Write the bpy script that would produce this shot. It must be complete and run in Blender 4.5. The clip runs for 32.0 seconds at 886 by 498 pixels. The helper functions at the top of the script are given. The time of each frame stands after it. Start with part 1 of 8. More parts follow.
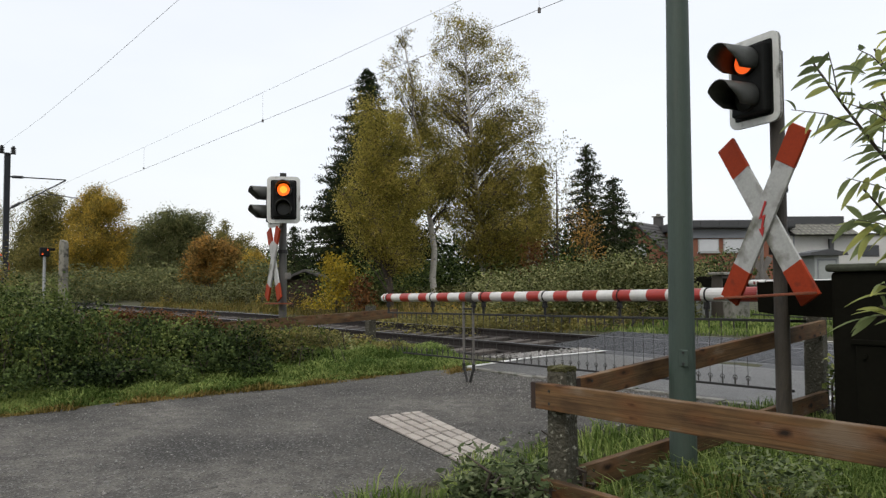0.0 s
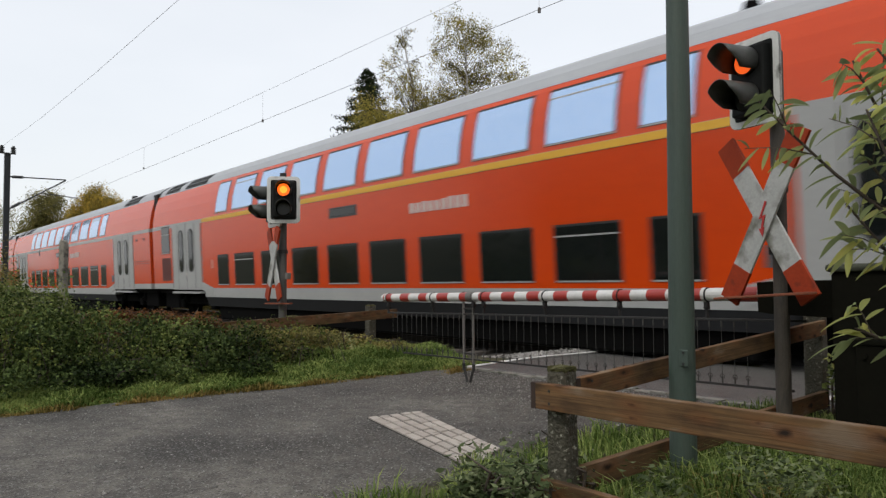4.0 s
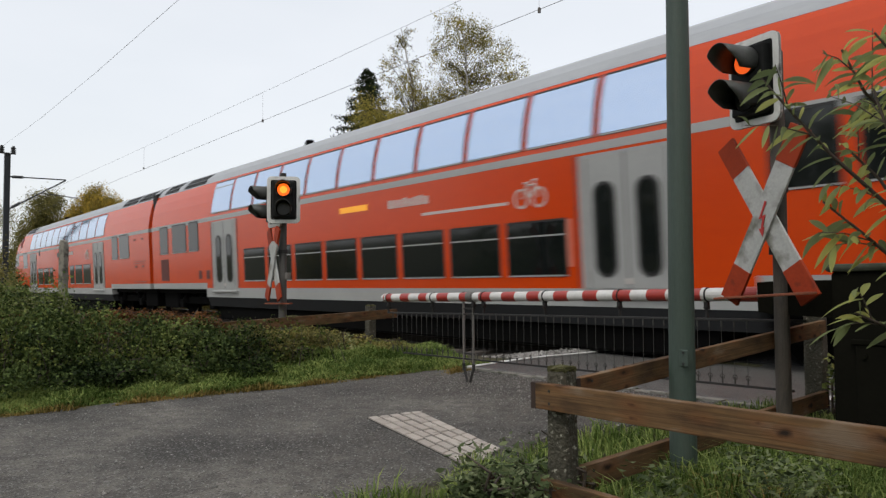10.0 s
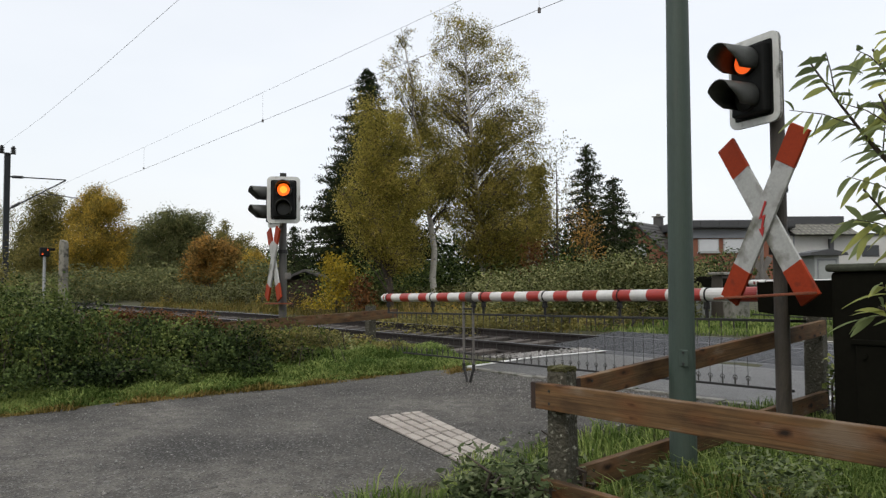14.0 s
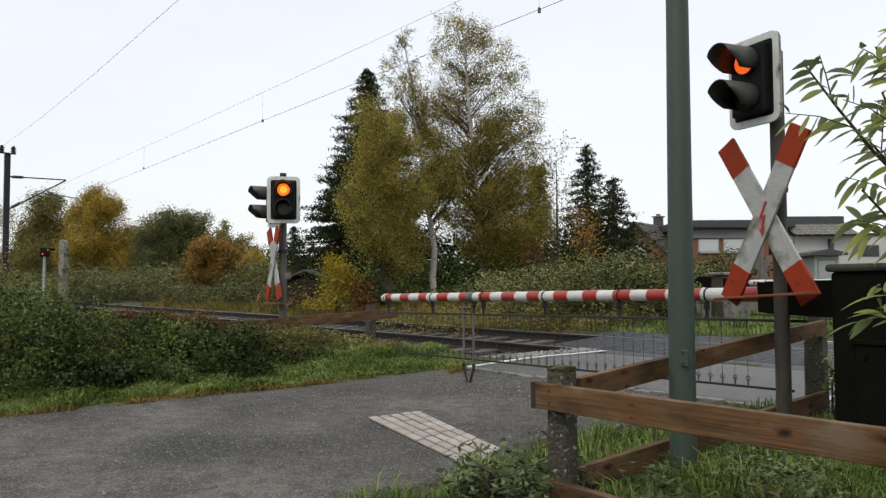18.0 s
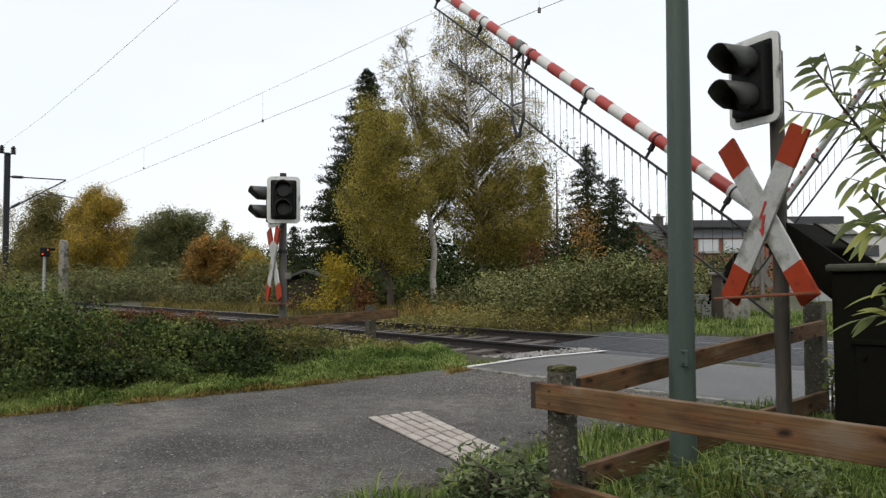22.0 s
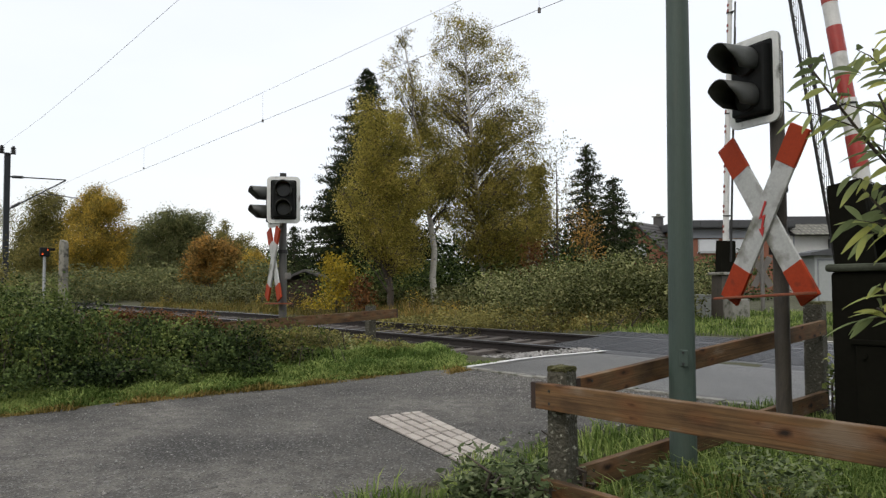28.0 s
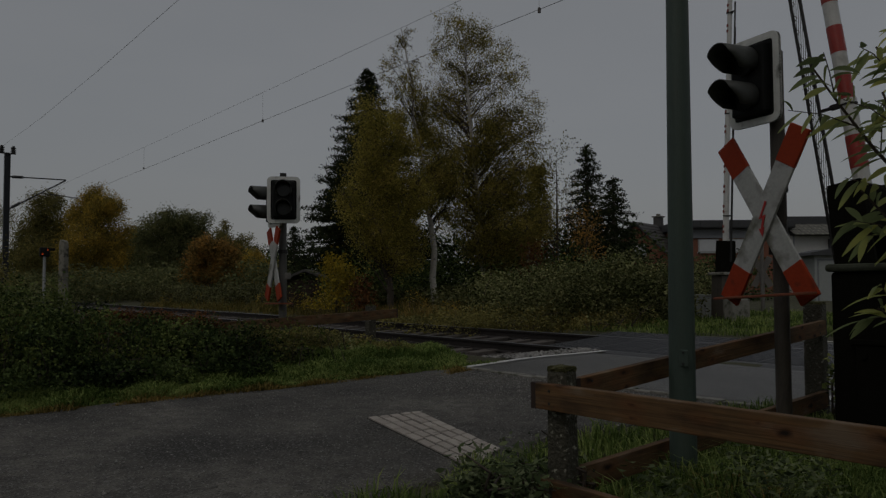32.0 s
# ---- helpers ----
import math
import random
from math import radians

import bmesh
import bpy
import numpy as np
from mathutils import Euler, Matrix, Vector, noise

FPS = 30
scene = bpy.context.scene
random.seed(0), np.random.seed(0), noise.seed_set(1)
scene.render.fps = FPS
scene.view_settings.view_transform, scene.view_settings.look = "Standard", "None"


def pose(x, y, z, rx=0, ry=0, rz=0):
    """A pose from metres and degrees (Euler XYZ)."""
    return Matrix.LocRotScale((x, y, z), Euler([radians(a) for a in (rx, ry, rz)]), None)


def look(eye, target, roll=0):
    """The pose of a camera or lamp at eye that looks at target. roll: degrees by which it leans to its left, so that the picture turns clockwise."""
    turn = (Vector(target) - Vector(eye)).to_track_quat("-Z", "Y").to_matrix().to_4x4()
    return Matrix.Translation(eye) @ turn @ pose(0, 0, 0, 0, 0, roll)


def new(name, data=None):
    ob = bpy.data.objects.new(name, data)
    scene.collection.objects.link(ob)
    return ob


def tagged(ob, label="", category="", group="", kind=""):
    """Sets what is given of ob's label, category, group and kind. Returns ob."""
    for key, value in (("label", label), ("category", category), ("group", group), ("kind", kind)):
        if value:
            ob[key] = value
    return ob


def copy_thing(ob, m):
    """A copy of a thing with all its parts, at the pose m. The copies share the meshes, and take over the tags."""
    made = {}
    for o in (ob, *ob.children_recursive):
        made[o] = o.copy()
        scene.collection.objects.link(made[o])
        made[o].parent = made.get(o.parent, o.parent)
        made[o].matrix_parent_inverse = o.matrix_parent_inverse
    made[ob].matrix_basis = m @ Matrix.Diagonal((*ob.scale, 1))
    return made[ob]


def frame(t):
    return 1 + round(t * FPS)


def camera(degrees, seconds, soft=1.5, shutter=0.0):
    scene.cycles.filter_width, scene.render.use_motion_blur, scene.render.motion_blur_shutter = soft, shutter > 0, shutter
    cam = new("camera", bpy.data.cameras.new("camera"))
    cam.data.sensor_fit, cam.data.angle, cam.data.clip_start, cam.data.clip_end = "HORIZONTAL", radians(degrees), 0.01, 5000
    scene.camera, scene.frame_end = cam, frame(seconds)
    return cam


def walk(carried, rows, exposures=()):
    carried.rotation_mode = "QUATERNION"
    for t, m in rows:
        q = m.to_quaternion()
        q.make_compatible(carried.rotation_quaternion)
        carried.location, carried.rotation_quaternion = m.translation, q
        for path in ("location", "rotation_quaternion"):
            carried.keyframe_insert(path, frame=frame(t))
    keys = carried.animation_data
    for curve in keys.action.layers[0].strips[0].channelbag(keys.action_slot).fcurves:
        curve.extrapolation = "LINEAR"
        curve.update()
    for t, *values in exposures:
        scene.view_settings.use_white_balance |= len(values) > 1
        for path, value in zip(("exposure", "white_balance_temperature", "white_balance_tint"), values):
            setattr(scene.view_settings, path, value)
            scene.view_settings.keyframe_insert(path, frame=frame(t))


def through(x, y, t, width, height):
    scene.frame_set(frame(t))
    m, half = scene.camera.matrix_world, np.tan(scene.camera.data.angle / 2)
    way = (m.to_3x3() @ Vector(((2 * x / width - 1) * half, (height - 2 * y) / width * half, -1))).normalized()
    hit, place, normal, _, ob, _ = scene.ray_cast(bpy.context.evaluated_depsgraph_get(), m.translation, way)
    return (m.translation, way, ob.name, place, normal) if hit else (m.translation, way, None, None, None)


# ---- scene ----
# ======== camera ========
cam = camera(62.17, 32.0, soft=1.35, shutter=0.2)
eye_pose = look((0, 0, 1.008), (-7.75, 6.302, 1.479), -0.382)
walk(cam, [(0, eye_pose), (32, eye_pose)],
     exposures=[(0, 0.0), (2.4, 0.0), (3.4, -0.08), (6.2, -0.10), (8.5, -0.14), (10.6, -0.13), (11.8, -0.08), (12.8, -0.05), (18, -0.02), (21, 0.03), (31.1, 0.06), (31.3, -0.06), (31.5, -0.65), (31.8, -1.75), (32, -2.4)])

# ======== world and light ========
world = bpy.data.worlds.new("overcast_sky")
scene.world = world
world.use_nodes = True
wn, wl = world.node_tree.nodes, world.node_tree.links
wn.clear()
w_out = wn.new("ShaderNodeOutputWorld")
w_bg = wn.new("ShaderNodeBackground")
w_sky = wn.new("ShaderNodeTexSky")
w_sky.sky_type, w_sky.sun_disc = "NISHITA", False
w_sky.sun_elevation, w_sky.sun_rotation = radians(52), radians(160)
w_sky.dust_density, w_sky.air_density = 4.0, 1.0
w_bg.inputs["Strength"].default_value = 0.05
w_bg2 = wn.new("ShaderNodeBackground")
w_tc = wn.new("ShaderNodeTexCoord")
w_map = wn.new("ShaderNodeMapping")
w_map.inputs["Scale"].default_value = (1, 1, 3)
w_noise = wn.new("ShaderNodeTexNoise")
w_noise.inputs["Scale"].default_value, w_noise.inputs["Detail"].default_value = 1.6, 5
w_ramp = wn.new("ShaderNodeValToRGB")
w_ramp.color_ramp.elements[0].position, w_ramp.color_ramp.elements[0].color = 0.3, (0.85, 0.87, 0.885, 1)
w_ramp.color_ramp.elements[1].position, w_ramp.color_ramp.elements[1].color = 0.7, (0.955, 0.96, 0.965, 1)
w_bg2.inputs["Strength"].default_value = 0.92
w_add = wn.new("ShaderNodeAddShader")
wl.new(w_tc.outputs["Generated"], w_map.inputs["Vector"])
wl.new(w_map.outputs["Vector"], w_noise.inputs["Vector"])
wl.new(w_noise.outputs["Fac"], w_ramp.inputs["Fac"])
wl.new(w_ramp.outputs["Color"], w_bg2.inputs["Color"])
wl.new(w_sky.outputs["Color"], w_bg.inputs["Color"])
wl.new(w_bg.outputs[0], w_add.inputs[0])
wl.new(w_bg2.outputs[0], w_add.inputs[1])
wl.new(w_add.outputs[0], w_out.inputs["Surface"])

sun = new("sun", bpy.data.lights.new("sun", "SUN"))
sun.data.energy, sun.data.angle, sun.data.color = 1.22, radians(35), (1.0, 0.96, 0.89)
sun.matrix_world = look((0, 0, 30), (-9, 19, 3))


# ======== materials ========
ALBEDO_SCALE = 0.84          # exposure factor put into every surface colour, to suit the bright sky


def albedo_scaled(c):
    return tuple(ALBEDO_SCALE * k for k in c)


def mat(name, color, color2=None, rough=0.6, metal=0.0, scale=8.0, fine=60.0, amount=0.5, bump=0.2, bump_scale=None,
        dist=0.01, spec=0.5, island=0.0, object_random=0.0, dirt=None, dirt_scale=2.0, dirt_level=0.55, emit=None, strength=0.0,
        stretch=(1, 1, 1)):
    m = bpy.data.materials.new(name)
    m.use_nodes = True
    n, l = m.node_tree.nodes, m.node_tree.links
    b = n["Principled BSDF"]
    b.inputs["Roughness"].default_value, b.inputs["Metallic"].default_value = rough, metal
    b.inputs["Specular IOR Level"].default_value = spec
    if emit:
        b.inputs["Emission Color"].default_value = (*emit, 1)
        b.inputs["Emission Strength"].default_value = strength
    color, color2 = albedo_scaled(color), albedo_scaled(color2 or tuple(c * 0.75 for c in color))
    dirt = albedo_scaled(dirt) if dirt else None
    tc = n.new("ShaderNodeTexCoord")
    mp = n.new("ShaderNodeMapping")
    mp.inputs["Scale"].default_value = stretch
    l.new(tc.outputs["Object"], mp.inputs["Vector"])
    n1, n2 = n.new("ShaderNodeTexNoise"), n.new("ShaderNodeTexNoise")
    n1.inputs["Scale"].default_value, n2.inputs["Scale"].default_value = scale, fine
    n1.inputs["Detail"].default_value, n2.inputs["Detail"].default_value = 4, 3
    l.new(mp.outputs[0], n1.inputs["Vector"])
    l.new(mp.outputs[0], n2.inputs["Vector"])
    add = n.new("ShaderNodeMath")
    add.operation = "ADD"
    l.new(n1.outputs["Fac"], add.inputs[0])
    l.new(n2.outputs["Fac"], add.inputs[1])
    last = add
    for flag, node, out in ((island, "ShaderNodeNewGeometry", "Random Per Island"), (object_random, "ShaderNodeObjectInfo", "Random")):
        if flag:
            g = n.new(node)
            ma = n.new("ShaderNodeMath")
            ma.operation = "MULTIPLY_ADD"
            ma.inputs[1].default_value, ma.inputs[2].default_value = 2 * flag, -flag
            l.new(g.outputs[out], ma.inputs[0])
            s = n.new("ShaderNodeMath")
            s.operation = "ADD"
            l.new(last.outputs[0], s.inputs[0])
            l.new(ma.outputs[0], s.inputs[1])
            last = s
    r = n.new("ShaderNodeMapRange")
    r.inputs["From Min"].default_value, r.inputs["From Max"].default_value = 1 - amount, 1 + amount
    l.new(last.outputs[0], r.inputs["Value"])
    mix = n.new("ShaderNodeMix")
    mix.data_type = "RGBA"
    mix.inputs["A"].default_value, mix.inputs["B"].default_value = (*color2, 1), (*color, 1)
    l.new(r.outputs["Result"], mix.inputs["Factor"])
    out = mix.outputs["Result"]
    if dirt:
        nd = n.new("ShaderNodeTexNoise")
        nd.inputs["Scale"].default_value, nd.inputs["Detail"].default_value = dirt_scale, 6
        l.new(mp.outputs[0], nd.inputs["Vector"])
        rd = n.new("ShaderNodeMapRange")
        rd.inputs["From Min"].default_value, rd.inputs["From Max"].default_value = dirt_level, dirt_level + 0.15
        l.new(nd.outputs["Fac"], rd.inputs["Value"])
        md = n.new("ShaderNodeMix")
        md.data_type = "RGBA"
        md.inputs["B"].default_value = (*dirt, 1)
        l.new(rd.outputs["Result"], md.inputs["Factor"])
        l.new(out, md.inputs["A"])
        out = md.outputs["Result"]
    l.new(out, b.inputs["Base Color"])
    if bump:
        bp = n.new("ShaderNodeBump")
        bp.inputs["Strength"].default_value, bp.inputs["Distance"].default_value = bump, dist
        nb = n2
        if bump_scale:
            nb = n.new("ShaderNodeTexNoise")
            nb.inputs["Scale"].default_value, nb.inputs["Detail"].default_value = bump_scale, 4
            l.new(mp.outputs[0], nb.inputs["Vector"])
        l.new(nb.outputs["Fac"], bp.inputs["Height"])
        l.new(bp.outputs[0], b.inputs["Normal"])
    return m


def leaf_mat(name, a, b, c, rough=0.55, through=0.25):
    """Leaves in three tones, spread leaf by leaf, that let some light through."""
    m = bpy.data.materials.new(name)
    m.use_nodes = True
    n, l = m.node_tree.nodes, m.node_tree.links
    a, b, c = albedo_scaled(a), albedo_scaled(b), albedo_scaled(c)
    p = n["Principled BSDF"]
    p.inputs["Roughness"].default_value, p.inputs["Specular IOR Level"].default_value = rough + 0.1, 0.08
    g = n.new("ShaderNodeNewGeometry")
    tc = n.new("ShaderNodeTexCoord")
    ns = n.new("ShaderNodeTexNoise")
    ns.inputs["Scale"].default_value, ns.inputs["Detail"].default_value = 1.3, 4
    l.new(tc.outputs["Object"], ns.inputs["Vector"])
    ma = n.new("ShaderNodeMath")
    ma.operation = "MULTIPLY_ADD"
    ma.inputs[1].default_value = 0.85
    l.new(g.outputs["Random Per Island"], ma.inputs[0])
    mb = n.new("ShaderNodeMath")
    mb.operation = "MULTIPLY_ADD"
    mb.inputs[1].default_value, mb.inputs[2].default_value = 2.0, -0.90
    l.new(ns.outputs["Fac"], mb.inputs[0])
    l.new(mb.outputs[0], ma.inputs[2])
    r = n.new("ShaderNodeValToRGB")
    e = r.color_ramp.elements
    e[0].position, e[0].color = 0.1, (*a, 1)
    e[1].position, e[1].color = 0.9, (*c, 1)
    k = e.new(0.5)
    k.color = (*b, 1)
    l.new(ma.outputs[0], r.inputs["Fac"])
    l.new(r.outputs["Color"], p.inputs["Base Color"])
    tr = n.new("ShaderNodeBsdfTranslucent")
    l.new(r.outputs["Color"], tr.inputs["Color"])
    mx = n.new("ShaderNodeMixShader")
    mx.inputs["Fac"].default_value = through
    l.new(p.outputs[0], mx.inputs[1])
    l.new(tr.outputs[0], mx.inputs[2])
    l.new(mx.outputs[0], n["Material Output"].inputs["Surface"])
    return m


def asphalt_mat(name, dark, light, grit, cracks, rough=0.8, spec=0.35):
    """Aged asphalt: stone chips, worn patches, fine cracks."""
    m = bpy.data.materials.new(name)
    m.use_nodes = True
    n, l = m.node_tree.nodes, m.node_tree.links
    b = n["Principled BSDF"]
    b.inputs["Roughness"].default_value, b.inputs["Specular IOR Level"].default_value = rough, spec
    dark, light, grit = albedo_scaled(dark), albedo_scaled(light), grit * ALBEDO_SCALE
    tc = n.new("ShaderNodeTexCoord")

    def noise_node(scale, detail):
        k = n.new("ShaderNodeTexNoise")
        k.inputs["Scale"].default_value, k.inputs["Detail"].default_value = scale, detail
        l.new(tc.outputs["Object"], k.inputs["Vector"])
        return k

    def ranged(src, lo, hi, a=0.0, c=1.0):
        k = n.new("ShaderNodeMapRange")
        for key, value in (("From Min", lo), ("From Max", hi), ("To Min", a), ("To Max", c)):
            k.inputs[key].default_value = value
        l.new(src, k.inputs["Value"])
        return k.outputs["Result"]

    def mixed(fac, a, c):
        k = n.new("ShaderNodeMix")
        k.data_type = "RGBA"
        l.new(fac, k.inputs["Factor"])
        for key, value in (("A", a), ("B", c)):
            if isinstance(value, tuple):
                k.inputs[key].default_value = (*value, 1)
            else:
                l.new(value, k.inputs[key])
        return k.outputs["Result"]
    big, mid = noise_node(0.8, 7), noise_node(7.0, 6)
    col = mixed(ranged(big.outputs["Fac"], 0.36, 0.64), dark, light)
    col = mixed(ranged(mid.outputs["Fac"], 0.38, 0.66, 0.0, 0.6), col, tuple(c * 0.7 for c in dark))
    chips = n.new("ShaderNodeTexVoronoi")
    chips.inputs["Scale"].default_value = 85
    l.new(tc.outputs["Object"], chips.inputs["Vector"])
    sep = n.new("ShaderNodeSeparateColor")
    l.new(chips.outputs["Color"], sep.inputs["Color"])
    col = mixed(ranged(sep.outputs[0], 0.72, 1.0, 0.0, 0.6), col, tuple(grit + c for c in (0.0, -0.005, -0.015)))
    col = mixed(ranged(sep.outputs[1], 0.7, 1.0, 0.0, 0.7), col, tuple(c * 0.35 for c in dark))
    if cracks:
        warp = noise_node(2.2, 4)
        add = n.new("ShaderNodeMix")
        add.data_type = "RGBA"
        add.inputs["Factor"].default_value = 0.16
        l.new(tc.outputs["Object"], add.inputs["A"])
        l.new(warp.outputs["Color"], add.inputs["B"])
        cr = n.new("ShaderNodeTexVoronoi")
        cr.feature = "DISTANCE_TO_EDGE"
        cr.inputs["Scale"].default_value = 0.9
        l.new(add.outputs["Result"], cr.inputs["Vector"])
        gate = noise_node(0.8, 2)
        thin = ranged(cr.outputs["Distance"], 0.0, 0.012, 1.0, 0.0)
        mul = n.new("ShaderNodeMath")
        mul.operation = "MULTIPLY"
        l.new(thin, mul.inputs[0])
        l.new(ranged(gate.outputs["Fac"], 0.56, 0.70, 0.0, 0.7), mul.inputs[1])
        col = mixed(mul.outputs[0], col, (0.022, 0.022, 0.022))
    l.new(col, b.inputs["Base Color"])
    bp = n.new("ShaderNodeBump")
    bp.inputs["Strength"].default_value, bp.inputs["Distance"].default_value = 0.6, 0.01
    l.new(chips.outputs["Distance"], bp.inputs["Height"])
    l.new(bp.outputs[0], b.inputs["Normal"])
    return m


def wood_mat(name, light, dark, knot):
    """Sawn timber along x: grain streaks, dark knots, grey weathering."""
    m = bpy.data.materials.new(name)
    m.use_nodes = True
    n, l = m.node_tree.nodes, m.node_tree.links
    b = n["Principled BSDF"]
    b.inputs["Roughness"].default_value, b.inputs["Specular IOR Level"].default_value = 0.8, 0.3
    light, dark = albedo_scaled(light), albedo_scaled(dark)
    tc, info = n.new("ShaderNodeTexCoord"), n.new("ShaderNodeObjectInfo")
    off = n.new("ShaderNodeVectorMath")
    off.operation = "MULTIPLY_ADD"
    off.inputs[1].default_value = (17, 17, 17)
    l.new(info.outputs["Random"], off.inputs[0])
    l.new(tc.outputs["Object"], off.inputs[2])

    def mapped(scale):
        k = n.new("ShaderNodeMapping")
        k.inputs["Scale"].default_value = scale
        l.new(off.outputs[0], k.inputs["Vector"])
        return k.outputs[0]

    def ranged(src, lo, hi, a=0.0, c=1.0):
        k = n.new("ShaderNodeMapRange")
        for key, value in (("From Min", lo), ("From Max", hi), ("To Min", a), ("To Max", c)):
            k.inputs[key].default_value = value
        l.new(src, k.inputs["Value"])
        return k.outputs["Result"]

    def mixed(fac, a, c):
        k = n.new("ShaderNodeMix")
        k.data_type = "RGBA"
        l.new(fac, k.inputs["Factor"])
        for key, value in (("A", a), ("B", c)):
            if isinstance(value, tuple):
                k.inputs[key].default_value = (*value, 1)
            else:
                l.new(value, k.inputs[key])
        return k.outputs["Result"]
    kn = n.new("ShaderNodeTexVoronoi")
    kn.voronoi_dimensions = "2D"
    kn.inputs["Scale"].default_value = 1.0
    side = n.new("ShaderNodeMapping")
    side.inputs["Scale"].default_value, side.inputs["Rotation"].default_value = (3.6, 1.0, 8.5), (math.pi / 2, 0, 0)
    l.new(off.outputs[0], side.inputs["Vector"])
    wave = n.new("ShaderNodeTexNoise")
    wave.inputs["Scale"].default_value = 14
    l.new(off.outputs[0], wave.inputs["Vector"])
    bent = n.new("ShaderNodeVectorMath")
    bent.operation = "MULTIPLY_ADD"
    bent.inputs[1].default_value = (0.3, 0.3, 0.3)
    l.new(wave.outputs["Color"], bent.inputs[0])
    l.new(side.outputs[0], bent.inputs[2])
    l.new(bent.outputs[0], kn.inputs["Vector"])
    g1, g2 = n.new("ShaderNodeTexNoise"), n.new("ShaderNodeTexNoise")
    g1.inputs["Scale"].default_value, g1.inputs["Detail"].default_value, g1.inputs["Distortion"].default_value = 1.0, 7, 0.6
    g2.inputs["Scale"].default_value, g2.inputs["Detail"].default_value = 1.0, 4
    l.new(mapped((2.6, 95, 95)), g1.inputs["Vector"])
    l.new(mapped((3.2, 9, 9)), g2.inputs["Vector"])
    col = mixed(ranged(g1.outputs["Fac"], 0.18, 0.74), dark, light)
    col = mixed(ranged(g2.outputs["Fac"], 0.46, 0.68, 0.0, 0.8), col, tuple(c * 0.55 for c in dark))
    col = mixed(ranged(g2.outputs["Fac"], 0.30, 0.42, 0.4, 0.0), col, (0.27, 0.22, 0.17))
    tone = n.new("ShaderNodeSeparateColor")
    l.new(kn.outputs["Color"], tone.inputs["Color"])
    far = n.new("ShaderNodeMath")
    far.operation = "MULTIPLY_ADD"
    far.inputs[1].default_value = 0.17
    l.new(tone.outputs[0], far.inputs[0])
    l.new(kn.outputs["Distance"], far.inputs[2])
    col = mixed(ranged(far.outputs[0], 0.12, 0.46, 0.65, 0.0), col, (0.15, 0.060, 0.020))
    col = mixed(ranged(far.outputs[0], 0.07, 0.21, 0.97, 0.0), col, knot)
    l.new(col, b.inputs["Base Color"])
    bp = n.new("ShaderNodeBump")
    bp.inputs["Strength"].default_value, bp.inputs["Distance"].default_value = 0.5, 0.006
    l.new(g1.outputs["Fac"], bp.inputs["Height"])
    l.new(bp.outputs[0], b.inputs["Normal"])
    return m


M = {}
M["ground"] = mat("ground_earth", (0.07, 0.075, 0.022), (0.035, 0.03, 0.015), 0.95, scale=0.8, fine=14, amount=0.45, bump=0.6, dist=0.04)
M["asphalt"] = asphalt_mat("old_asphalt", (0.042, 0.0395, 0.0345), (0.162, 0.151, 0.130), 0.28, 1.0)
M["asphalt_new"] = asphalt_mat("crossing_asphalt", (0.086, 0.085, 0.081), (0.132, 0.130, 0.122), 0.155, 0.0, 0.5, 0.5)
M["panel"] = mat("rubber_panel", (0.052, 0.054, 0.060), (0.034, 0.036, 0.040), 0.42, scale=3, fine=90, bump=0.2, spec=0.6)
M["bitumen"] = asphalt_mat("bitumen_band", (0.026, 0.027, 0.029), (0.046, 0.047, 0.050), 0.055, 0.0, 0.5, 0.5)
M["concrete"] = mat("weathered_concrete", (0.30, 0.29, 0.26), (0.16, 0.155, 0.13), 0.9, scale=5, fine=70, bump=0.5, dist=0.006,
                    dirt=(0.07, 0.075, 0.05), dirt_scale=7, dirt_level=0.5)
M["post"] = mat("lichen_concrete_post", (0.112, 0.104, 0.076), (0.034, 0.032, 0.022), 0.95, scale=12, fine=55, bump=1.0, dist=0.02,
                dirt=(0.52, 0.52, 0.43), dirt_scale=42, dirt_level=0.60)
M["moss"] = mat("yellow_green_moss", (0.15, 0.14, 0.045), (0.06, 0.065, 0.022), 0.98, scale=25, fine=120, bump=1.0, dist=0.02, dirt=(0.30, 0.28, 0.17), dirt_scale=30, dirt_level=0.58)
M["wood"] = wood_mat("weathered_timber", (0.205, 0.118, 0.050), (0.052, 0.029, 0.015), (0.010, 0.006, 0.004))
M["old_post"] = mat("old_concrete", (0.34, 0.325, 0.27), (0.17, 0.16, 0.13), 0.95, scale=6, fine=60, bump=0.6, dist=0.008, dirt=(0.06, 0.06, 0.045),
                    dirt_scale=14, dirt_level=0.5)
M["wood_end"] = mat("dark_timber_end", (0.05, 0.03, 0.022), (0.03, 0.018, 0.014), 0.9, scale=12, fine=80)
M["white"] = mat("white_road_paint", (0.72, 0.72, 0.70), (0.5, 0.5, 0.48), 0.7, scale=6, fine=90, bump=0.2)
M["paver"] = mat("cream_paver", (0.46, 0.42, 0.37), (0.33, 0.295, 0.26), 0.9, scale=7, fine=110, bump=0.35, dist=0.004,
                 object_random=0.35, dirt=(0.14, 0.13, 0.115), dirt_scale=11, dirt_level=0.6)
M["pale_ballast"] = mat("pale_ballast_stone", (0.40, 0.39, 0.37), (0.14, 0.135, 0.125), 0.95, scale=14, fine=60, amount=0.7, bump=0.6, dist=0.02, island=0.6)
M["ballast"] = mat("ballast_stone", (0.070, 0.060, 0.053), (0.020, 0.017, 0.015), 0.95, scale=14, fine=60, amount=0.7, bump=0.9, bump_scale=22, dist=0.05,
                   island=0.5)
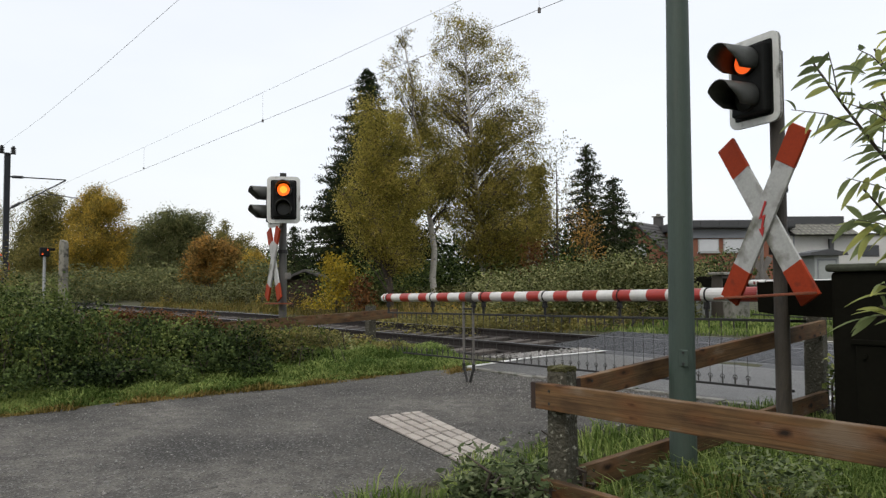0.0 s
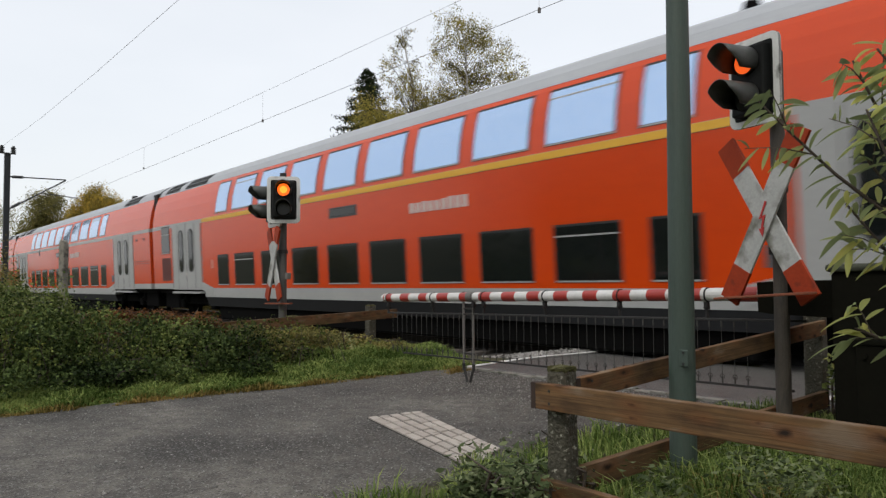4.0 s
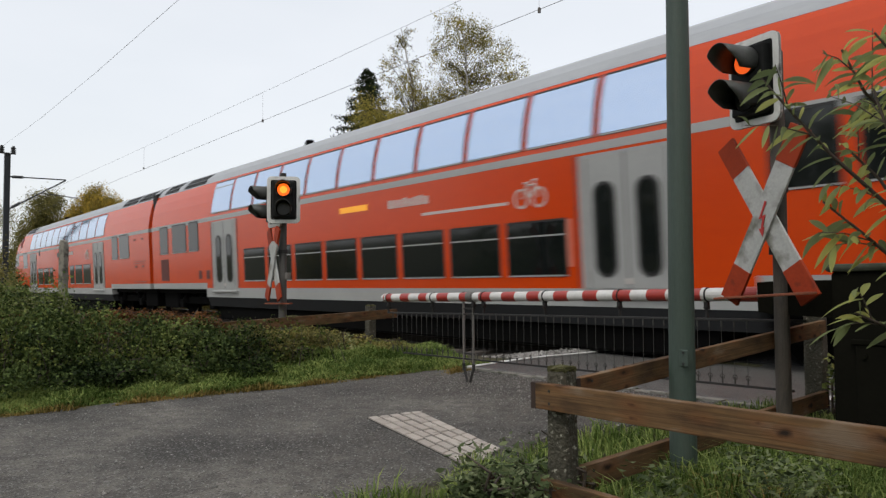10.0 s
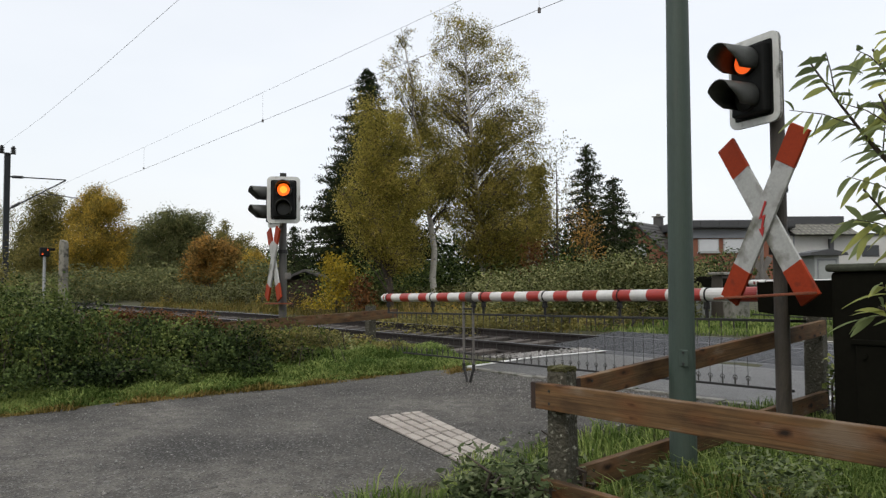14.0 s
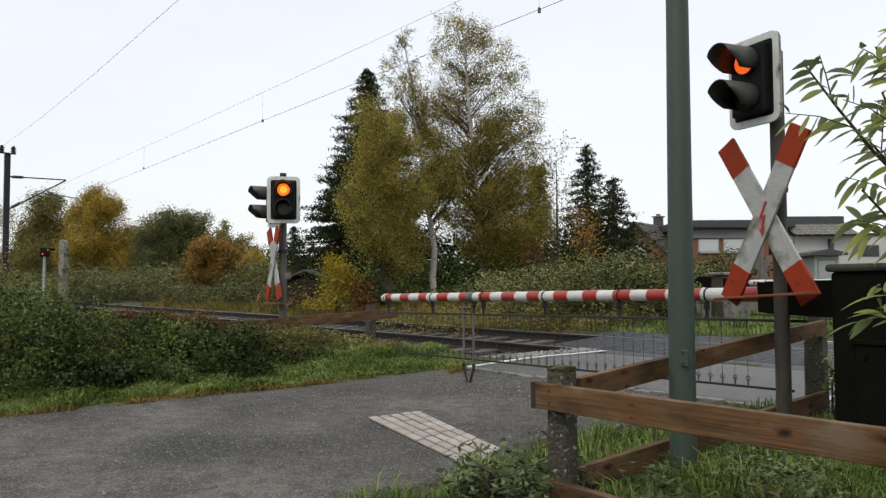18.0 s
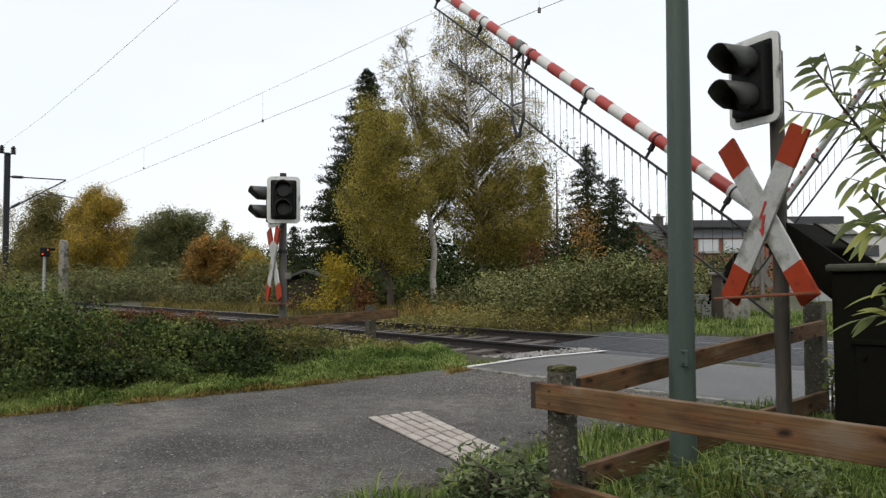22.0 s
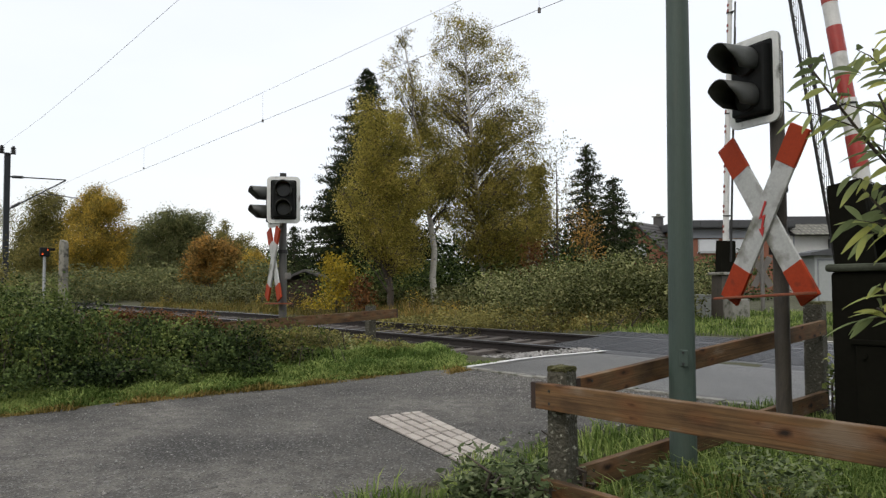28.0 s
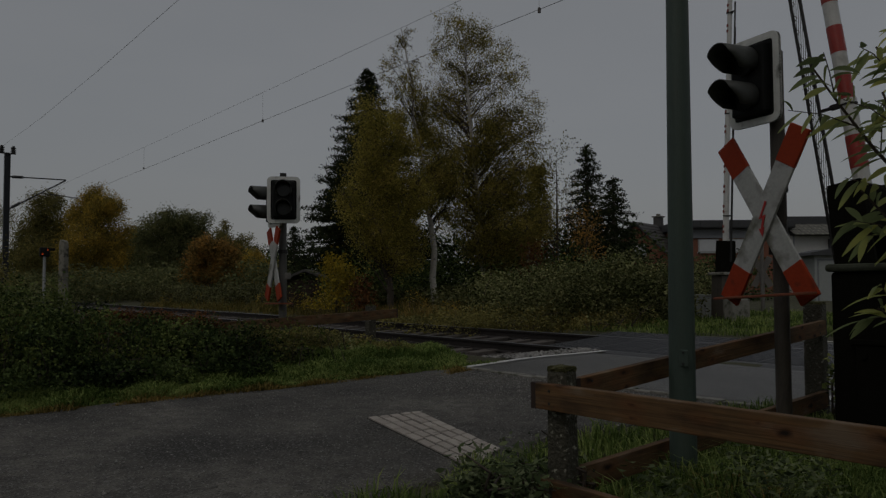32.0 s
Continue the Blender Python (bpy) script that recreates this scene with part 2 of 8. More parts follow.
M["grit"] = mat("pale_grit", (0.36, 0.35, 0.33), (0.16, 0.155, 0.15), 0.9, island=0.6, bump=0)
M["sleeper"] = mat("brown_sleeper", (0.125, 0.108, 0.095), (0.06, 0.052, 0.046), 0.9, scale=4, fine=40, bump=0.5, object_random=0.4)
M["rail_side"] = mat("rusty_rail", (0.026, 0.02, 0.018), (0.015, 0.012, 0.011), 0.9, scale=6, fine=60, bump=0.3)
M["rail_top"] = mat("polished_rail_head", (0.24, 0.24, 0.25), (0.16, 0.16, 0.17), 0.42, 1.0, scale=3, fine=80, bump=0.05)
M["pole"] = mat("green_grey_pole", (0.060, 0.090, 0.074), (0.040, 0.062, 0.050), 0.6, scale=2.5, fine=40, bump=0.15, stretch=(3, 3, 0.6),
                dirt=(0.06, 0.075, 0.06), dirt_scale=4, dirt_level=0.6)
M["steel"] = mat("galvanised_steel", (0.21, 0.20, 0.185), (0.12, 0.11, 0.10), 0.6, 0.3, scale=5, fine=60, bump=0.15)
M["old_steel"] = mat("dull_zinc_post", (0.125, 0.122, 0.112), (0.065, 0.063, 0.058), 0.6, 0.2, scale=5, fine=60, bump=0.15, stretch=(3, 3, 0.6))
M["sign_post"] = mat("brown_grey_post", (0.085, 0.072, 0.056), (0.04, 0.034, 0.028), 0.7, scale=4, fine=40, bump=0.25, stretch=(4, 4, 1),
                     dirt=(0.03, 0.028, 0.025), dirt_scale=4)
M["black"] = mat("black_housing", (0.010, 0.011, 0.0105), (0.006, 0.007, 0.0065), 0.6, scale=5, fine=50, bump=0.1, spec=0.15)
M["hood"] = mat("grey_green_hood", (0.075, 0.08, 0.072), (0.04, 0.042, 0.038), 0.6, scale=6, fine=50, bump=0.15)
M["hood_in"] = mat("hood_inside", (0.012, 0.012, 0.012), (0.008, 0.008, 0.008), 0.8)
M["white_rim"] = mat("dirty_white_enamel", (0.78, 0.79, 0.76), (0.60, 0.61, 0.58), 0.5, scale=5, fine=40, bump=0.1,
                     dirt=(0.13, 0.135, 0.11), dirt_scale=6, dirt_level=0.58)
M["sign_white"] = mat("faded_white_sign", (0.56, 0.57, 0.55), (0.36, 0.37, 0.36), 0.6, scale=3, fine=50, bump=0.1, spec=0.25,
                      dirt=(0.17, 0.17, 0.14), dirt_scale=4.5, dirt_level=0.50)
M["sign_red"] = mat("red_sign_enamel", (0.40, 0.055, 0.018), (0.27, 0.038, 0.015), 0.6, scale=4, fine=50, bump=0.08, spec=0.12, dirt=(0.16, 0.035, 0.02), dirt_scale=7, dirt_level=0.6)
M["bolt_red"] = mat("red_arrow_paint", (0.55, 0.03, 0.025), (0.45, 0.025, 0.02), 0.5)
M["rust_bar"] = mat("rusty_orange_bar", (0.30, 0.085, 0.035), (0.15, 0.05, 0.028), 0.8, scale=6, fine=40, bump=0.3)
M["beam_red"] = mat("barrier_red", (0.42, 0.035, 0.022), (0.28, 0.03, 0.022), 0.4, scale=4, fine=60, bump=0.05)
M["dot_red"] = mat("faded_red_dot", (0.26, 0.05, 0.035), (0.17, 0.04, 0.03), 0.6)
M["beam_white"] = mat("barrier_white", (0.72, 0.72, 0.70), (0.52, 0.52, 0.50), 0.4, scale=4, fine=60, bump=0.05,
                      dirt=(0.3, 0.3, 0.27), dirt_scale=6, dirt_level=0.62)
M["clamp_black"] = mat("black_iron_clamp", (0.016, 0.015, 0.014), (0.009, 0.009, 0.009), 0.7, scale=6, fine=50, bump=0.2)
M["dark_iron"] = mat("dark_iron", (0.035, 0.034, 0.032), (0.02, 0.02, 0.02), 0.6, 0.2, scale=6, fine=50, bump=0.2)
M["wire_grey"] = mat("dull_grey_wire", (0.075, 0.073, 0.068), (0.045, 0.043, 0.04), 0.7, 0.2, scale=6, fine=50, bump=0)
M["yoke"] = mat("mossy_dark_green_steel", (0.011, 0.0108, 0.0075), (0.006, 0.006, 0.0042), 0.9, scale=3, fine=30, bump=0.3,
                dirt=(0.011, 0.011, 0.007), dirt_scale=5, dirt_level=0.62, spec=0.05)
M["mossy_lid"] = mat("grey_green_lid", (0.085, 0.092, 0.068), (0.04, 0.045, 0.032), 0.9, scale=4, fine=40, bump=0.4, dirt=(0.03, 0.032, 0.02), dirt_scale=6, dirt_level=0.55, spec=0.2)
M["lamp_on"] = mat("lit_orange_lens", (0.9, 0.2, 0.02), rough=0.3, bump=0, emit=(1.0, 0.14, 0.008), strength=1.3)
M["lamp_core"] = mat("lit_amber_core", (0.9, 0.4, 0.05), rough=0.3, bump=0, emit=(1.0, 0.33, 0.03), strength=1.7)
M["lamp_red"] = mat("lit_red_lens", (0.9, 0.12, 0.02), rough=0.3, bump=0, emit=(1.0, 0.13, 0.02), strength=0.9)
M["lamp_off"] = mat("dark_lens", (0.03, 0.03, 0.028), rough=0.2, bump=0.1)
M["headlight"] = mat("lit_headlight", (0.9, 0.9, 0.8), rough=0.3, bump=0, emit=(1.0, 0.92, 0.7), strength=0.8)
M["train_red"] = mat("traffic_red_paint", (0.66, 0.064, 0.005), (0.59, 0.054, 0.005), 0.22, scale=0.6, fine=9, bump=0.02, stretch=(0.3, 1, 1), spec=0.40)
M["loco_red"] = mat("locomotive_red_paint", (0.80, 0.086, 0.006), (0.72, 0.072, 0.006), 0.24, scale=0.6, fine=9, bump=0.02, spec=0.40)
M["train_grey"] = mat("light_grey_paint", (0.40, 0.41, 0.405), (0.33, 0.34, 0.335), 0.4, scale=1.2, fine=14, bump=0.03)
M["roof_grey"] = mat("silver_grey_roof", (0.44, 0.46, 0.48), (0.33, 0.345, 0.365), 0.5, 0.2, scale=1.5, fine=16, bump=0.05)
M["skirt"] = mat("dark_grey_skirt", (0.085, 0.09, 0.095), (0.055, 0.058, 0.062), 0.7, scale=2, fine=20)
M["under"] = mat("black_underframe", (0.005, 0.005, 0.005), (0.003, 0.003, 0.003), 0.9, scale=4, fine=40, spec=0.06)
M["bellows"] = mat("dark_bellows", (0.014, 0.013, 0.013), (0.009, 0.0085, 0.0085), 0.9, scale=4, fine=30)
M["grille"] = mat("brown_louvre", (0.13, 0.022, 0.014), (0.09, 0.018, 0.012), 0.6)
M["loco_skirt"] = mat("slate_grey_sill", (0.065, 0.072, 0.078), (0.045, 0.05, 0.056), 0.6, scale=1.5, fine=16)
M["coach_skirt"] = mat("charcoal_skirt", (0.032, 0.034, 0.037), (0.02, 0.021, 0.023), 0.7, scale=1.5, fine=16, spec=0.2)
M["lettering"] = mat("pale_lettering", (0.62, 0.55, 0.52), (0.55, 0.48, 0.45), 0.5)
M["lettering_dim"] = mat("faint_lettering", (0.66, 0.22, 0.15), (0.6, 0.18, 0.12), 0.5)
M["amber_text"] = mat("amber_display_text", (0.8, 0.35, 0.03), (0.7, 0.3, 0.02), 0.5, bump=0, emit=(1.0, 0.42, 0.03), strength=0.5)
M["door_seam"] = mat("grey_door_seam", (0.20, 0.205, 0.20), (0.15, 0.155, 0.15), 0.6)
M["yellow_line"] = mat("yellow_stripe", (0.75, 0.42, 0.03), (0.68, 0.38, 0.03), 0.5)
M["glass_low"] = mat("dark_train_glass", (0.010, 0.013, 0.013), (0.006, 0.008, 0.008), 0.06, bump=0, spec=0.5)
# Upper panes: pale and blue tints put the sky's reflection into the colour.
M["glass_up_pale"] = mat("pale_sky_reflect_glass", (0.68, 0.80, 0.98), (0.56, 0.70, 0.94), 0.08, 0.85, bump=0.03, bump_scale=3, dist=0.01, spec=0.8)
M["glass_up"] = mat("sky_reflect_glass", (0.58, 0.74, 0.97), (0.46, 0.64, 0.92), 0.08, 0.85, bump=0.03, bump_scale=3, dist=0.01, spec=0.8)
# Pale grey base stands in for the sky reflected in the windscreen.
M["glass_cab"] = mat("cab_windscreen", (0.32, 0.36, 0.35), (0.27, 0.31, 0.30), 0.12, 0.15, bump=0)
M["frame_black"] = mat("black_rubber", (0.018, 0.018, 0.018), (0.012, 0.012, 0.012), 0.6)
M["brick"] = mat("red_brick", (0.27, 0.105, 0.06), (0.17, 0.07, 0.045), 0.9, scale=3, fine=14, bump=0.3)
M["roof_tile"] = mat("dark_roof_tile", (0.085, 0.08, 0.078), (0.05, 0.048, 0.046), 0.8, scale=2, fine=10, bump=0.4)
M["render_white"] = mat("white_render", (0.58, 0.58, 0.56), (0.48, 0.48, 0.46), 0.9, scale=0.7, fine=9, bump=0.1)
M["render_grey"] = mat("grey_cladding", (0.22, 0.23, 0.25), (0.17, 0.18, 0.20), 0.7, scale=0.8, fine=9)
M["fascia"] = mat("dark_fascia", (0.06, 0.062, 0.065), (0.04, 0.042, 0.045), 0.7, scale=1, fine=8)
M["window"] = mat("pale_window_blind", (0.62, 0.64, 0.66), (0.52, 0.54, 0.56), 0.3, bump=0)
M["window_dark"] = mat("dark_window_glass", (0.03, 0.035, 0.04), (0.02, 0.025, 0.03), 0.08, bump=0)
M["mast"] = mat("grey_mast_steel", (0.055, 0.06, 0.065), (0.035, 0.038, 0.042), 0.6, 0.3, scale=3, fine=30)
M["wire"] = mat("copper_wire", (0.14, 0.13, 0.125), (0.10, 0.09, 0.085), 0.6, 0.4, bump=0)
M["cabinet"] = mat("grey_cabinet", (0.36, 0.38, 0.37), (0.28, 0.30, 0.29), 0.6, scale=3, fine=20)
M["bark"] = mat("brown_bark", (0.10, 0.078, 0.058), (0.05, 0.04, 0.03), 0.95, scale=6, fine=30, bump=0.8, dist=0.02)
M["birch_bark"] = mat("white_birch_bark", (0.56, 0.53, 0.47), (0.36, 0.335, 0.29), 0.85, scale=6, fine=30, bump=0.4, dirt=(0.05, 0.045, 0.04),
                      dirt_scale=5, dirt_level=0.58, stretch=(1, 1, 3))
M["twig"] = mat("dark_twig", (0.10, 0.078, 0.062), (0.055, 0.042, 0.034), 0.9, bump=0)
M["birch_leaf"] = leaf_mat("birch_leaf", (0.15, 0.14, 0.036), (0.31, 0.275, 0.066), (0.52, 0.42, 0.105), through=0.5)
M["gold_leaf"] = leaf_mat("gold_leaf", (0.207, 0.177, 0.0488), (0.39, 0.299, 0.0634), (0.634, 0.427, 0.0732), through=0.4)
M["bramble_mid"] = leaf_mat("dark_bramble_leaf", (0.040, 0.050, 0.016), (0.130, 0.145, 0.050), (0.32, 0.32, 0.145), through=0.15)
M["birch_leaf_gold"] = leaf_mat("golden_birch_leaf", (0.20, 0.185, 0.042), (0.37, 0.325, 0.072), (0.60, 0.49, 0.12), through=0.5)
M["mossy_roof"] = mat("mossy_roof_tile", (0.20, 0.195, 0.17), (0.085, 0.082, 0.075), 0.95, scale=3, fine=12, bump=0.6, dist=0.03, dirt=(0.30, 0.31, 0.22), dirt_scale=3, dirt_level=0.56)
M["spruce_leaf"] = leaf_mat("spruce_needle", (0.0146, 0.022, 0.00976), (0.0293, 0.0415, 0.0171), (0.0549, 0.0683, 0.0268), rough=0.8, through=0.05)
# Green lightened and greyed: distance haze is put into the leaf colour.
M["green_leaf"] = leaf_mat("mixed_green_leaf", (0.0793, 0.0976, 0.039), (0.159, 0.177, 0.0732), (0.268, 0.262, 0.11), through=0.35)
M["olive_leaf"] = leaf_mat("olive_leaf", (0.122, 0.122, 0.0427), (0.22, 0.201, 0.0671), (0.329, 0.287, 0.0915), through=0.35)
M["orange_leaf"] = leaf_mat("orange_leaf", (0.156, 0.117, 0.039), (0.325, 0.202, 0.0585), (0.546, 0.299, 0.078), through=0.35)
M["red_leaf"] = leaf_mat("russet_leaf", (0.07, 0.032, 0.014), (0.14, 0.06, 0.022), (0.21, 0.10, 0.035))
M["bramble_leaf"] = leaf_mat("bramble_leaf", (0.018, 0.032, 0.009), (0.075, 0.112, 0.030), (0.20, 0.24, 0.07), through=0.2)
# Shaded copy of the bramble leaf: the shade is in its colour.
M["bramble_shaded"] = leaf_mat("shaded_bramble_leaf", (0.010, 0.018, 0.006), (0.038, 0.062, 0.018), (0.11, 0.15, 0.045), through=0.15)
M["bramble_far"] = leaf_mat("grey_green_bramble_leaf", (0.0427, 0.0488, 0.0171), (0.104, 0.11, 0.0415), (0.207, 0.201, 0.0854), through=0.15)
M["shoot_leaf"] = leaf_mat("young_bramble_leaf", (0.04, 0.065, 0.013), (0.10, 0.135, 0.03), (0.20, 0.21, 0.05), through=0.3)
M["yellow_leaf"] = leaf_mat("yellow_leaf", (0.20, 0.16, 0.02), (0.34, 0.26, 0.03), (0.46, 0.34, 0.04))
M["grass"] = leaf_mat("grass_blade", (0.06, 0.105, 0.020), (0.16, 0.235, 0.058), (0.37, 0.44, 0.14), through=0.35)
M["weed_grass"] = leaf_mat("olive_weed_blade", (0.07, 0.07, 0.02), (0.15, 0.125, 0.035), (0.26, 0.20, 0.06), through=0.2)
M["dry_grass"] = leaf_mat("dry_grass_blade", (0.13, 0.11, 0.03), (0.25, 0.185, 0.055), (0.36, 0.25, 0.08), through=0.15)
M["willow_leaf"] = leaf_mat("willow_leaf", (0.15, 0.19, 0.085), (0.34, 0.40, 0.18), (0.68, 0.68, 0.20), through=0.55)
M["nettle_leaf"] = leaf_mat("nettle_leaf", (0.030, 0.046, 0.018), (0.095, 0.130, 0.055), (0.23, 0.27, 0.14), through=0.2)


# ======== mesh tools ========
def part(name, bm, material, parent=None, label="", smooth=False):
    """One mesh object from a bmesh, under its parent."""
    me = bpy.data.meshes.new(name)
    bm.to_mesh(me)
    bm.free()
    if smooth:
        for p in me.polygons:
            p.use_smooth = True
    me.materials.append(material)
    ob = new(name, me)
    if parent is not None:
        ob.parent = parent
    if label:
        ob["label"] = label
    return ob


def fast_mesh(name, verts, faces, material, parent=None):
    """One mesh object from arrays; all faces with the same number of corners."""
    verts, faces = np.asarray(verts, np.float32), np.asarray(faces, np.int32)
    me = bpy.data.meshes.new(name)
    k = faces.shape[1]
    me.vertices.add(len(verts))
    me.vertices.foreach_set("co", verts.ravel())
    me.loops.add(faces.size)
    me.loops.foreach_set("vertex_index", faces.ravel())
    me.polygons.add(len(faces))
    me.polygons.foreach_set("loop_start", np.arange(0, faces.size, k, dtype=np.int32))
    me.polygons.foreach_set("loop_total", np.full(len(faces), k, np.int32))
    me.update(calc_edges=True)
    me.materials.append(material)
    ob = new(name, me)
    if parent is not None:
        ob.parent = parent
    return ob


def box(bm, x0, x1, y0, y1, z0, z1, bevel=0.0, m=None):
    vs = bmesh.ops.create_cube(bm, size=1)["verts"]
    bmesh.ops.scale(bm, verts=vs, vec=(abs(x1 - x0), abs(y1 - y0), abs(z1 - z0)))
    bmesh.ops.translate(bm, verts=vs, vec=((x0 + x1) / 2, (y0 + y1) / 2, (z0 + z1) / 2))
    if bevel:
        es = list({e for v in vs for e in v.link_edges})
        r = bmesh.ops.bevel(bm, geom=es, offset=bevel, segments=2, affect="EDGES", profile=0.5)
        vs = list({v for f in r["faces"] for v in f.verts} | {v for v in vs if v.is_valid})
    if m is not None:
        bmesh.ops.transform(bm, matrix=m, verts=vs)
    return bm


def boxed(*a, **k):
    return box(bmesh.new(), *a, **k)


def tube(bm, p, q, r0, r1=None, seg=12, caps=True):
    p, q = Vector(p), Vector(q)
    r1 = r0 if r1 is None else r1
    d = q - p
    turn = d.to_track_quat("Z", "Y").to_matrix().to_4x4()
    bmesh.ops.create_cone(bm, cap_ends=caps, segments=seg, radius1=r0, radius2=r1, depth=d.length,
                          matrix=Matrix.Translation((p + q) / 2) @ turn)
    return bm


def tubed(*a, **k):
    return tube(bmesh.new(), *a, **k)


def beam_box(bm, p, q, w, h, bevel=0.0, lean=0.0):
    """A straight board from p to q: w wide across, h high."""
    p, q = Vector(p), Vector(q)
    d = q - p
    x = d.normalized()
    y = Vector((0, 0, 1)).cross(x).normalized()
    z = x.cross(y)
    m = Matrix((x, y, z)).transposed().to_4x4()
    m.translation = (p + q) / 2
    return box(bm, -d.length / 2, d.length / 2, -w / 2, w / 2, -h / 2, h / 2, bevel, m @ pose(0, 0, 0, lean))


def prism(profile, x0, x1, bm=None):
    """A closed (y, z) profile drawn out along x."""
    bm = bm or bmesh.new()
    a = [bm.verts.new((x0, y, z)) for y, z in profile]
    b = [bm.verts.new((x1, y, z)) for y, z in profile]
    n = len(profile)
    for i in range(n):
        bm.faces.new((a[i], a[(i + 1) % n], b[(i + 1) % n], b[i]))
    bm.faces.new(a[::-1])
    bm.faces.new(b)
    bmesh.ops.recalc_face_normals(bm, faces=bm.faces[:])
    return bm


def plate(outline, thick, axis="y"):
    """A flat outline in (x, z), thick along y."""
    bm = bmesh.new()
    a = [bm.verts.new((x, -thick / 2, z)) for x, z in outline]
    b = [bm.verts.new((x, thick / 2, z)) for x, z in outline]
    n = len(outline)
    for i in range(n):
        bm.faces.new((a[i], a[(i + 1) % n], b[(i + 1) % n], b[i]))
    bm.faces.new(a[::-1])
    bm.faces.new(b)
    bmesh.ops.recalc_face_normals(bm, faces=bm.faces[:])
    return bm


def round_rect(w, h, r, n=5, cx=0.0, cz=0.0):
    pts = []
    for sx, sz, a0 in ((1, 1, 0), (-1, 1, 90), (-1, -1, 180), (1, -1, 270)):
        for i in range(n + 1):
            a = radians(a0 + 90 * i / n)
            pts.append((cx + sx * (w / 2 - r) + r * math.cos(a), cz + sz * (h / 2 - r) + r * math.sin(a)))
    return pts


def ring_plate(outer, inner, thick):
    """A flat frame between two outlines with as many points each."""
    bm = bmesh.new()
    n = len(outer)
    rows = [[bm.verts.new((x, y, z)) for x, z in o] for o, y in ((outer, -thick / 2), (inner, -thick / 2), (inner, thick / 2), (outer, thick / 2))]
    for k in range(4):
        a, b = rows[k], rows[(k + 1) % 4]
        for i in range(n):
            bm.faces.new((a[i], a[(i + 1) % n], b[(i + 1) % n], b[i]))
    bmesh.ops.recalc_face_normals(bm, faces=bm.faces[:])
    return bm


def thing(name, label, category, at=None, group="", kind=""):
    ob = new(name)
    ob.empty_display_size = 0.2
    if at is not None:
        ob.matrix_world = at
    return tagged(ob, label, category, group, kind)


def ground_z(x, y):
    """Height of the land."""
    rise = np.clip((y - 4.5) / 3.0, 0, 1)
    z = -0.13 + 0.10 * rise * rise * (3 - 2 * rise)
    road = (x > -7.5) & (x < 14)
    bed = np.clip(1 - np.abs(y - 9.6) / 2.6, 0, 1) * 0.5
    z = z - np.where(road & (x < 3), 0.0, bed)
    left = np.clip((-7.4 - x) / 1.4, 0, 1) * np.clip((7.4 - y) / 1.5, 0, 1)
    z = z + 0.16 * left
    far = np.clip((y - 12.5) / 6.0, 0, 1)
    z = z + 0.35 * far * np.clip((-1.5 - x) / 3, 0, 1)
    return z


def at_depth(px_, py_, depth):
    """A place fitted to the camera's view: pixel position across and down, at a depth."""
    f = Vector((-0.7750, 0.6302, 0.0471))
    r = Vector((0.6309, 0.7758, 0.0)).normalized()
    u = r.cross(f)
    a = radians(-0.382)
    r, u = r * math.cos(a) + u * math.sin(a), u * math.cos(a) - r * math.sin(a)
    return Vector((0, 0, 1.008)) + (f + r * ((px_ - 784) / 1300) + u * ((441 - py_) / 1300)) * depth

# ======== land, road, track ========
TY = 9.70            # middle of the track
LEAN = 3.0           # cant of the track, degrees


def build_ground():
    xs = np.concatenate([np.linspace(-900, -60, 22), np.linspace(-56, -20, 30), np.linspace(-19.6, 8, 130), np.linspace(10, 60, 26), np.linspace(70, 900, 20)])
    ys = np.concatenate([np.linspace(-600, -20, 16), np.linspace(-18, 0, 14), np.linspace(0.3, 16, 90), np.linspace(17, 60, 30), np.linspace(70, 900, 20)])
    X, Y = np.meshgrid(xs, ys, indexing="ij")
    Z = ground_z(X, Y)
    rng = np.random.default_rng(3)
    Z = Z + rng.normal(0, 0.008, Z.shape)
    nx, ny = X.shape
    i = np.arange(nx * ny).reshape(nx, ny)
    f = np.stack([i[:-1, :-1], i[1:, :-1], i[1:, 1:], i[:-1, 1:]], -1).reshape(-1, 4)
    ob = fast_mesh("ground", np.stack([X, Y, Z], -1).reshape(-1, 3), f, M["ground"])
    tagged(ob, "rough grassy ground on both sides of the railway", "ground", kind="structure")


def road_z(x, y):
    rise = np.clip((y - 4.3) / 3.0, 0, 1)
    return -0.10 + 0.09 * rise * rise * (3 - 2 * rise) + 0.03 * np.clip((y - 8.9) / 1.6, 0, 1) - 0.0 * x


def sheet(name, left, right, y0, y1, step, material, lift, label, category, nx=14):
    """A road surface between two edges given as functions of y."""
    ys = np.arange(y0, y1 + 1e-6, step)
    v = []
    for y in ys:
        a, b = left(y), right(y)
        for k in range(nx + 1):
            x = a + (b - a) * k / nx
            v.append((x, y, float(road_z(x, y)) + lift))
    n = nx + 1
    f = [(r * n + k, r * n + k + 1, (r + 1) * n + k + 1, (r + 1) * n + k) for r in range(len(ys) - 1) for k in range(nx)]
    ob = fast_mesh(name, v, f, material)
    sol = ob.modifiers.new("thickness", "SOLIDIFY")
    sol.thickness, sol.offset = 0.12, -1
    return tagged(ob, label, category, kind="structure")


def wob(y, s):
    return 0.07 * math.sin(y * 2.1 + s) + 0.05 * math.sin(y * 5.3 + 2 * s) + 0.03 * math.sin(y * 11 + s)


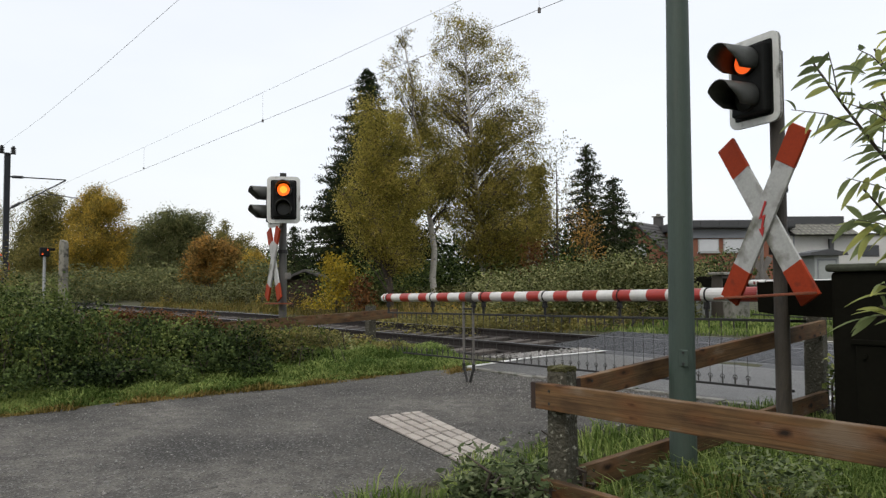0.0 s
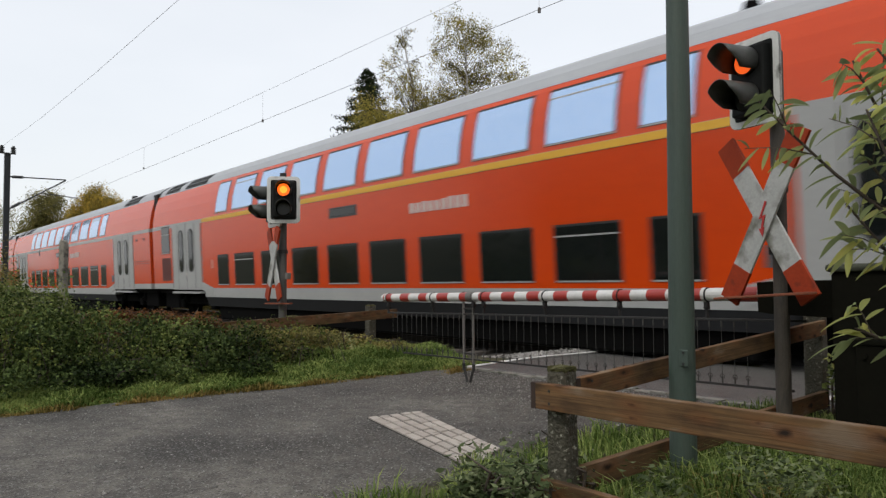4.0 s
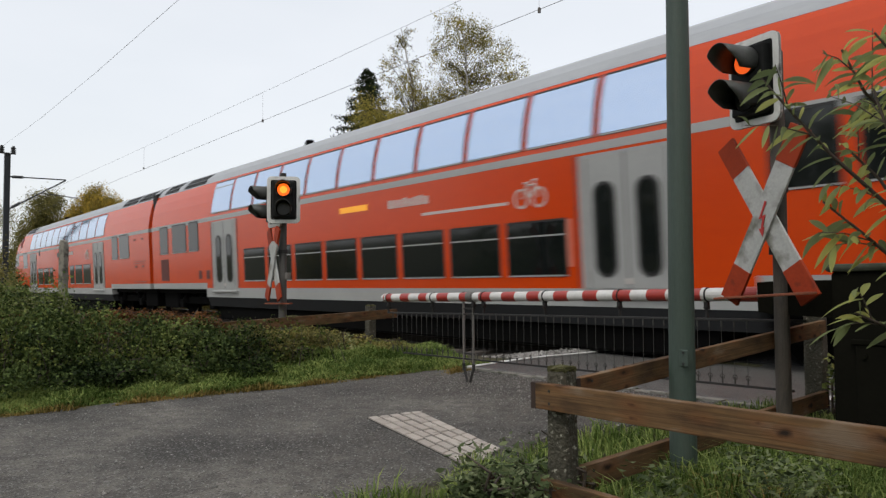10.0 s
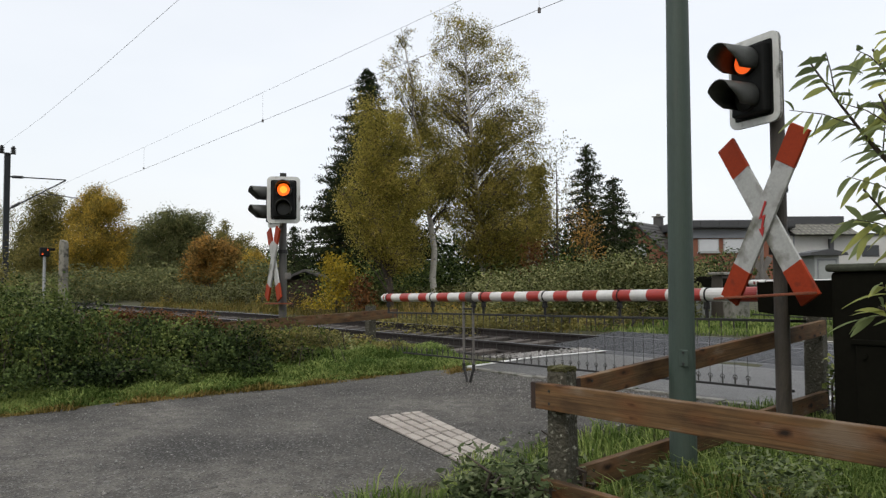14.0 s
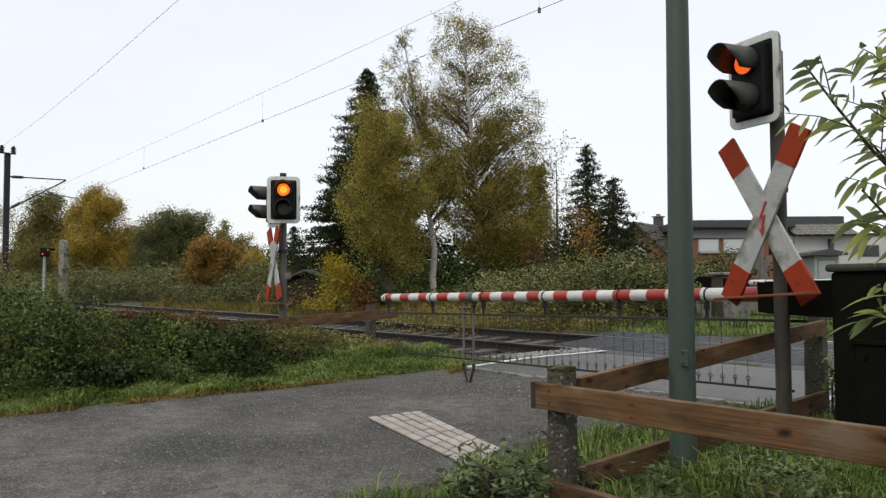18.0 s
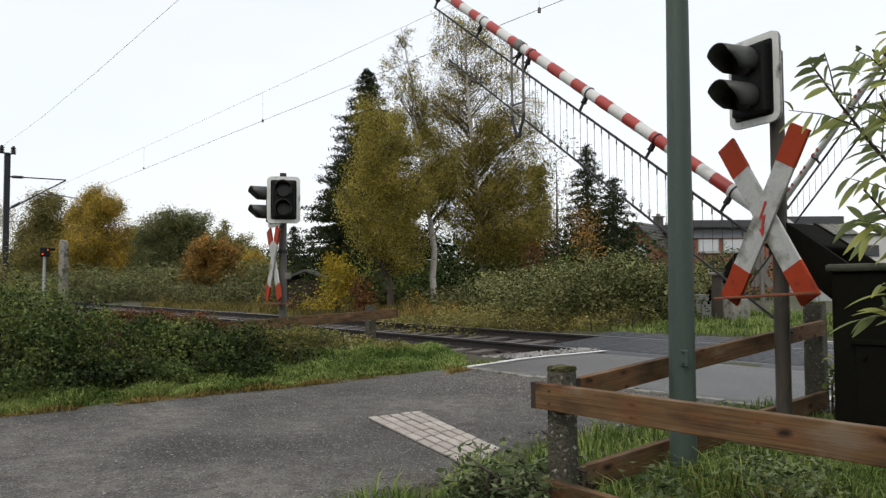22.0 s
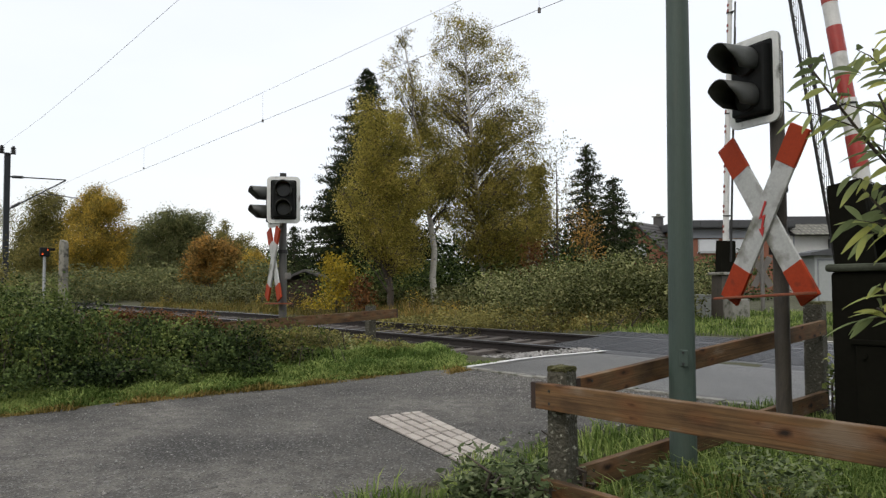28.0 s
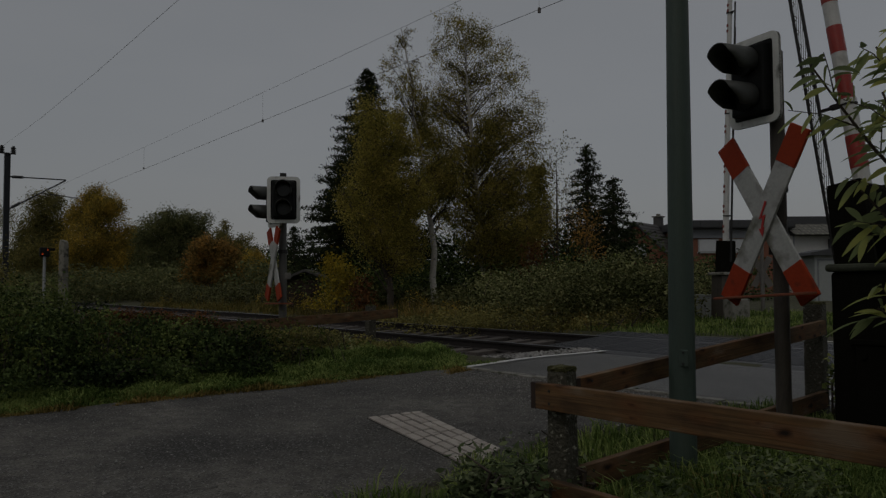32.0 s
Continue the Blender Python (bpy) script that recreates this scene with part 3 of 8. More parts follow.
def build_roads():
    sheet("road", lambda y: (-7.32 if y < 4.9 else -7.32 + (y - 4.9) * 0.30) + wob(y, 0.3),
          lambda y: -3.30 + wob(y, 1.7) - (0.35 * max(0, y - 3) if y < 4 else 0.35 - 0.5 * min(1, y - 4) * 0.4) - max(0, 2.0 - y) * 0.1, -14, 6.0, 0.2,
          M["asphalt"], 0.0, "grey patched asphalt lane with loose grit", "road")
    sheet("crossing_road", lambda y: -6.98 + 0.02 * wob(y, 1), lambda y: -2.75 + max(0, y - 5.9) * 0.05, 6.02, 8.56, 0.2, M["asphalt_new"], 0.004,
          "smooth grey asphalt before the level crossing", "road")
    # seam between the old and the new surface
    bm = bmesh.new()
    for i in range(22):
        x = -6.9 + i * 0.19
        box(bm, x, x + 0.185, 5.955 + 0.02 * math.sin(i), 6.055 + 0.02 * math.sin(i * 1.7), -0.08, -0.028 + 0.006 * math.sin(i * 2.3), 0.006)
    tagged(part("kerb", bm, M["concrete"]), "low concrete kerb strip between two road surfaces", "kerb", kind="structure")
    # far side: the road bends along the railway
    sheet("far_road", lambda y: -8.55 + max(0, y - 11.15) * 2.9, lambda y: 16, 11.15, 17.2, 0.25, M["asphalt_new"], 0.0,
          "grey asphalt road beyond the railway", "road", nx=24)
    # white edge lines
    def strip(name, pts, w):
        bm = bmesh.new()
        vs = []
        for i, (x, y) in enumerate(pts):
            a = Vector(pts[min(i + 1, len(pts) - 1)]) - Vector(pts[max(i - 1, 0)])
            nrm = Vector((-a.y, a.x)).normalized() * w / 2
            vs.append([bm.verts.new((x + s * nrm.x, y + s * nrm.y, float(road_z(x, y)) + 0.010)) for s in (-1, 1)])
        for a, b in zip(vs, vs[1:]):
            bm.faces.new((a[0], b[0], b[1], a[1]))
        bmesh.ops.recalc_face_normals(bm, faces=bm.faces[:])
        r = bmesh.ops.extrude_face_region(bm, geom=bm.faces[:])
        bmesh.ops.translate(bm, verts=[v for v in r["geom"] if isinstance(v, bmesh.types.BMVert)], vec=(0, 0, 0.003))
        tagged(part(name, bm, M["white"]), "worn white painted road edge line", "road line", kind="structure")
    strip("edge_line", [(-7.0 + 0.02 * math.sin(i), 6.05 + i * 0.3) for i in range(10)], 0.11)
    strip("edge_line", [(-8.45 + i * 0.9, 11.22 + i * 0.33) for i in range(14)], 0.11)
    strip("edge_line", [(-2.95 + 0.05 * i, 6.3 + i * 0.3) for i in range(7)], 0.11)


def build_track():
    track = thing("railway_track", "single railway track on stone ballast with worn rails", "railway", kind="structure")
    zr = lambda y: -0.015 + (y - TY + 0.75) * 0.052
    # ballast bed
    bed = [(TY - 2.7, -0.75), (TY - 1.85, -0.26), (TY - 1.4, -0.245), (TY + 1.4, -0.13), (TY + 1.9, -0.17), (TY + 2.7, -0.7)]
    xs = np.concatenate([np.linspace(-420, -40, 60), np.linspace(-38, -7.4, 160)])
    rng = np.random.default_rng(8)
    prof = []
    for (y0, z0), (y1, z1) in zip(bed, bed[1:]):
        k = max(2, int(math.hypot(y1 - y0, z1 - z0) / 0.13))
        prof += [(y0 + (y1 - y0) * i / k, z0 + (z1 - z0) * i / k) for i in range(k)]
    prof.append(bed[-1])
    prof = np.array(prof)
    V = np.zeros((len(xs), len(prof), 3))
    V[:, :, 0], V[:, :, 1], V[:, :, 2] = xs[:, None], prof[None, :, 0], prof[None, :, 1]
    V[:, 1:-1] += rng.normal(0, 0.013, V[:, 1:-1].shape)
    i = np.arange(len(xs) * len(prof)).reshape(len(xs), len(prof))
    f = np.stack([i[:-1, :-1], i[1:, :-1], i[1:, 1:], i[:-1, 1:]], -1).reshape(-1, 4)
    fast_mesh("ballast_bed", V.reshape(-1, 3), f, M["ballast"], track)
    fast_mesh("ballast_bed", (V.reshape(-1, 3) * np.array([-1, 1, 1]))[:, :] + np.array([-4.5, 0, 0]), f[:, ::-1], M["ballast"], track)
    # loose stones near the crossing
    n = 6500
    px_ = -7.3 - rng.random(n) ** 1.6 * 26
    py_ = TY + (rng.random(n) * 2 - 1) * 2.2
    pz_ = np.interp(py_, prof[:, 0], prof[:, 1]) + 0.008
    oct_ = np.array([(1, 0, 0), (-1, 0, 0), (0, 1, 0), (0, -1, 0), (0, 0, 1), (0, 0, -1)], float)
    tri = np.array([(0, 2, 4), (2, 1, 4), (1, 3, 4), (3, 0, 4), (2, 0, 5), (1, 2, 5), (3, 1, 5), (0, 3, 5)])
    s = rng.uniform(0.018, 0.04, (n, 1, 1)) * rng.uniform(0.6, 1.3, (n, 6, 1))
    ang = rng.random(n) * 6.283
    R = np.zeros((n, 3, 3))
    R[:, 0, 0], R[:, 0, 1], R[:, 1, 0], R[:, 1, 1], R[:, 2, 2] = np.cos(ang), -np.sin(ang), np.sin(ang), np.cos(ang), 0.7
    R[:, 0, 2] = rng.uniform(-0.4, 0.4, n)
    v = np.einsum("nij,nkj->nki", R, oct_[None] * s) + np.stack([px_, py_, pz_], -1)[:, None]
    ff = (tri[None] + (np.arange(n) * 6)[:, None, None]).reshape(-1, 3)
    tagged(fast_mesh("ballast_stones", v.reshape(-1, 3), ff, M["ballast"], track), kind="stuff")
    # fresh pale stones heaped against the crossing's edge
    n = 1500
    x = -7.08 - rng.random(n) ** 1.4 * 1.75
    y = 7.0 + rng.random(n) * 1.75
    keep = y > 6.75 + 0.62 * (-7.0 - x)
    x, y = x[keep], y[keep]
    n = len(x)
    z = np.maximum(ground_z(x, y), np.interp(y, prof[:, 0], prof[:, 1])) + 0.012 + rng.random(n) * 0.03
    s = rng.uniform(0.018, 0.042, (n, 1, 1)) * rng.uniform(0.6, 1.3, (n, 6, 1))
    v = np.einsum("nij,nkj->nki", R[:n], oct_[None] * s) + np.stack([x, y, z], -1)[:, None]
    ff = (tri[None] + (np.arange(n) * 6)[:, None, None]).reshape(-1, 3)
    tagged(fast_mesh("shoulder_stones", v.reshape(-1, 3), ff, M["pale_ballast"], track), kind="stuff")
    # sleepers
    sl = boxed(-0.13, 0.13, -1.25, 1.25, -0.2, 0.0, 0.015)
    first = part("sleeper", sl, M["sleeper"], track)
    first.matrix_local = pose(-7.75, TY, -0.118, LEAN)
    for k in range(1, 150):
        o = new("sleeper", first.data)
        o.parent = track
        o.matrix_local = pose(-7.75 - 0.62 * k, TY, -0.118 + 0.008 * math.sin(k * 2.7), LEAN)
    # rails
    prof_r = [(-0.075, -0.172), (0.075, -0.172), (0.075, -0.16), (0.012, -0.14), (0.009, -0.045), (0.036, -0.035), (0.036, -0.004), (-0.036, -0.004),
              (-0.036, -0.035), (-0.009, -0.045), (-0.012, -0.14), (-0.075, -0.16)]
    for sgn in (-1, 1):
        rail = part("rail", prism(prof_r, -420, 200), M["rail_side"], track, "rusty steel rail with a bright running edge")
        rail.matrix_local = pose(0, TY + sgn * 0.7525, zr(TY + sgn * 0.7525), LEAN)
        top = part("rail_head", prism([(-0.033, -0.0035), (0.033, -0.0035), (0.024, 0.0), (-0.024, 0.0)], -420, 200), M["rail_top"], rail)
        for k in range(60):
            c = new("rail_clip", CLIP)
            c.parent = track
            c.matrix_local = pose(-7.75 - 0.62 * k, TY + sgn * 0.7525, zr(TY + sgn * 0.7525) - 0.14, LEAN)
    # crossing panels
    deck = thing("crossing_deck", "ribbed dark rubber deck panels between the rails", "crossing deck", kind="structure")
    def row(y0, y1, x0, n, w, skew=0.0):
        for k in range(n):
            bm = boxed(0.004, w - 0.004, y0, y1, -0.12, 0.0, 0.008)
            for r in range(int((y1 - y0) / 0.075)):
                box(bm, 0.03, w - 0.03, y0 + 0.03 + r * 0.075, y0 + 0.065 + r * 0.075, 0.0005, 0.008)
            p = part("deck_panel", bm, M["panel"], deck)
            p.matrix_local = pose(x0 + k * w, TY, 0.026, LEAN)
    row(-0.675, 0.675, -8.35, 11, 0.9)
    band = part("bitumen_band", boxed(0, 8.1, -1.58, -0.80, -0.12, 0.006, 0.006), M["bitumen"], deck, "smooth dark bitumen band before the first rail")
    band.matrix_local = pose(-7.0, TY, 0.026, LEAN)
    row(0.80, 1.42, -8.6, 11, 0.9)


CLIP = bpy.data.meshes.new("rail_clip")
_b = boxed(-0.05, 0.05, -0.13, 0.13, -0.035, 0.012, 0.006)
_b.to_mesh(CLIP)
_b.free()
CLIP.materials.append(M["rail_side"])


def build_pad():
    """Small paved patch set into the lane."""
    pad = thing("paver_patch", "patch of worn cream concrete pavers set into asphalt", "paving", kind="structure")
    a, b, c, d = Vector((-5.16, 3.37, 0)), Vector((-5.12, 3.89, 0)), Vector((-3.60, 3.42, 0)), Vector((-3.33, 2.92, 0))
    base = bmesh.new()
    vs = [base.verts.new((p.x, p.y, -0.097)) for p in (a, d, c, b)]
    base.faces.new(vs)
    r = bmesh.ops.extrude_face_region(base, geom=base.faces[:])
    bmesh.ops.translate(base, verts=[v for v in r["geom"] if isinstance(v, bmesh.types.BMVert)], vec=(0, 0, -0.05))
    part("mortar_bed", base, M["rail_side"], pad)
    rng = random.Random(5)
    ln = (d - a).length
    for row in range(5):
        u0, u1 = row / 5, (row + 1) / 5
        s = -rng.random() * 0.5
        n = 8.6
        k = 0
        while s + k < n:
            t0, t1 = max(0, (s + k) / n), min(1, (s + k + 1) / n)
            k += 1
            if t1 - t0 < 0.02:
                continue
            g, h = 0.010 / ln, 0.022
            q = []
            for t, u in ((t0 + g, u0 + h), (t1 - g, u0 + h), (t1 - g, u1 - h), (t0 + g, u1 - h)):
                q.append(a.lerp(d, t).lerp(b.lerp(c, t), u))
            bm = bmesh.new()
            z = -0.088 + rng.uniform(-0.002, 0.002)
            lo = [bm.verts.new((p.x, p.y, -0.12)) for p in q]
            cen = sum(q, Vector()) / 4
            hi = [bm.verts.new((p.x, p.y, z - 0.005)) for p in q]
            tp = [bm.verts.new((*(p.lerp(cen, 0.04)).xy, z)) for p in q]
            for i in range(4):
                j = (i + 1) % 4
                bm.faces.new((lo[i], lo[j], hi[j], hi[i]))
                bm.faces.new((hi[i], hi[j], tp[j], tp[i]))
            bm.faces.new(tp)
            part("paver", bm, M["paver"], pad)


# ======== train ========
HALF = [(1.30, 0.45), (1.39, 0.72), (1.39, 0.93), (1.39, 0.98), (1.39, 1.13), (1.39, 2.92), (1.385, 3.04), (1.365, 3.2), (1.315, 3.5), (1.235, 3.8), (1.16, 4.0),
        (1.12, 4.08), (0.98, 4.27), (0.75, 4.44), (0.42, 4.57), (0.0, 4.63)]


def half_at(z):
    return float(np.interp(z, [p[1] for p in HALF], [p[0] for p in HALF]))


def slice_of(z0, z1, x0, x1, grow=0.0, bm=None):
    zs = [z0] + [p[1] for p in HALF if z0 < p[1] < z1] + [z1]
    right = [(-half_at(z) - grow, z) for z in zs]
    left = [(half_at(z) + grow, z) for z in reversed(zs)]
    if z1 >= 4.63:
        left = left[1:]
    return prism(right + left, x0, x1, bm)


def curved_pane(w, z0, z1, side, grow, thick=0.02, n=5):
    bm = bmesh.new()
    zs = [z0 + (z1 - z0) * i / n for i in range(n + 1)]
    o = [[bm.verts.new((x, side * (half_at(z) + grow), z)) for z in zs] for x in (-w / 2, w / 2)]
    i_ = [[bm.verts.new((x, side * (half_at(z) + grow - thick), z)) for z in zs] for x in (-w / 2, w / 2)]
    for k in range(n):
        bm.faces.new((o[0][k], o[1][k], o[1][k + 1], o[0][k + 1]))
        for s in (0, 1):
            bm.faces.new((o[s][k], o[s][k + 1], i_[s][k + 1], i_[s][k]))
    bm.faces.new((o[0][0], o[1][0], i_[1][0], i_[0][0]))
    bm.faces.new((o[0][n], o[1][n], i_[1][n], i_[0][n]))
    bmesh.ops.recalc_face_normals(bm, faces=bm.faces[:])
    return bm


PANES = {}


def pane(coach, name, x, w, z0, z1, side, material, bar=0.0, grow=0.006):
    """A window: black rubber frame with its glass, sharing meshes between alike ones; bar: height of a pale line across it."""
    key = (round(w, 2), round(z0, 2), round(z1, 2), side, material.name, grow)
    if key not in PANES:
        f = curved_pane(w + 0.07, z0 - 0.035, z1 + 0.035, side, grow)
        g = curved_pane(w, z0, z1, side, grow + 0.005)
        fr = part(name, f, M["frame_black"], coach)
        gl = part("glass", g, material, fr)
        si = part("sill", curved_pane(w + 0.02, z0 - 0.03, z0 - 0.008, side, grow + 0.008, 0.02, 1), M["train_grey"], fr)
        PANES[key] = (fr.data, gl.data, si.data)
    else:
        fr = new(name, PANES[key][0])
        fr.parent = coach
        gl = new("glass", PANES[key][1])
        gl.parent = fr
        si = new("sill", PANES[key][2])
        si.parent = fr
    fr.matrix_local = pose(x, 0, 0)
    if bar:
        z = z0 + (z1 - z0) * bar
        part("window_bar", curved_pane(w - 0.01, z - 0.012, z + 0.012, side, grow + 0.009, 0.02, 1), M["train_grey"], fr, "pale bar across the glass")
    return fr


def door(coach, x0, x1, z0, z1, side, low=1.47, high=2.80, spread=0.415):
    """Double-leaf entrance door with two tall rounded windows."""
    w = x1 - x0
    d = part("door", curved_pane(w, z0, z1, side, 0.012, 0.03, 3), M["train_grey"], coach, "light grey double door")
    d.matrix_local = pose((x0 + x1) / 2, 0, 0)
    part("door_gap", curved_pane(0.035, z0, z1 - 0.03, side, 0.018), M["door_seam"], d)
    for s in (-1, 1):
        part("door_edge", curved_pane(0.02, z0 + 0.02, z1 - 0.06, side, 0.018), M["door_seam"], d).location = (s * (spread + 0.31), 0, 0)
        o = plate(round_rect(0.38, high - low, 0.18, 6), 0.02)
        bmesh.ops.translate(o, verts=o.verts[:], vec=(s * spread, side * 1.406, (low + high) / 2))
        part("door_window", o, M["frame_black"], d)
        o = plate(round_rect(0.29, high - low - 0.10, 0.14, 6), 0.02)
        bmesh.ops.translate(o, verts=o.verts[:], vec=(s * spread, side * 1.411, (low + high) / 2))
        part("door_glass", o, M["glass_low"], d)
    part("door_button", boxed(-0.03, 0.03, side * 1.402, side * 1.416, low - 0.10, low - 0.02, 0.006), M["lettering"], d)
    part("step", boxed(-w / 2, w / 2, side * 1.30, side * 1.46, z0 - 0.12, z0 - 0.06, 0.01), M["train_grey"], d)
    return d


def bicycle(c, x, z, side):
    """Outline of a bicycle as rings and thin bars."""
    bm = bmesh.new()
    for dx in (-0.19, 0.19):
        o = ring_plate(round_rect(0.32, 0.32, 0.159, 6), round_rect(0.25, 0.25, 0.124, 6), 0.01)
        me = bpy.data.meshes.new("t")
        o.to_mesh(me)
        o.free()
        n0 = len(bm.verts)
        bm.from_mesh(me)
        bpy.data.meshes.remove(me)
        bm.verts.ensure_lookup_table()
        bmesh.ops.translate(bm, verts=bm.verts[n0:], vec=(dx, side * 1.394, z))
    y = side * 1.394
    for p, q in (((-0.19, z), (-0.06, z + 0.2)), ((-0.06, z + 0.2), (0.12, z + 0.2)), ((-0.02, z), (0.12, z + 0.2)), ((0.19, z), (0.10, z + 0.26)), ((-0.02, z), (-0.06, z + 0.24)),
                 ((-0.12, z + 0.24), (0.0, z + 0.24)), ((0.06, z + 0.27), (0.16, z + 0.27))):
        tube(bm, (p[0], y, p[1]), (q[0], y, q[1]), 0.016, seg=4)
    o = part("pictogram", bm, M["lettering"], c, "pale bicycle outline")
    o.matrix_local = pose(x, 0, 0)


def bogie(coach, x, radius=0.46, base=2.5):
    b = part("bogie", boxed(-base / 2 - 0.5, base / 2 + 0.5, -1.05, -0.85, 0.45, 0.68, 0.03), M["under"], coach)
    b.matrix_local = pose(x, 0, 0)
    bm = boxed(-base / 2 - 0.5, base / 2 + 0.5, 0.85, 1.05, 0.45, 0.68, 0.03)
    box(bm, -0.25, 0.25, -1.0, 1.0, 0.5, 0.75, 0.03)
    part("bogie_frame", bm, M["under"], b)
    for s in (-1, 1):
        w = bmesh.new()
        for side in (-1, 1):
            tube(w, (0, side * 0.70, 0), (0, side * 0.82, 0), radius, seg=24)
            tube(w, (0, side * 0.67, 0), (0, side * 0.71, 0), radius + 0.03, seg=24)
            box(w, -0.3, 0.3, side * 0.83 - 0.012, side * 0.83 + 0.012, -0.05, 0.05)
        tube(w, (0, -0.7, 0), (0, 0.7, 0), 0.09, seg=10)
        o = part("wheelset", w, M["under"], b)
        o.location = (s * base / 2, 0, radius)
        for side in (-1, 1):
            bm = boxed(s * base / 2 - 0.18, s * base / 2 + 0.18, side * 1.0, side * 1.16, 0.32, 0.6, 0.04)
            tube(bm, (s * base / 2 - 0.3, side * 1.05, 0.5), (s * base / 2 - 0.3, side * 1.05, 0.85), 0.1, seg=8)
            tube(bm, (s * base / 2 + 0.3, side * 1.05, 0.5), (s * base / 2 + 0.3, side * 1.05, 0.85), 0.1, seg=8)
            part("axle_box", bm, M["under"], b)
    return b


def roof_vents(c, vents):
    """Dark louvred panels in the roof's edge: (place, width)."""
    for x, w in vents:
        for side in (-1, 1):
            o = part("roof_vent", curved_pane(w, 4.13, 4.43, side, 0.012, 0.03, 3), M["under"], c, "dark louvred roof vent")
            o.matrix_local = pose(x, 0, 0)
            for k in range(5):
                z = 4.16 + 0.055 * k
                s = part("louvre", curved_pane(w - 0.08, z, z + 0.022, side, 0.022, 0.02, 1), M["skirt"], o)


def bars(c, x, w, z, h, side, n=9, seed=1, material="lettering"):
    """Unreadable lettering as plain bars."""
    rng = random.Random(seed)
    bm = bmesh.new()
    for k in range(n):
        a = -w / 2 + k * w / n
        y = side * (half_at(z) + 0.006)
        box(bm, a, a + w / n * 0.72, y - 0.004, y + 0.004, z, z + h * rng.uniform(0.8, 1.0))
    o = part("lettering", bm, M[material], c)
    o.matrix_local = pose(x, 0, 0)
    return o


L2 = 13.22          # half the body's length


def coach_shell(c, ends, low0, low1, x0=-L2, x1=L2):
    """Body slices: paint bands run the length, the lower deck hangs between the bogies."""
    part("upper_body", slice_of(3.04, 4.08, x0, x1), M["train_red"], c, "bright red painted upper side")
    part("waist_band", slice_of(2.92, 3.04, x0, x1, 0.003), M["train_grey"], c, "light grey band")
    part("roof", slice_of(4.08, 4.63, x0, x1, 0.004), M["roof_grey"], c, "silver grey curved roof")
    part("lower_body", slice_of(1.13, 2.92, x0, x1), M["train_red"], c, "bright red painted lower side")
    part("lower_body", slice_of(0.98, 1.13, low0, low1), M["train_red"], c)
    part("sill_band", slice_of(0.72, 0.98, low0 - 0.05, low1 + 0.05, 0.003), M["train_grey"], c, "light grey band")
    part("skirt", slice_of(0.45, 0.72, low0, low1), M["coach_skirt"], c, "dark grey skirt")
    # Added black box: keeps light out below the coach to darken it there.
    part("underfloor_pan", boxed(low0 + 0.6, low1 - 0.6, -1.22, 1.22, 0.07, 0.46, 0.04), M["under"], c, "black underfloor box added to keep light out")
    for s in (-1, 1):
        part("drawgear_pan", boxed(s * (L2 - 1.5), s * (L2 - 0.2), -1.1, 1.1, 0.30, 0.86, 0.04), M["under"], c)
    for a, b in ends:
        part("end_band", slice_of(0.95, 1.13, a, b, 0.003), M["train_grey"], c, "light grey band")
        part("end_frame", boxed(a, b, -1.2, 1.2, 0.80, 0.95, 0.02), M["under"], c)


def gangway(c, x, s):
    bm = bmesh.new()
    for k in range(4):
        box(bm, x + s * (0.01 + k * 0.045), x + s * (0.045 + k * 0.045), -1.18, 1.18, 0.95, 4.22, 0.04)
    part("gangway_bellows", bm, M["bellows"], c, "black folded bellows")
    for y in (-0.87, 0.87):
        bm = tubed((x, y, 1.06), (x + s * 0.16, y, 1.06), 0.09, seg=10)
        tube(bm, (x + s * 0.13, y, 1.06), (x + s * 0.17, y, 1.06), 0.22, seg=14)
        part("buffer", bm, M["under"], c)


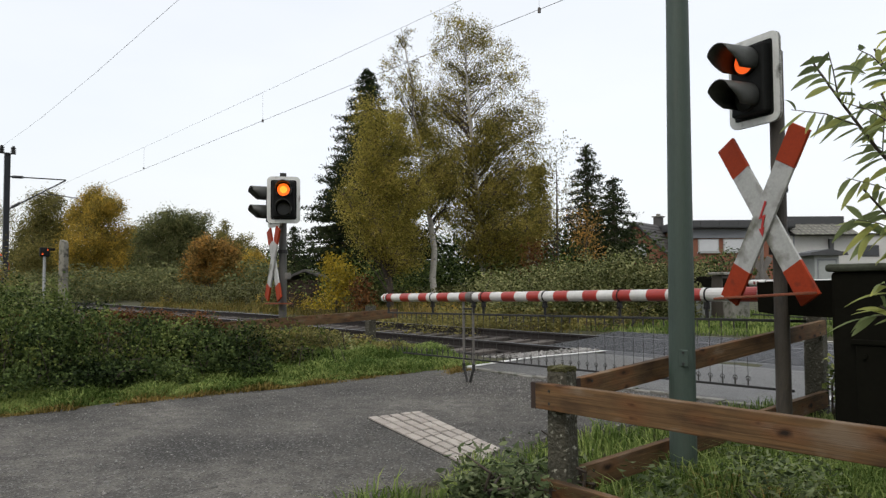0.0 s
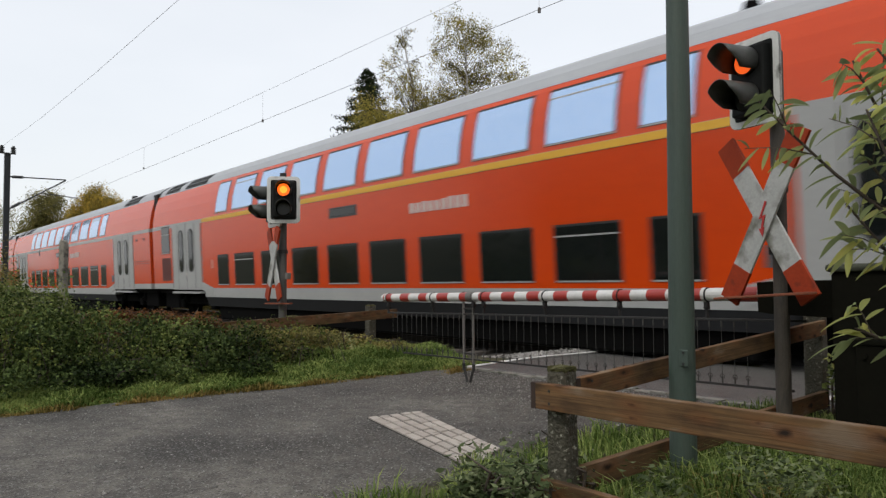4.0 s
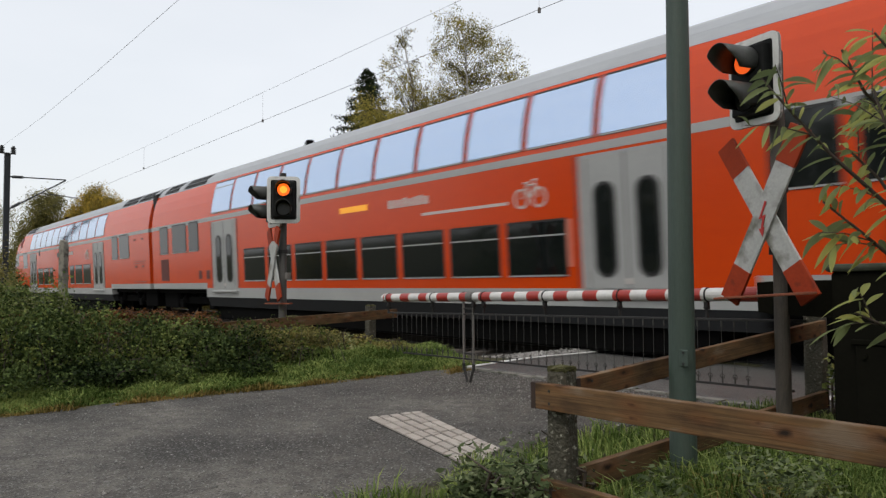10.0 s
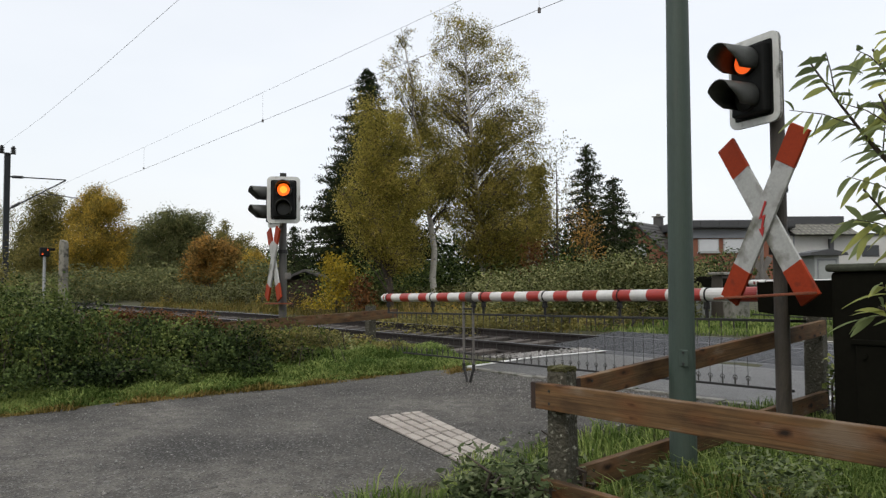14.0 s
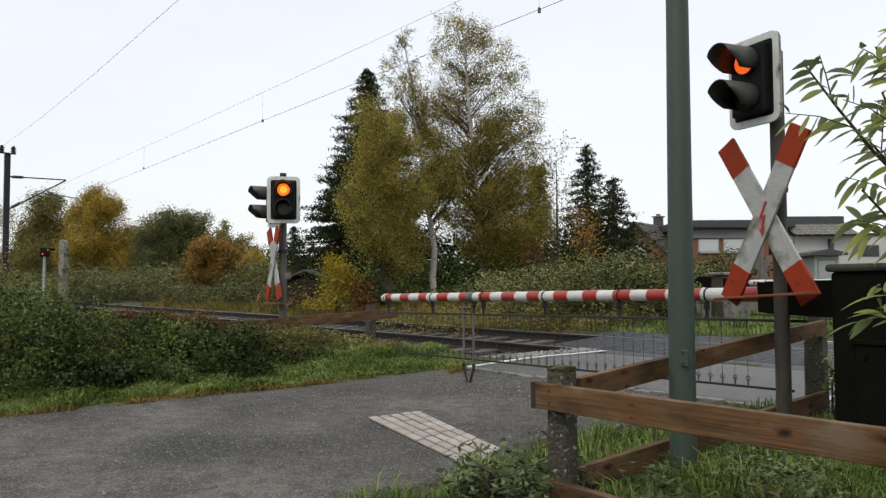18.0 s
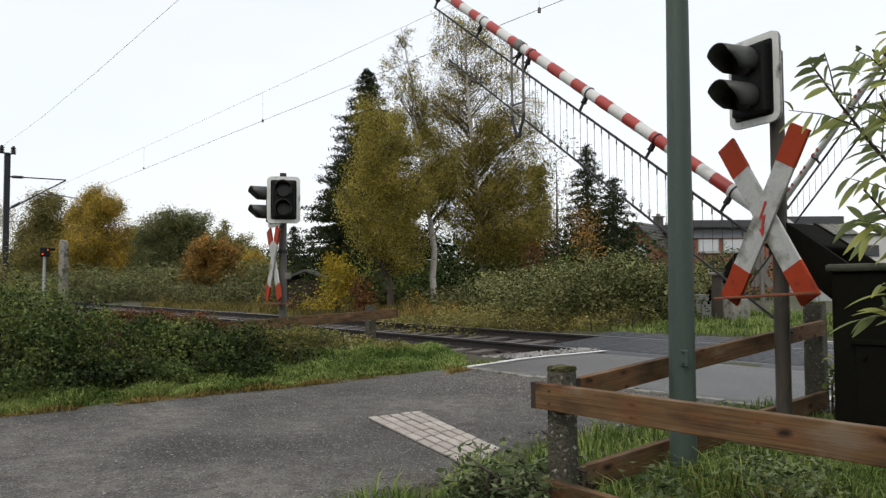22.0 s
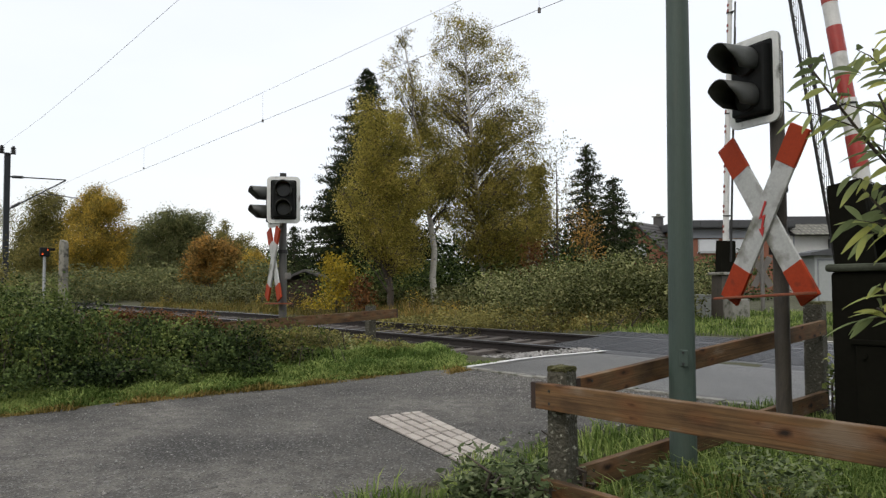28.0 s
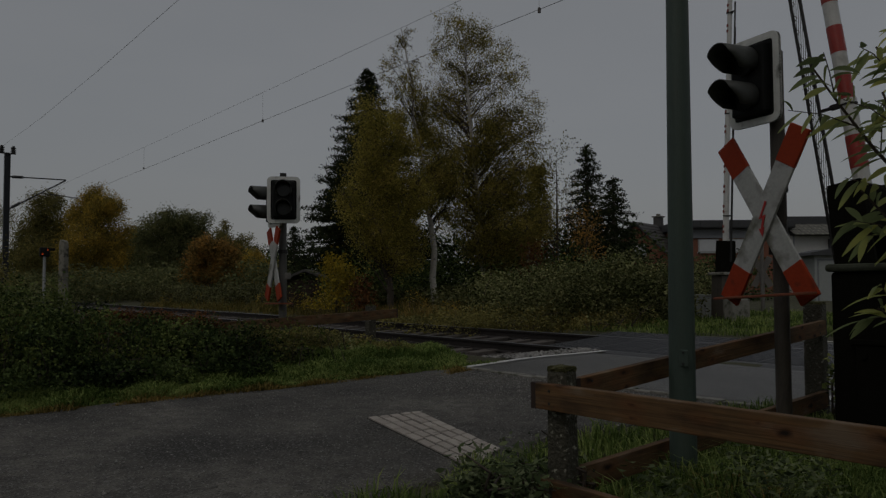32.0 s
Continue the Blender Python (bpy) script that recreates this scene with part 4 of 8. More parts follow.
def coach_old():
    c = thing("double_deck_coach", "red double-deck railway coach with grey bands and doors near its ends", "railway coach", group="coaches of the train")
    coach_shell(c, ((-L2, -8.6), (8.75, L2)), -8.6, 8.75)
    X = lambda s: 13.4 - s
    for side in (-1, 1):
        for k in range(8):
            tip = 0.84 if k in (0, 7) else 0.0
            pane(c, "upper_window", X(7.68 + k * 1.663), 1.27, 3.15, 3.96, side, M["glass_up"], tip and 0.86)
            pane(c, "lower_window", X(7.62 + k * 1.663), 1.16, 1.10, 1.89, side, M["glass_low"], tip and 0.82)
        for s in (6.22, 20.72):
            pane(c, "upper_window", X(s), 0.76, 3.15, 3.96, side, M["glass_up"])
            pane(c, "lower_window", X(s - 0.06), 0.70, 1.10, 1.89, side, M["glass_low"])
        door(c, X(4.58), X(2.14), 0.93, 3.03, side)
        door(c, X(24.66), X(22.30), 0.93, 3.03, side)
        pane(c, "end_window", X(25.35), 0.72, 2.14, 2.96, side, M["glass_low"], 0.72)
        g = part("louvre_panel", curved_pane(0.82, 1.22, 1.96, side, 0.006, 0.02, 2), M["grille"], c, "dark red ventilation louvre")
        g.matrix_local = pose(X(25.32), 0, 0)
        for k in range(9):
            part("louvre_slat", curved_pane(0.78, 1.25 + k * 0.078, 1.285 + k * 0.078, side, 0.012, 0.02, 1), M["grille"], g)
        # luggage-space panel with seams and small vents
        for z in (1.84, 1.92):
            part("panel_seam", boxed(X(1.97), X(0.31), side * 1.39 - 0.008, side * 1.39 + 0.008, z, z + 0.015), M["grille"], c)
        for s in (0.80, 1.63):
            part("small_vent", boxed(X(s) - 0.10, X(s) + 0.10, side * 1.39 - 0.01, side * 1.39 + 0.01, 2.67, 2.74), M["grille"], c)
        for s in (2.08, 4.66, 22.22, 24.74):
            part("door_post", curved_pane(0.05, 0.98, 2.92, side, 0.005, 0.02, 2), M["door_seam"], c).location = (X(s), 0, 0)
        bars(c, X(10.95), 1.7, 2.38, 0.22, side, 9, 4)
        g = part("side_vent", curved_pane(1.12, 2.50, 2.72, side, 0.006, 0.02, 1), M["skirt"], c, "dark destination display")
        g.matrix_local = pose(X(14.2), 0, 0)
        part("display_glass", curved_pane(1.0, 2.54, 2.68, side, 0.010, 0.02, 1), M["glass_low"], g)
        for s, e in ((5.40, 4.62), (21.40, 22.26)):
            o = plate([(0, 0.73), (0.0, 0.985), (X(e) - X(s), 1.16), (X(e) - X(s), 0.93)], 0.012)
            bmesh.ops.translate(o, verts=o.verts[:], vec=(X(s), side * 1.398, 0))
            part("band_ramp", o, M["train_grey"], c)
        part("step_well", boxed(X(5.0), X(4.74), side * 1.385, side * 1.396, 1.22, 1.48, 0.004), M["skirt"], c, "dark recessed handle")
        part("notice", boxed(X(21.55), X(21.36), side * 1.388, side * 1.394, 1.55, 1.80), M["lettering_dim"], c)
    roof_vents(c, ((X(3.15), 1.78), (X(23.3), 1.78), (X(25.4), 1.3)))
    part("roof_aerial", tubed((X(5.6), -0.2, 4.6), (X(5.6), -0.2, 4.72), 0.14, 0.1), M["under"], c)
    for s in (3.4, 23.4):
        bogie(c, X(s))
    gangway(c, L2, 1)
    gangway(c, -L2, -1)
    return c


def coach_low(cab):
    name = "driving_trailer_coach" if cab else "low_floor_double_deck_coach"
    label = ("red double-deck driving trailer with a sloping cab at its tail" if cab
             else "red double-deck railway coach with low doors between the bogies")
    c = thing(name, label, "railway coach", group="coaches of the train")
    X = lambda s: 13.4 - s
    x0 = -10.4 if cab else -L2
    coach_shell(c, ((X(5.0), L2),) if cab else ((-L2, X(21.8)), (X(5.0), L2)), X(22.0) if cab else X(21.8), X(5.0), x0, L2)
    for side in (-1, 1):
        for k in range(11):
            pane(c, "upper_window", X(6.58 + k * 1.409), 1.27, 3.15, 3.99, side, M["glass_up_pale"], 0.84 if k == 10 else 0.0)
        low = ((8.74, 1.18), (10.20, 1.18), (11.46, 0.74), (13.35, 1.18), (15.92, 0.74), (17.12, 1.16), (18.58, 1.20)) if cab else tuple((8.52 + 1.433 * k, 1.19) for k in range(8))
        for s, w in low:
            # On the low-floor coach these pale bars stand in for lit interior lamps.
            pane(c, "lower_window", X(s), w, 1.19, 1.99, side, M["glass_low"], 0.74 if not cab else 0.82 if s > 17 else 0.0)
        door(c, X(7.62), X(6.00), 0.98, 2.88, side, 1.14, 2.48, 0.36)
        door(c, X(21.30), X(19.62), 0.98, 2.88, side, 1.14, 2.48, 0.36)
        ends_ = ((3.12, 1.20), (4.36, 0.74)) if cab else ((1.38, 0.74), (3.18, 1.22), (4.41, 0.74), (22.76, 0.74), (24.0, 1.20), (25.42, 0.74))
        for s, w in ends_:
            pane(c, "end_window", X(s), w, 2.12, 2.96, side, M["glass_low"])
        if not cab:
            for s in (1.36, 25.40):
                g = part("louvre_panel", curved_pane(0.74, 1.22, 1.92, side, 0.006, 0.02, 2), M["grille"], c, "dark red ventilation louvre")
                g.matrix_local = pose(X(s), 0, 0)
            part("line_lettering", boxed(X(11.35), X(9.1), side * 1.388, side * 1.394, 2.31, 2.36), M["lettering"], c)
            o = part("display_text", boxed(X(14.2), X(13.15), side * 1.396, side * 1.404, 2.56, 2.68), M["amber_text"], c, "amber lit text row")
            for s in (20.9, 21.7, 22.3):
                part("small_flap", boxed(X(s) - 0.13, X(s) + 0.13, side * 1.388, side * 1.396, 1.25, 1.5, 0.004), M["grille"], c)
        else:
            pane(c, "cab_side_window", X(22.76), 1.15, 2.16, 2.98, side, M["glass_low"])
            for z in (1.20, 1.86, 1.93):
                part("panel_seam", boxed(X(2.09), X(0.6), side * 1.39 - 0.008, side * 1.39 + 0.008, z, z + 0.015), M["grille"], c)
            for s, z in ((0.93, 1.72), (1.73, 1.72), (1.76, 2.70), (0.9, 2.70)):
                part("small_vent", boxed(X(s) - 0.10, X(s) + 0.10, side * 1.39 - 0.01, side * 1.39 + 0.01, z, z + 0.06), M["grille"], c)
            part("door_handle_well", boxed(X(21.75), X(21.42), side * 1.385, side * 1.396, 1.02, 1.46, 0.004), M["grille"], c)
        for s in (5.94, 7.68, 19.55, 21.37):
            part("door_post", curved_pane(0.04, 0.99, 2.90, side, 0.005, 0.02, 2), M["grille"], c).location = (X(s), 0, 0)
        bars(c, X(11.75), 1.3, 2.52, 0.18, side, 8, 9)
        bicycle(c, X(8.6), 2.38, side)
        part("notice", boxed(X(7.98), X(7.80), side * 1.388, side * 1.394, 1.30, 2.0), M["lettering_dim"], c)
    roof_vents(c, ((X(3.26), 1.8), (X(1.35), 1.5), (X(21.92), 1.1), (X(23.0), 0.9)) if cab else ((X(2.95), 1.7), (X(23.3), 1.8), (X(25.4), 1.3)))
    part("roof_aerial", tubed((X(17.5), -0.2, 4.6), (X(17.5), -0.2, 4.74), 0.14, 0.1), M["under"], c)
    bogie(c, X(3.4))
    bogie(c, X(23.2) if cab else X(23.4))
    gangway(c, L2, 1)
    if not cab:
        gangway(c, -L2, -1)
        return c
    # cab nose: rounded in plan, its windscreen raked
    xs_n = (-10.4, -11.0, -11.6, -12.1, -12.5, -12.8, -13.0, -13.15, -13.28, -13.38, -13.46, -13.51, -13.54)
    top_n = (4.63, 4.55, 4.42, 4.31, 4.21, 4.08, 3.85, 3.60, 3.30, 2.95, 2.45, 1.95, 1.55)
    wide_n = (1.0, 1.0, 1.0, 1.0, 0.99, 0.97, 0.94, 0.90, 0.85, 0.80, 0.72, 0.58, 0.30)

    def nose_half(x, z):
        top = float(np.interp(-x, [-k for k in xs_n], top_n))
        w = float(np.interp(-x, [-k for k in xs_n], wide_n))
        k = min(1.0, max(0.0, (z - 0.98) / (top - 0.98)))
        return w * half_at(0.98 + k * 3.65) if k < 1 else 0.0

    def nose_shell(name, low, high, material, label, lift=0.0):
        bm = bmesh.new()
        n = 13
        rows = []
        for x, top in zip(xs_n, top_n):
            z0, z1 = min(low, top - 0.02), min(high, top)
            if z1 - z0 < 0.03:
                continue
            zs = [z0 + (z1 - z0) * math.sin(i / n * math.pi / 2) for i in range(n + 1)]
            rows.append([bm.verts.new((x, -nose_half(x, z) - lift, z)) for z in zs] + [bm.verts.new((x, nose_half(x, z) + lift, z)) for z in reversed(zs)])
        for a, b in zip(rows, rows[1:]):
            for i in range(len(a) - 1):
                bm.faces.new((a[i], a[i + 1], b[i + 1], b[i]))
        bm.faces.new(rows[-1])
        bmesh.ops.remove_doubles(bm, verts=bm.verts[:], dist=0.002)
        bmesh.ops.recalc_face_normals(bm, faces=bm.faces[:])
        return part(name, bm, material, c, label, smooth=True)
    nose_shell("cab_nose", 0.98, 4.08, M["train_red"], "red rounded driving cab")
    nose_shell("cab_roof", 4.08, 4.63, M["roof_grey"], "silver grey cab roof", 0.004)
    nose_shell("nose_band", 0.90, 1.13, M["train_grey"], "light grey band", 0.006)
    for s in (-1, 1):
        for grow_, material, nm, y in ((0.06, "frame_black", "cab_window", 1.362), (0.0, "glass_low", "cab_window_glass", 1.368)):
            bm = plate([(-12.68 - grow_, 2.22 - grow_ * 0.7), (-12.30 - grow_, 2.86), (-12.14, 3.02 + grow_ * 0.6), (-11.46 + grow_, 3.04 + grow_ * 0.6), (-11.40 + grow_, 2.38 - grow_)], 0.05)
            bmesh.ops.translate(bm, verts=bm.verts[:], vec=(0, s * y, 0))
            part(nm, bm, M[material], c)
        g = part("side_vent", curved_pane(1.05, 2.50, 2.72, s, 0.006, 0.02, 1), M["skirt"], c)
        g.matrix_local = pose(X(13.96), 0, 0)
        part("cab_vent", curved_pane(0.5, 3.42, 3.94, s, 0.012, 0.03, 3), M["grille"], c, "dark red louvre").location = (-10.85, 0, 0)
        part("waist_band", boxed(-11.40, -10.4, s * 1.375, s * 1.398, 2.92, 3.04), M["train_grey"], c)
        part("side_crease", boxed(-13.0, -10.6, s * 1.36, s * 1.394, 1.50, 1.515), M["grille"], c)
        part("tail_light", tubed((-13.40, s * 0.85, 1.55), (-13.48, s * 0.85, 1.55), 0.10), M["lamp_red"], c)
    bm = plate([(-0.85, -0.5), (0.85, -0.5), (0.68, 0.5), (-0.68, 0.5)], 0.03)
    bmesh.ops.transform(bm, matrix=pose(-13.27, 0, 2.85, 0, 0, -90) @ pose(0, 0, 0, -24), verts=bm.verts[:])
    part("windscreen", bm, M["glass_cab"], c)
    for y in (-0.87, 0.87):
        bm = tubed((-13.2, y, 1.02), (-13.72, y, 1.02), 0.11, seg=12)
        tube(bm, (-13.72, y, 1.02), (-13.80, y, 1.02), 0.23, seg=16)
        part("buffer", bm, M["under"], c)
    part("snow_plough", boxed(-13.0, -12.3, -1.2, 1.2, 0.25, 0.75, 0.05), M["under"], c)
    return c


def locomotive():
    """Electric locomotive; its front looks along +x."""
    c = thing("electric_locomotive", "orange-red electric locomotive with a dark sill and raised pantograph", "locomotive", group="")
    hw = 1.46
    body = [(-hw, 1.24), (-hw, 3.30), (-hw + 0.05, 3.38), (hw - 0.05, 3.38), (hw, 3.30), (hw, 1.24)]
    part("body", prism(body, -6.1, 6.1), M["loco_red"], c, "orange-red painted smooth side")
    part("sill", prism([(-hw - 0.006, 0.88), (-hw - 0.006, 1.24), (hw + 0.006, 1.24), (hw + 0.006, 0.88)], -7.5, 7.5), M["loco_skirt"], c, "slate grey sill")
    roof = [(-hw + 0.10, 3.38), (-1.12, 3.78), (-0.9, 3.84), (0.9, 3.84), (1.12, 3.78), (hw - 0.10, 3.38)]
    part("roof", prism(roof, -5.95, 5.95), M["roof_grey"], c, "grey sloping roof edge")
    part("rain_strip", boxed(-5.98, 5.98, -hw - 0.010, -hw, 3.27, 3.295), M["loco_red"], c)
    for x, wd in ((-4.9, 1.5), (0.7, 0.55), (3.55, 1.55), (5.1, 1.5)):
        o = plate(round_rect(wd, 0.30, 0.03, 3), 0.03)
        bmesh.ops.transform(o, matrix=pose(x, -1.245, 3.59, -31.5), verts=o.verts[:])
        part("roof_grille", o, M["skirt"], c)
    def cab(s):
        bm = bmesh.new()
        for y in (-1, 1):
            for p in ((6.0, hw, 1.0), (6.0, hw, 3.28), (6.0, 1.30, 3.76), (6.0, 0.9, 3.84), (7.45, hw, 1.0), (7.55, hw, 2.3), (7.38, 1.43, 3.28), (7.32, 1.27, 3.75), (7.4, 0.9, 3.82),
                      (8.20, 1.37, 1.02), (8.27, 1.35, 2.1), (8.02, 1.28, 2.6), (7.62, 1.19, 3.5), (8.62, 1.14, 1.06), (8.74, 1.08, 1.50), (8.74, 1.06, 2.20), (8.58, 1.03, 2.50),
                      (7.86, 1.02, 3.60), (7.76, 0.95, 3.74)):
                bm.verts.new((s * p[0], y * p[1], p[2]))
        bmesh.ops.convex_hull(bm, input=bm.verts[:])
        bmesh.ops.delete(bm, geom=[v for v in bm.verts if not v.link_faces], context="VERTS")
        bmesh.ops.dissolve_limit(bm, angle_limit=radians(2), verts=bm.verts[:], edges=bm.edges[:])
        bmesh.ops.bevel(bm, geom=bm.edges[:], offset=0.035, segments=2, affect="EDGES", profile=0.5)
        part("cab", bm, M["loco_red"], c, "orange-red driving cab")
        # raked windscreen: two panes below a dark band
        foot_, head_, out_ = Vector((8.58, 0, 2.50)), Vector((7.86, 0, 3.60)), Vector((0.837, 0, 0.548))

        def screen(name, y0, y1, u0, u1, lift, material, parent):
            o = bmesh.new()
            q = []
            for k in (0.0, 1.0):
                for y, u in ((y0, u0), (y1, u0), (y1, u1), (y0, u1)):
                    p = foot_.lerp(head_, u) + out_ * (lift - 0.02 * (1 - k))
                    q.append(o.verts.new((s * p.x, y, p.z)))
            for i in range(4):
                o.faces.new((q[i], q[(i + 1) % 4], q[(i + 1) % 4 + 4], q[i + 4]))
            o.faces.new(q[4:])
            o.faces.new(q[3::-1])
            bmesh.ops.recalc_face_normals(o, faces=o.faces[:])
            return part(name, o, material, parent)
        ws = screen("windscreen", -1.0, 1.0, 0.0, 0.98, 0.012, M["frame_black"], c)
        for y in (-1, 1):
            screen("windscreen_glass", y * 0.025, y * 0.96, 0.04, 0.73, 0.017, M["glass_cab"], ws)
        screen("destination_panel", -0.96, 0.96, 0.77, 0.95, 0.017, M["skirt"], ws)
        for y in (-1, 1):
            b = bmesh.new()
            p, q = foot_ + out_ * 0.04, foot_.lerp(head_, 0.55) + out_ * 0.04
            tube(b, (s * p.x, y * 0.35, p.z), (s * q.x, y * 0.62, q.z), 0.012, seg=5)
            part("wiper", b, M["frame_black"], ws)
            part("front_panel", boxed(s * 8.72, s * 8.765, y * 0.27, y * 1.0, 1.86, 2.17, 0.012), M["train_grey"], c, "pale grey panel")
            hl = plate(round_rect(0.44, 0.20, 0.08, 5), 0.03)
            bmesh.ops.transform(hl, matrix=pose(s * 8.745, y * 0.83, 1.49, 0, 0, 90), verts=hl.verts[:])
            hl = part("headlight_housing", hl, M["frame_black"], c)
            part("headlight", tubed((s * 8.75, y * 0.88, 1.49), (s * 8.775, y * 0.88, 1.49), 0.085, seg=16), M["headlight"] if s > 0 else M["lamp_off"], hl)
            part("fog_light", tubed((s * 8.75, y * 0.70, 1.49), (s * 8.77, y * 0.70, 1.49), 0.06, seg=12), M["lamp_off"], hl)
            part("front_grip", boxed(s * 8.62, s * 8.68, y * 0.45, y * 0.55, 2.26, 2.36, 0.01), M["frame_black"], c)
            part("grip_bar", tubed((s * 8.70, y * 0.55, 2.29), (s * 8.66, y * 0.98, 2.33), 0.014, seg=6), M["frame_black"], c)
            o = plate([(-0.27, -0.40), (0.30, -0.40), (0.32, 0.05), (0.12, 0.38), (-0.27, 0.38)], 0.03)
            for v in o.verts:
                v.co.x *= s
            bmesh.ops.recalc_face_normals(o, faces=o.faces[:])
            bmesh.ops.translate(o, verts=o.verts[:], vec=(s * 7.32, y * (hw - 0.008), 2.80))
            part("cab_side_window", o, M["glass_low"], c)
            for x in (6.42, 7.02):
                part("cab_door_handrail", tubed((s * x, y * (hw + 0.045), 1.45), (s * x, y * (hw + 0.045), 2.75), 0.02, seg=6), M["loco_red"], c)
            for z in (1.75, 2.15, 2.55):
                part("door_step", boxed(s * 6.88, s * 7.06, y * hw - 0.03, y * hw + 0.03, z, z + 0.025), M["train_grey"], c)
        o = ring_plate(round_rect(0.60, 1.95, 0.05, 3), round_rect(0.57, 1.92, 0.04, 3), 0.02)
        bmesh.ops.translate(o, verts=o.verts[:], vec=(s * 6.72, -hw - 0.002, 2.25))
        part("cab_door_seam", o, M["grille"], c)
        o = ring_plate(round_rect(0.44, 0.28, 0.04, 3), round_rect(0.36, 0.20, 0.03, 3), 0.02)
        for k in (-1, 1):
            box(o, k * 0.085 - 0.05, k * 0.085 + 0.05, -0.01, 0.01, -0.06, 0.06)
        bmesh.ops.transform(o, matrix=pose(s * 8.75, 0, 2.01, 0, 0, 90), verts=o.verts[:])
        part("emblem", o, M["lettering"], c)
        bm = bmesh.new()
        for k in range(7):
            box(bm, s * 8.735, s * 8.752, -0.33 + k * 0.095, -0.265 + k * 0.095, 1.44, 1.54)
        part("lettering", bm, M["lettering"], c)
        part("top_light", tubed((s * 8.60, 0, 2.35), (s * 8.70, 0, 2.33), 0.10, seg=14), M["headlight"] if s > 0 else M["lamp_off"], c)
        part("buffer_beam", boxed(s * 8.1, s * 8.72, -1.3, 1.3, 0.50, 1.06, 0.04), M["under"], c)
        for y in (-0.87, 0.87):
            bm = tubed((s * 8.7, y, 1.04), (s * 9.22, y, 1.04), 0.13, seg=12)
            tube(bm, (s * 9.22, y, 1.04), (s * 9.30, y, 1.04), 0.25, seg=16)
            part("buffer", bm, M["under"], c)
        part("coupling_hook", tubed((s * 8.7, 0, 0.98), (s * 9.1, 0, 0.9), 0.05, seg=8), M["under"], c)
        part("snow_plough", boxed(s * 8.3, s * 8.7, -1.15, 1.15, 0.18, 0.55, 0.04), M["under"], c)
        for z, w in ((1.53, 0.82), (1.43, 0.5)):
            part("sill_lettering", boxed(s * 7.02, s * (7.02 + w), -hw - 0.008, -hw, z, z + 0.04), M["lettering"], c)
    cab(1)
    cab(-1)
    # emblem frame on the side
    o = ring_plate(round_rect(0.92, 0.66, 0.05, 3), round_rect(0.80, 0.54, 0.04, 3), 0.012)
    bmesh.ops.translate(o, verts=o.verts[:], vec=(-0.1, -hw - 0.006, 2.25))
    for k in (-1, 1):
        box(o, -0.1 + k * 0.16 - 0.1, -0.1 + k * 0.16 + 0.1, -hw - 0.012, -hw, 2.08, 2.42)
    part("emblem", o, M["lettering"], c)
    rng = random.Random(2)
    for k in range(14):
        x = -6.8 + k
        part("sill_plate", boxed(x, x + rng.uniform(0.15, 0.6), -hw - 0.014, -hw - 0.004, 0.95, 1.0 + rng.uniform(0.02, 0.1)), M["skirt"] if k % 3 else M["train_grey"], c)
    part("underfloor_box", boxed(-2.9, 2.9, -1.3, 1.3, 0.10, 0.88, 0.05), M["under"], c)
    for x in (-5.2, 5.2):
        bogie(c, x, 0.6, 2.6)
    # pantographs
    def panto(x, up, s):
        bm = bmesh.new()
        box(bm, x - 0.8, x + 0.8, -0.55, 0.55, 3.95, 4.0, 0.01)
        for dx in (-0.7, 0.7):
            for y in (-0.5, 0.5):
                tube(bm, (x + dx, y, 3.8), (x + dx, y, 3.98), 0.07, 0.05, seg=8)
        o = part("pantograph", bm, M["mast"], c, "raised pantograph" if up else "folded pantograph")
        h = 5.88 if up else 4.22
        k = (x + s * (1.35 if up else 1.5), 4.85 if up else 4.12)
        b = bmesh.new()
        tube(b, (x - s * 0.4, 0, 4.0), (k[0], 0, k[1]), 0.055, 0.045, seg=8)
        tube(b, (x - s * 0.1, 0, 4.0), (k[0] - s * 0.15, 0, k[1] - 0.1), 0.02, seg=6)
        part("lower_arm", b, M["mast"], o)
        b = bmesh.new()
        for y in (-0.38, 0.38):
            tube(b, (k[0], y * 0.3, k[1]), (x - s * (0.2 if up else 1.0), y, h), 0.025, seg=6)
        part("upper_arm", b, M["mast"], o)
        b = bmesh.new()
        for dx in (-0.22, 0.22):
            tube(b, (x - s * 0.2 + dx, -0.65, h + 0.03), (x - s * 0.2 + dx, 0.65, h + 0.03), 0.03, seg=6)
            for y in (-1, 1):
                tube(b, (x - s * 0.2 + dx, y * 0.65, h + 0.03), (x - s * 0.2 + dx, y * 0.95, h - 0.18), 0.02, seg=6)
        tube(b, (x - s * 0.42, 0.38, h), (x + s * 0.02, 0.38, h), 0.02, seg=6)
        tube(b, (x - s * 0.42, -0.38, h), (x + s * 0.02, -0.38, h), 0.02, seg=6)
        part("collector_head", b, M["mast"], o)
    panto(-4.75, True, 1)
    panto(4.6, False, -1)
    bm = bmesh.new()
    tube(bm, (-3.6, 0.2, 4.1), (3.6, 0.2, 4.1), 0.03, seg=6)
    for x in (-3.5, -1.5, 1.5, 3.5):
        tube(bm, (x, 0.2, 3.8), (x, 0.2, 4.1), 0.06, seg=8)
    part("roof_busbar", bm, M["mast"], c)
    return c


TRAIN = []


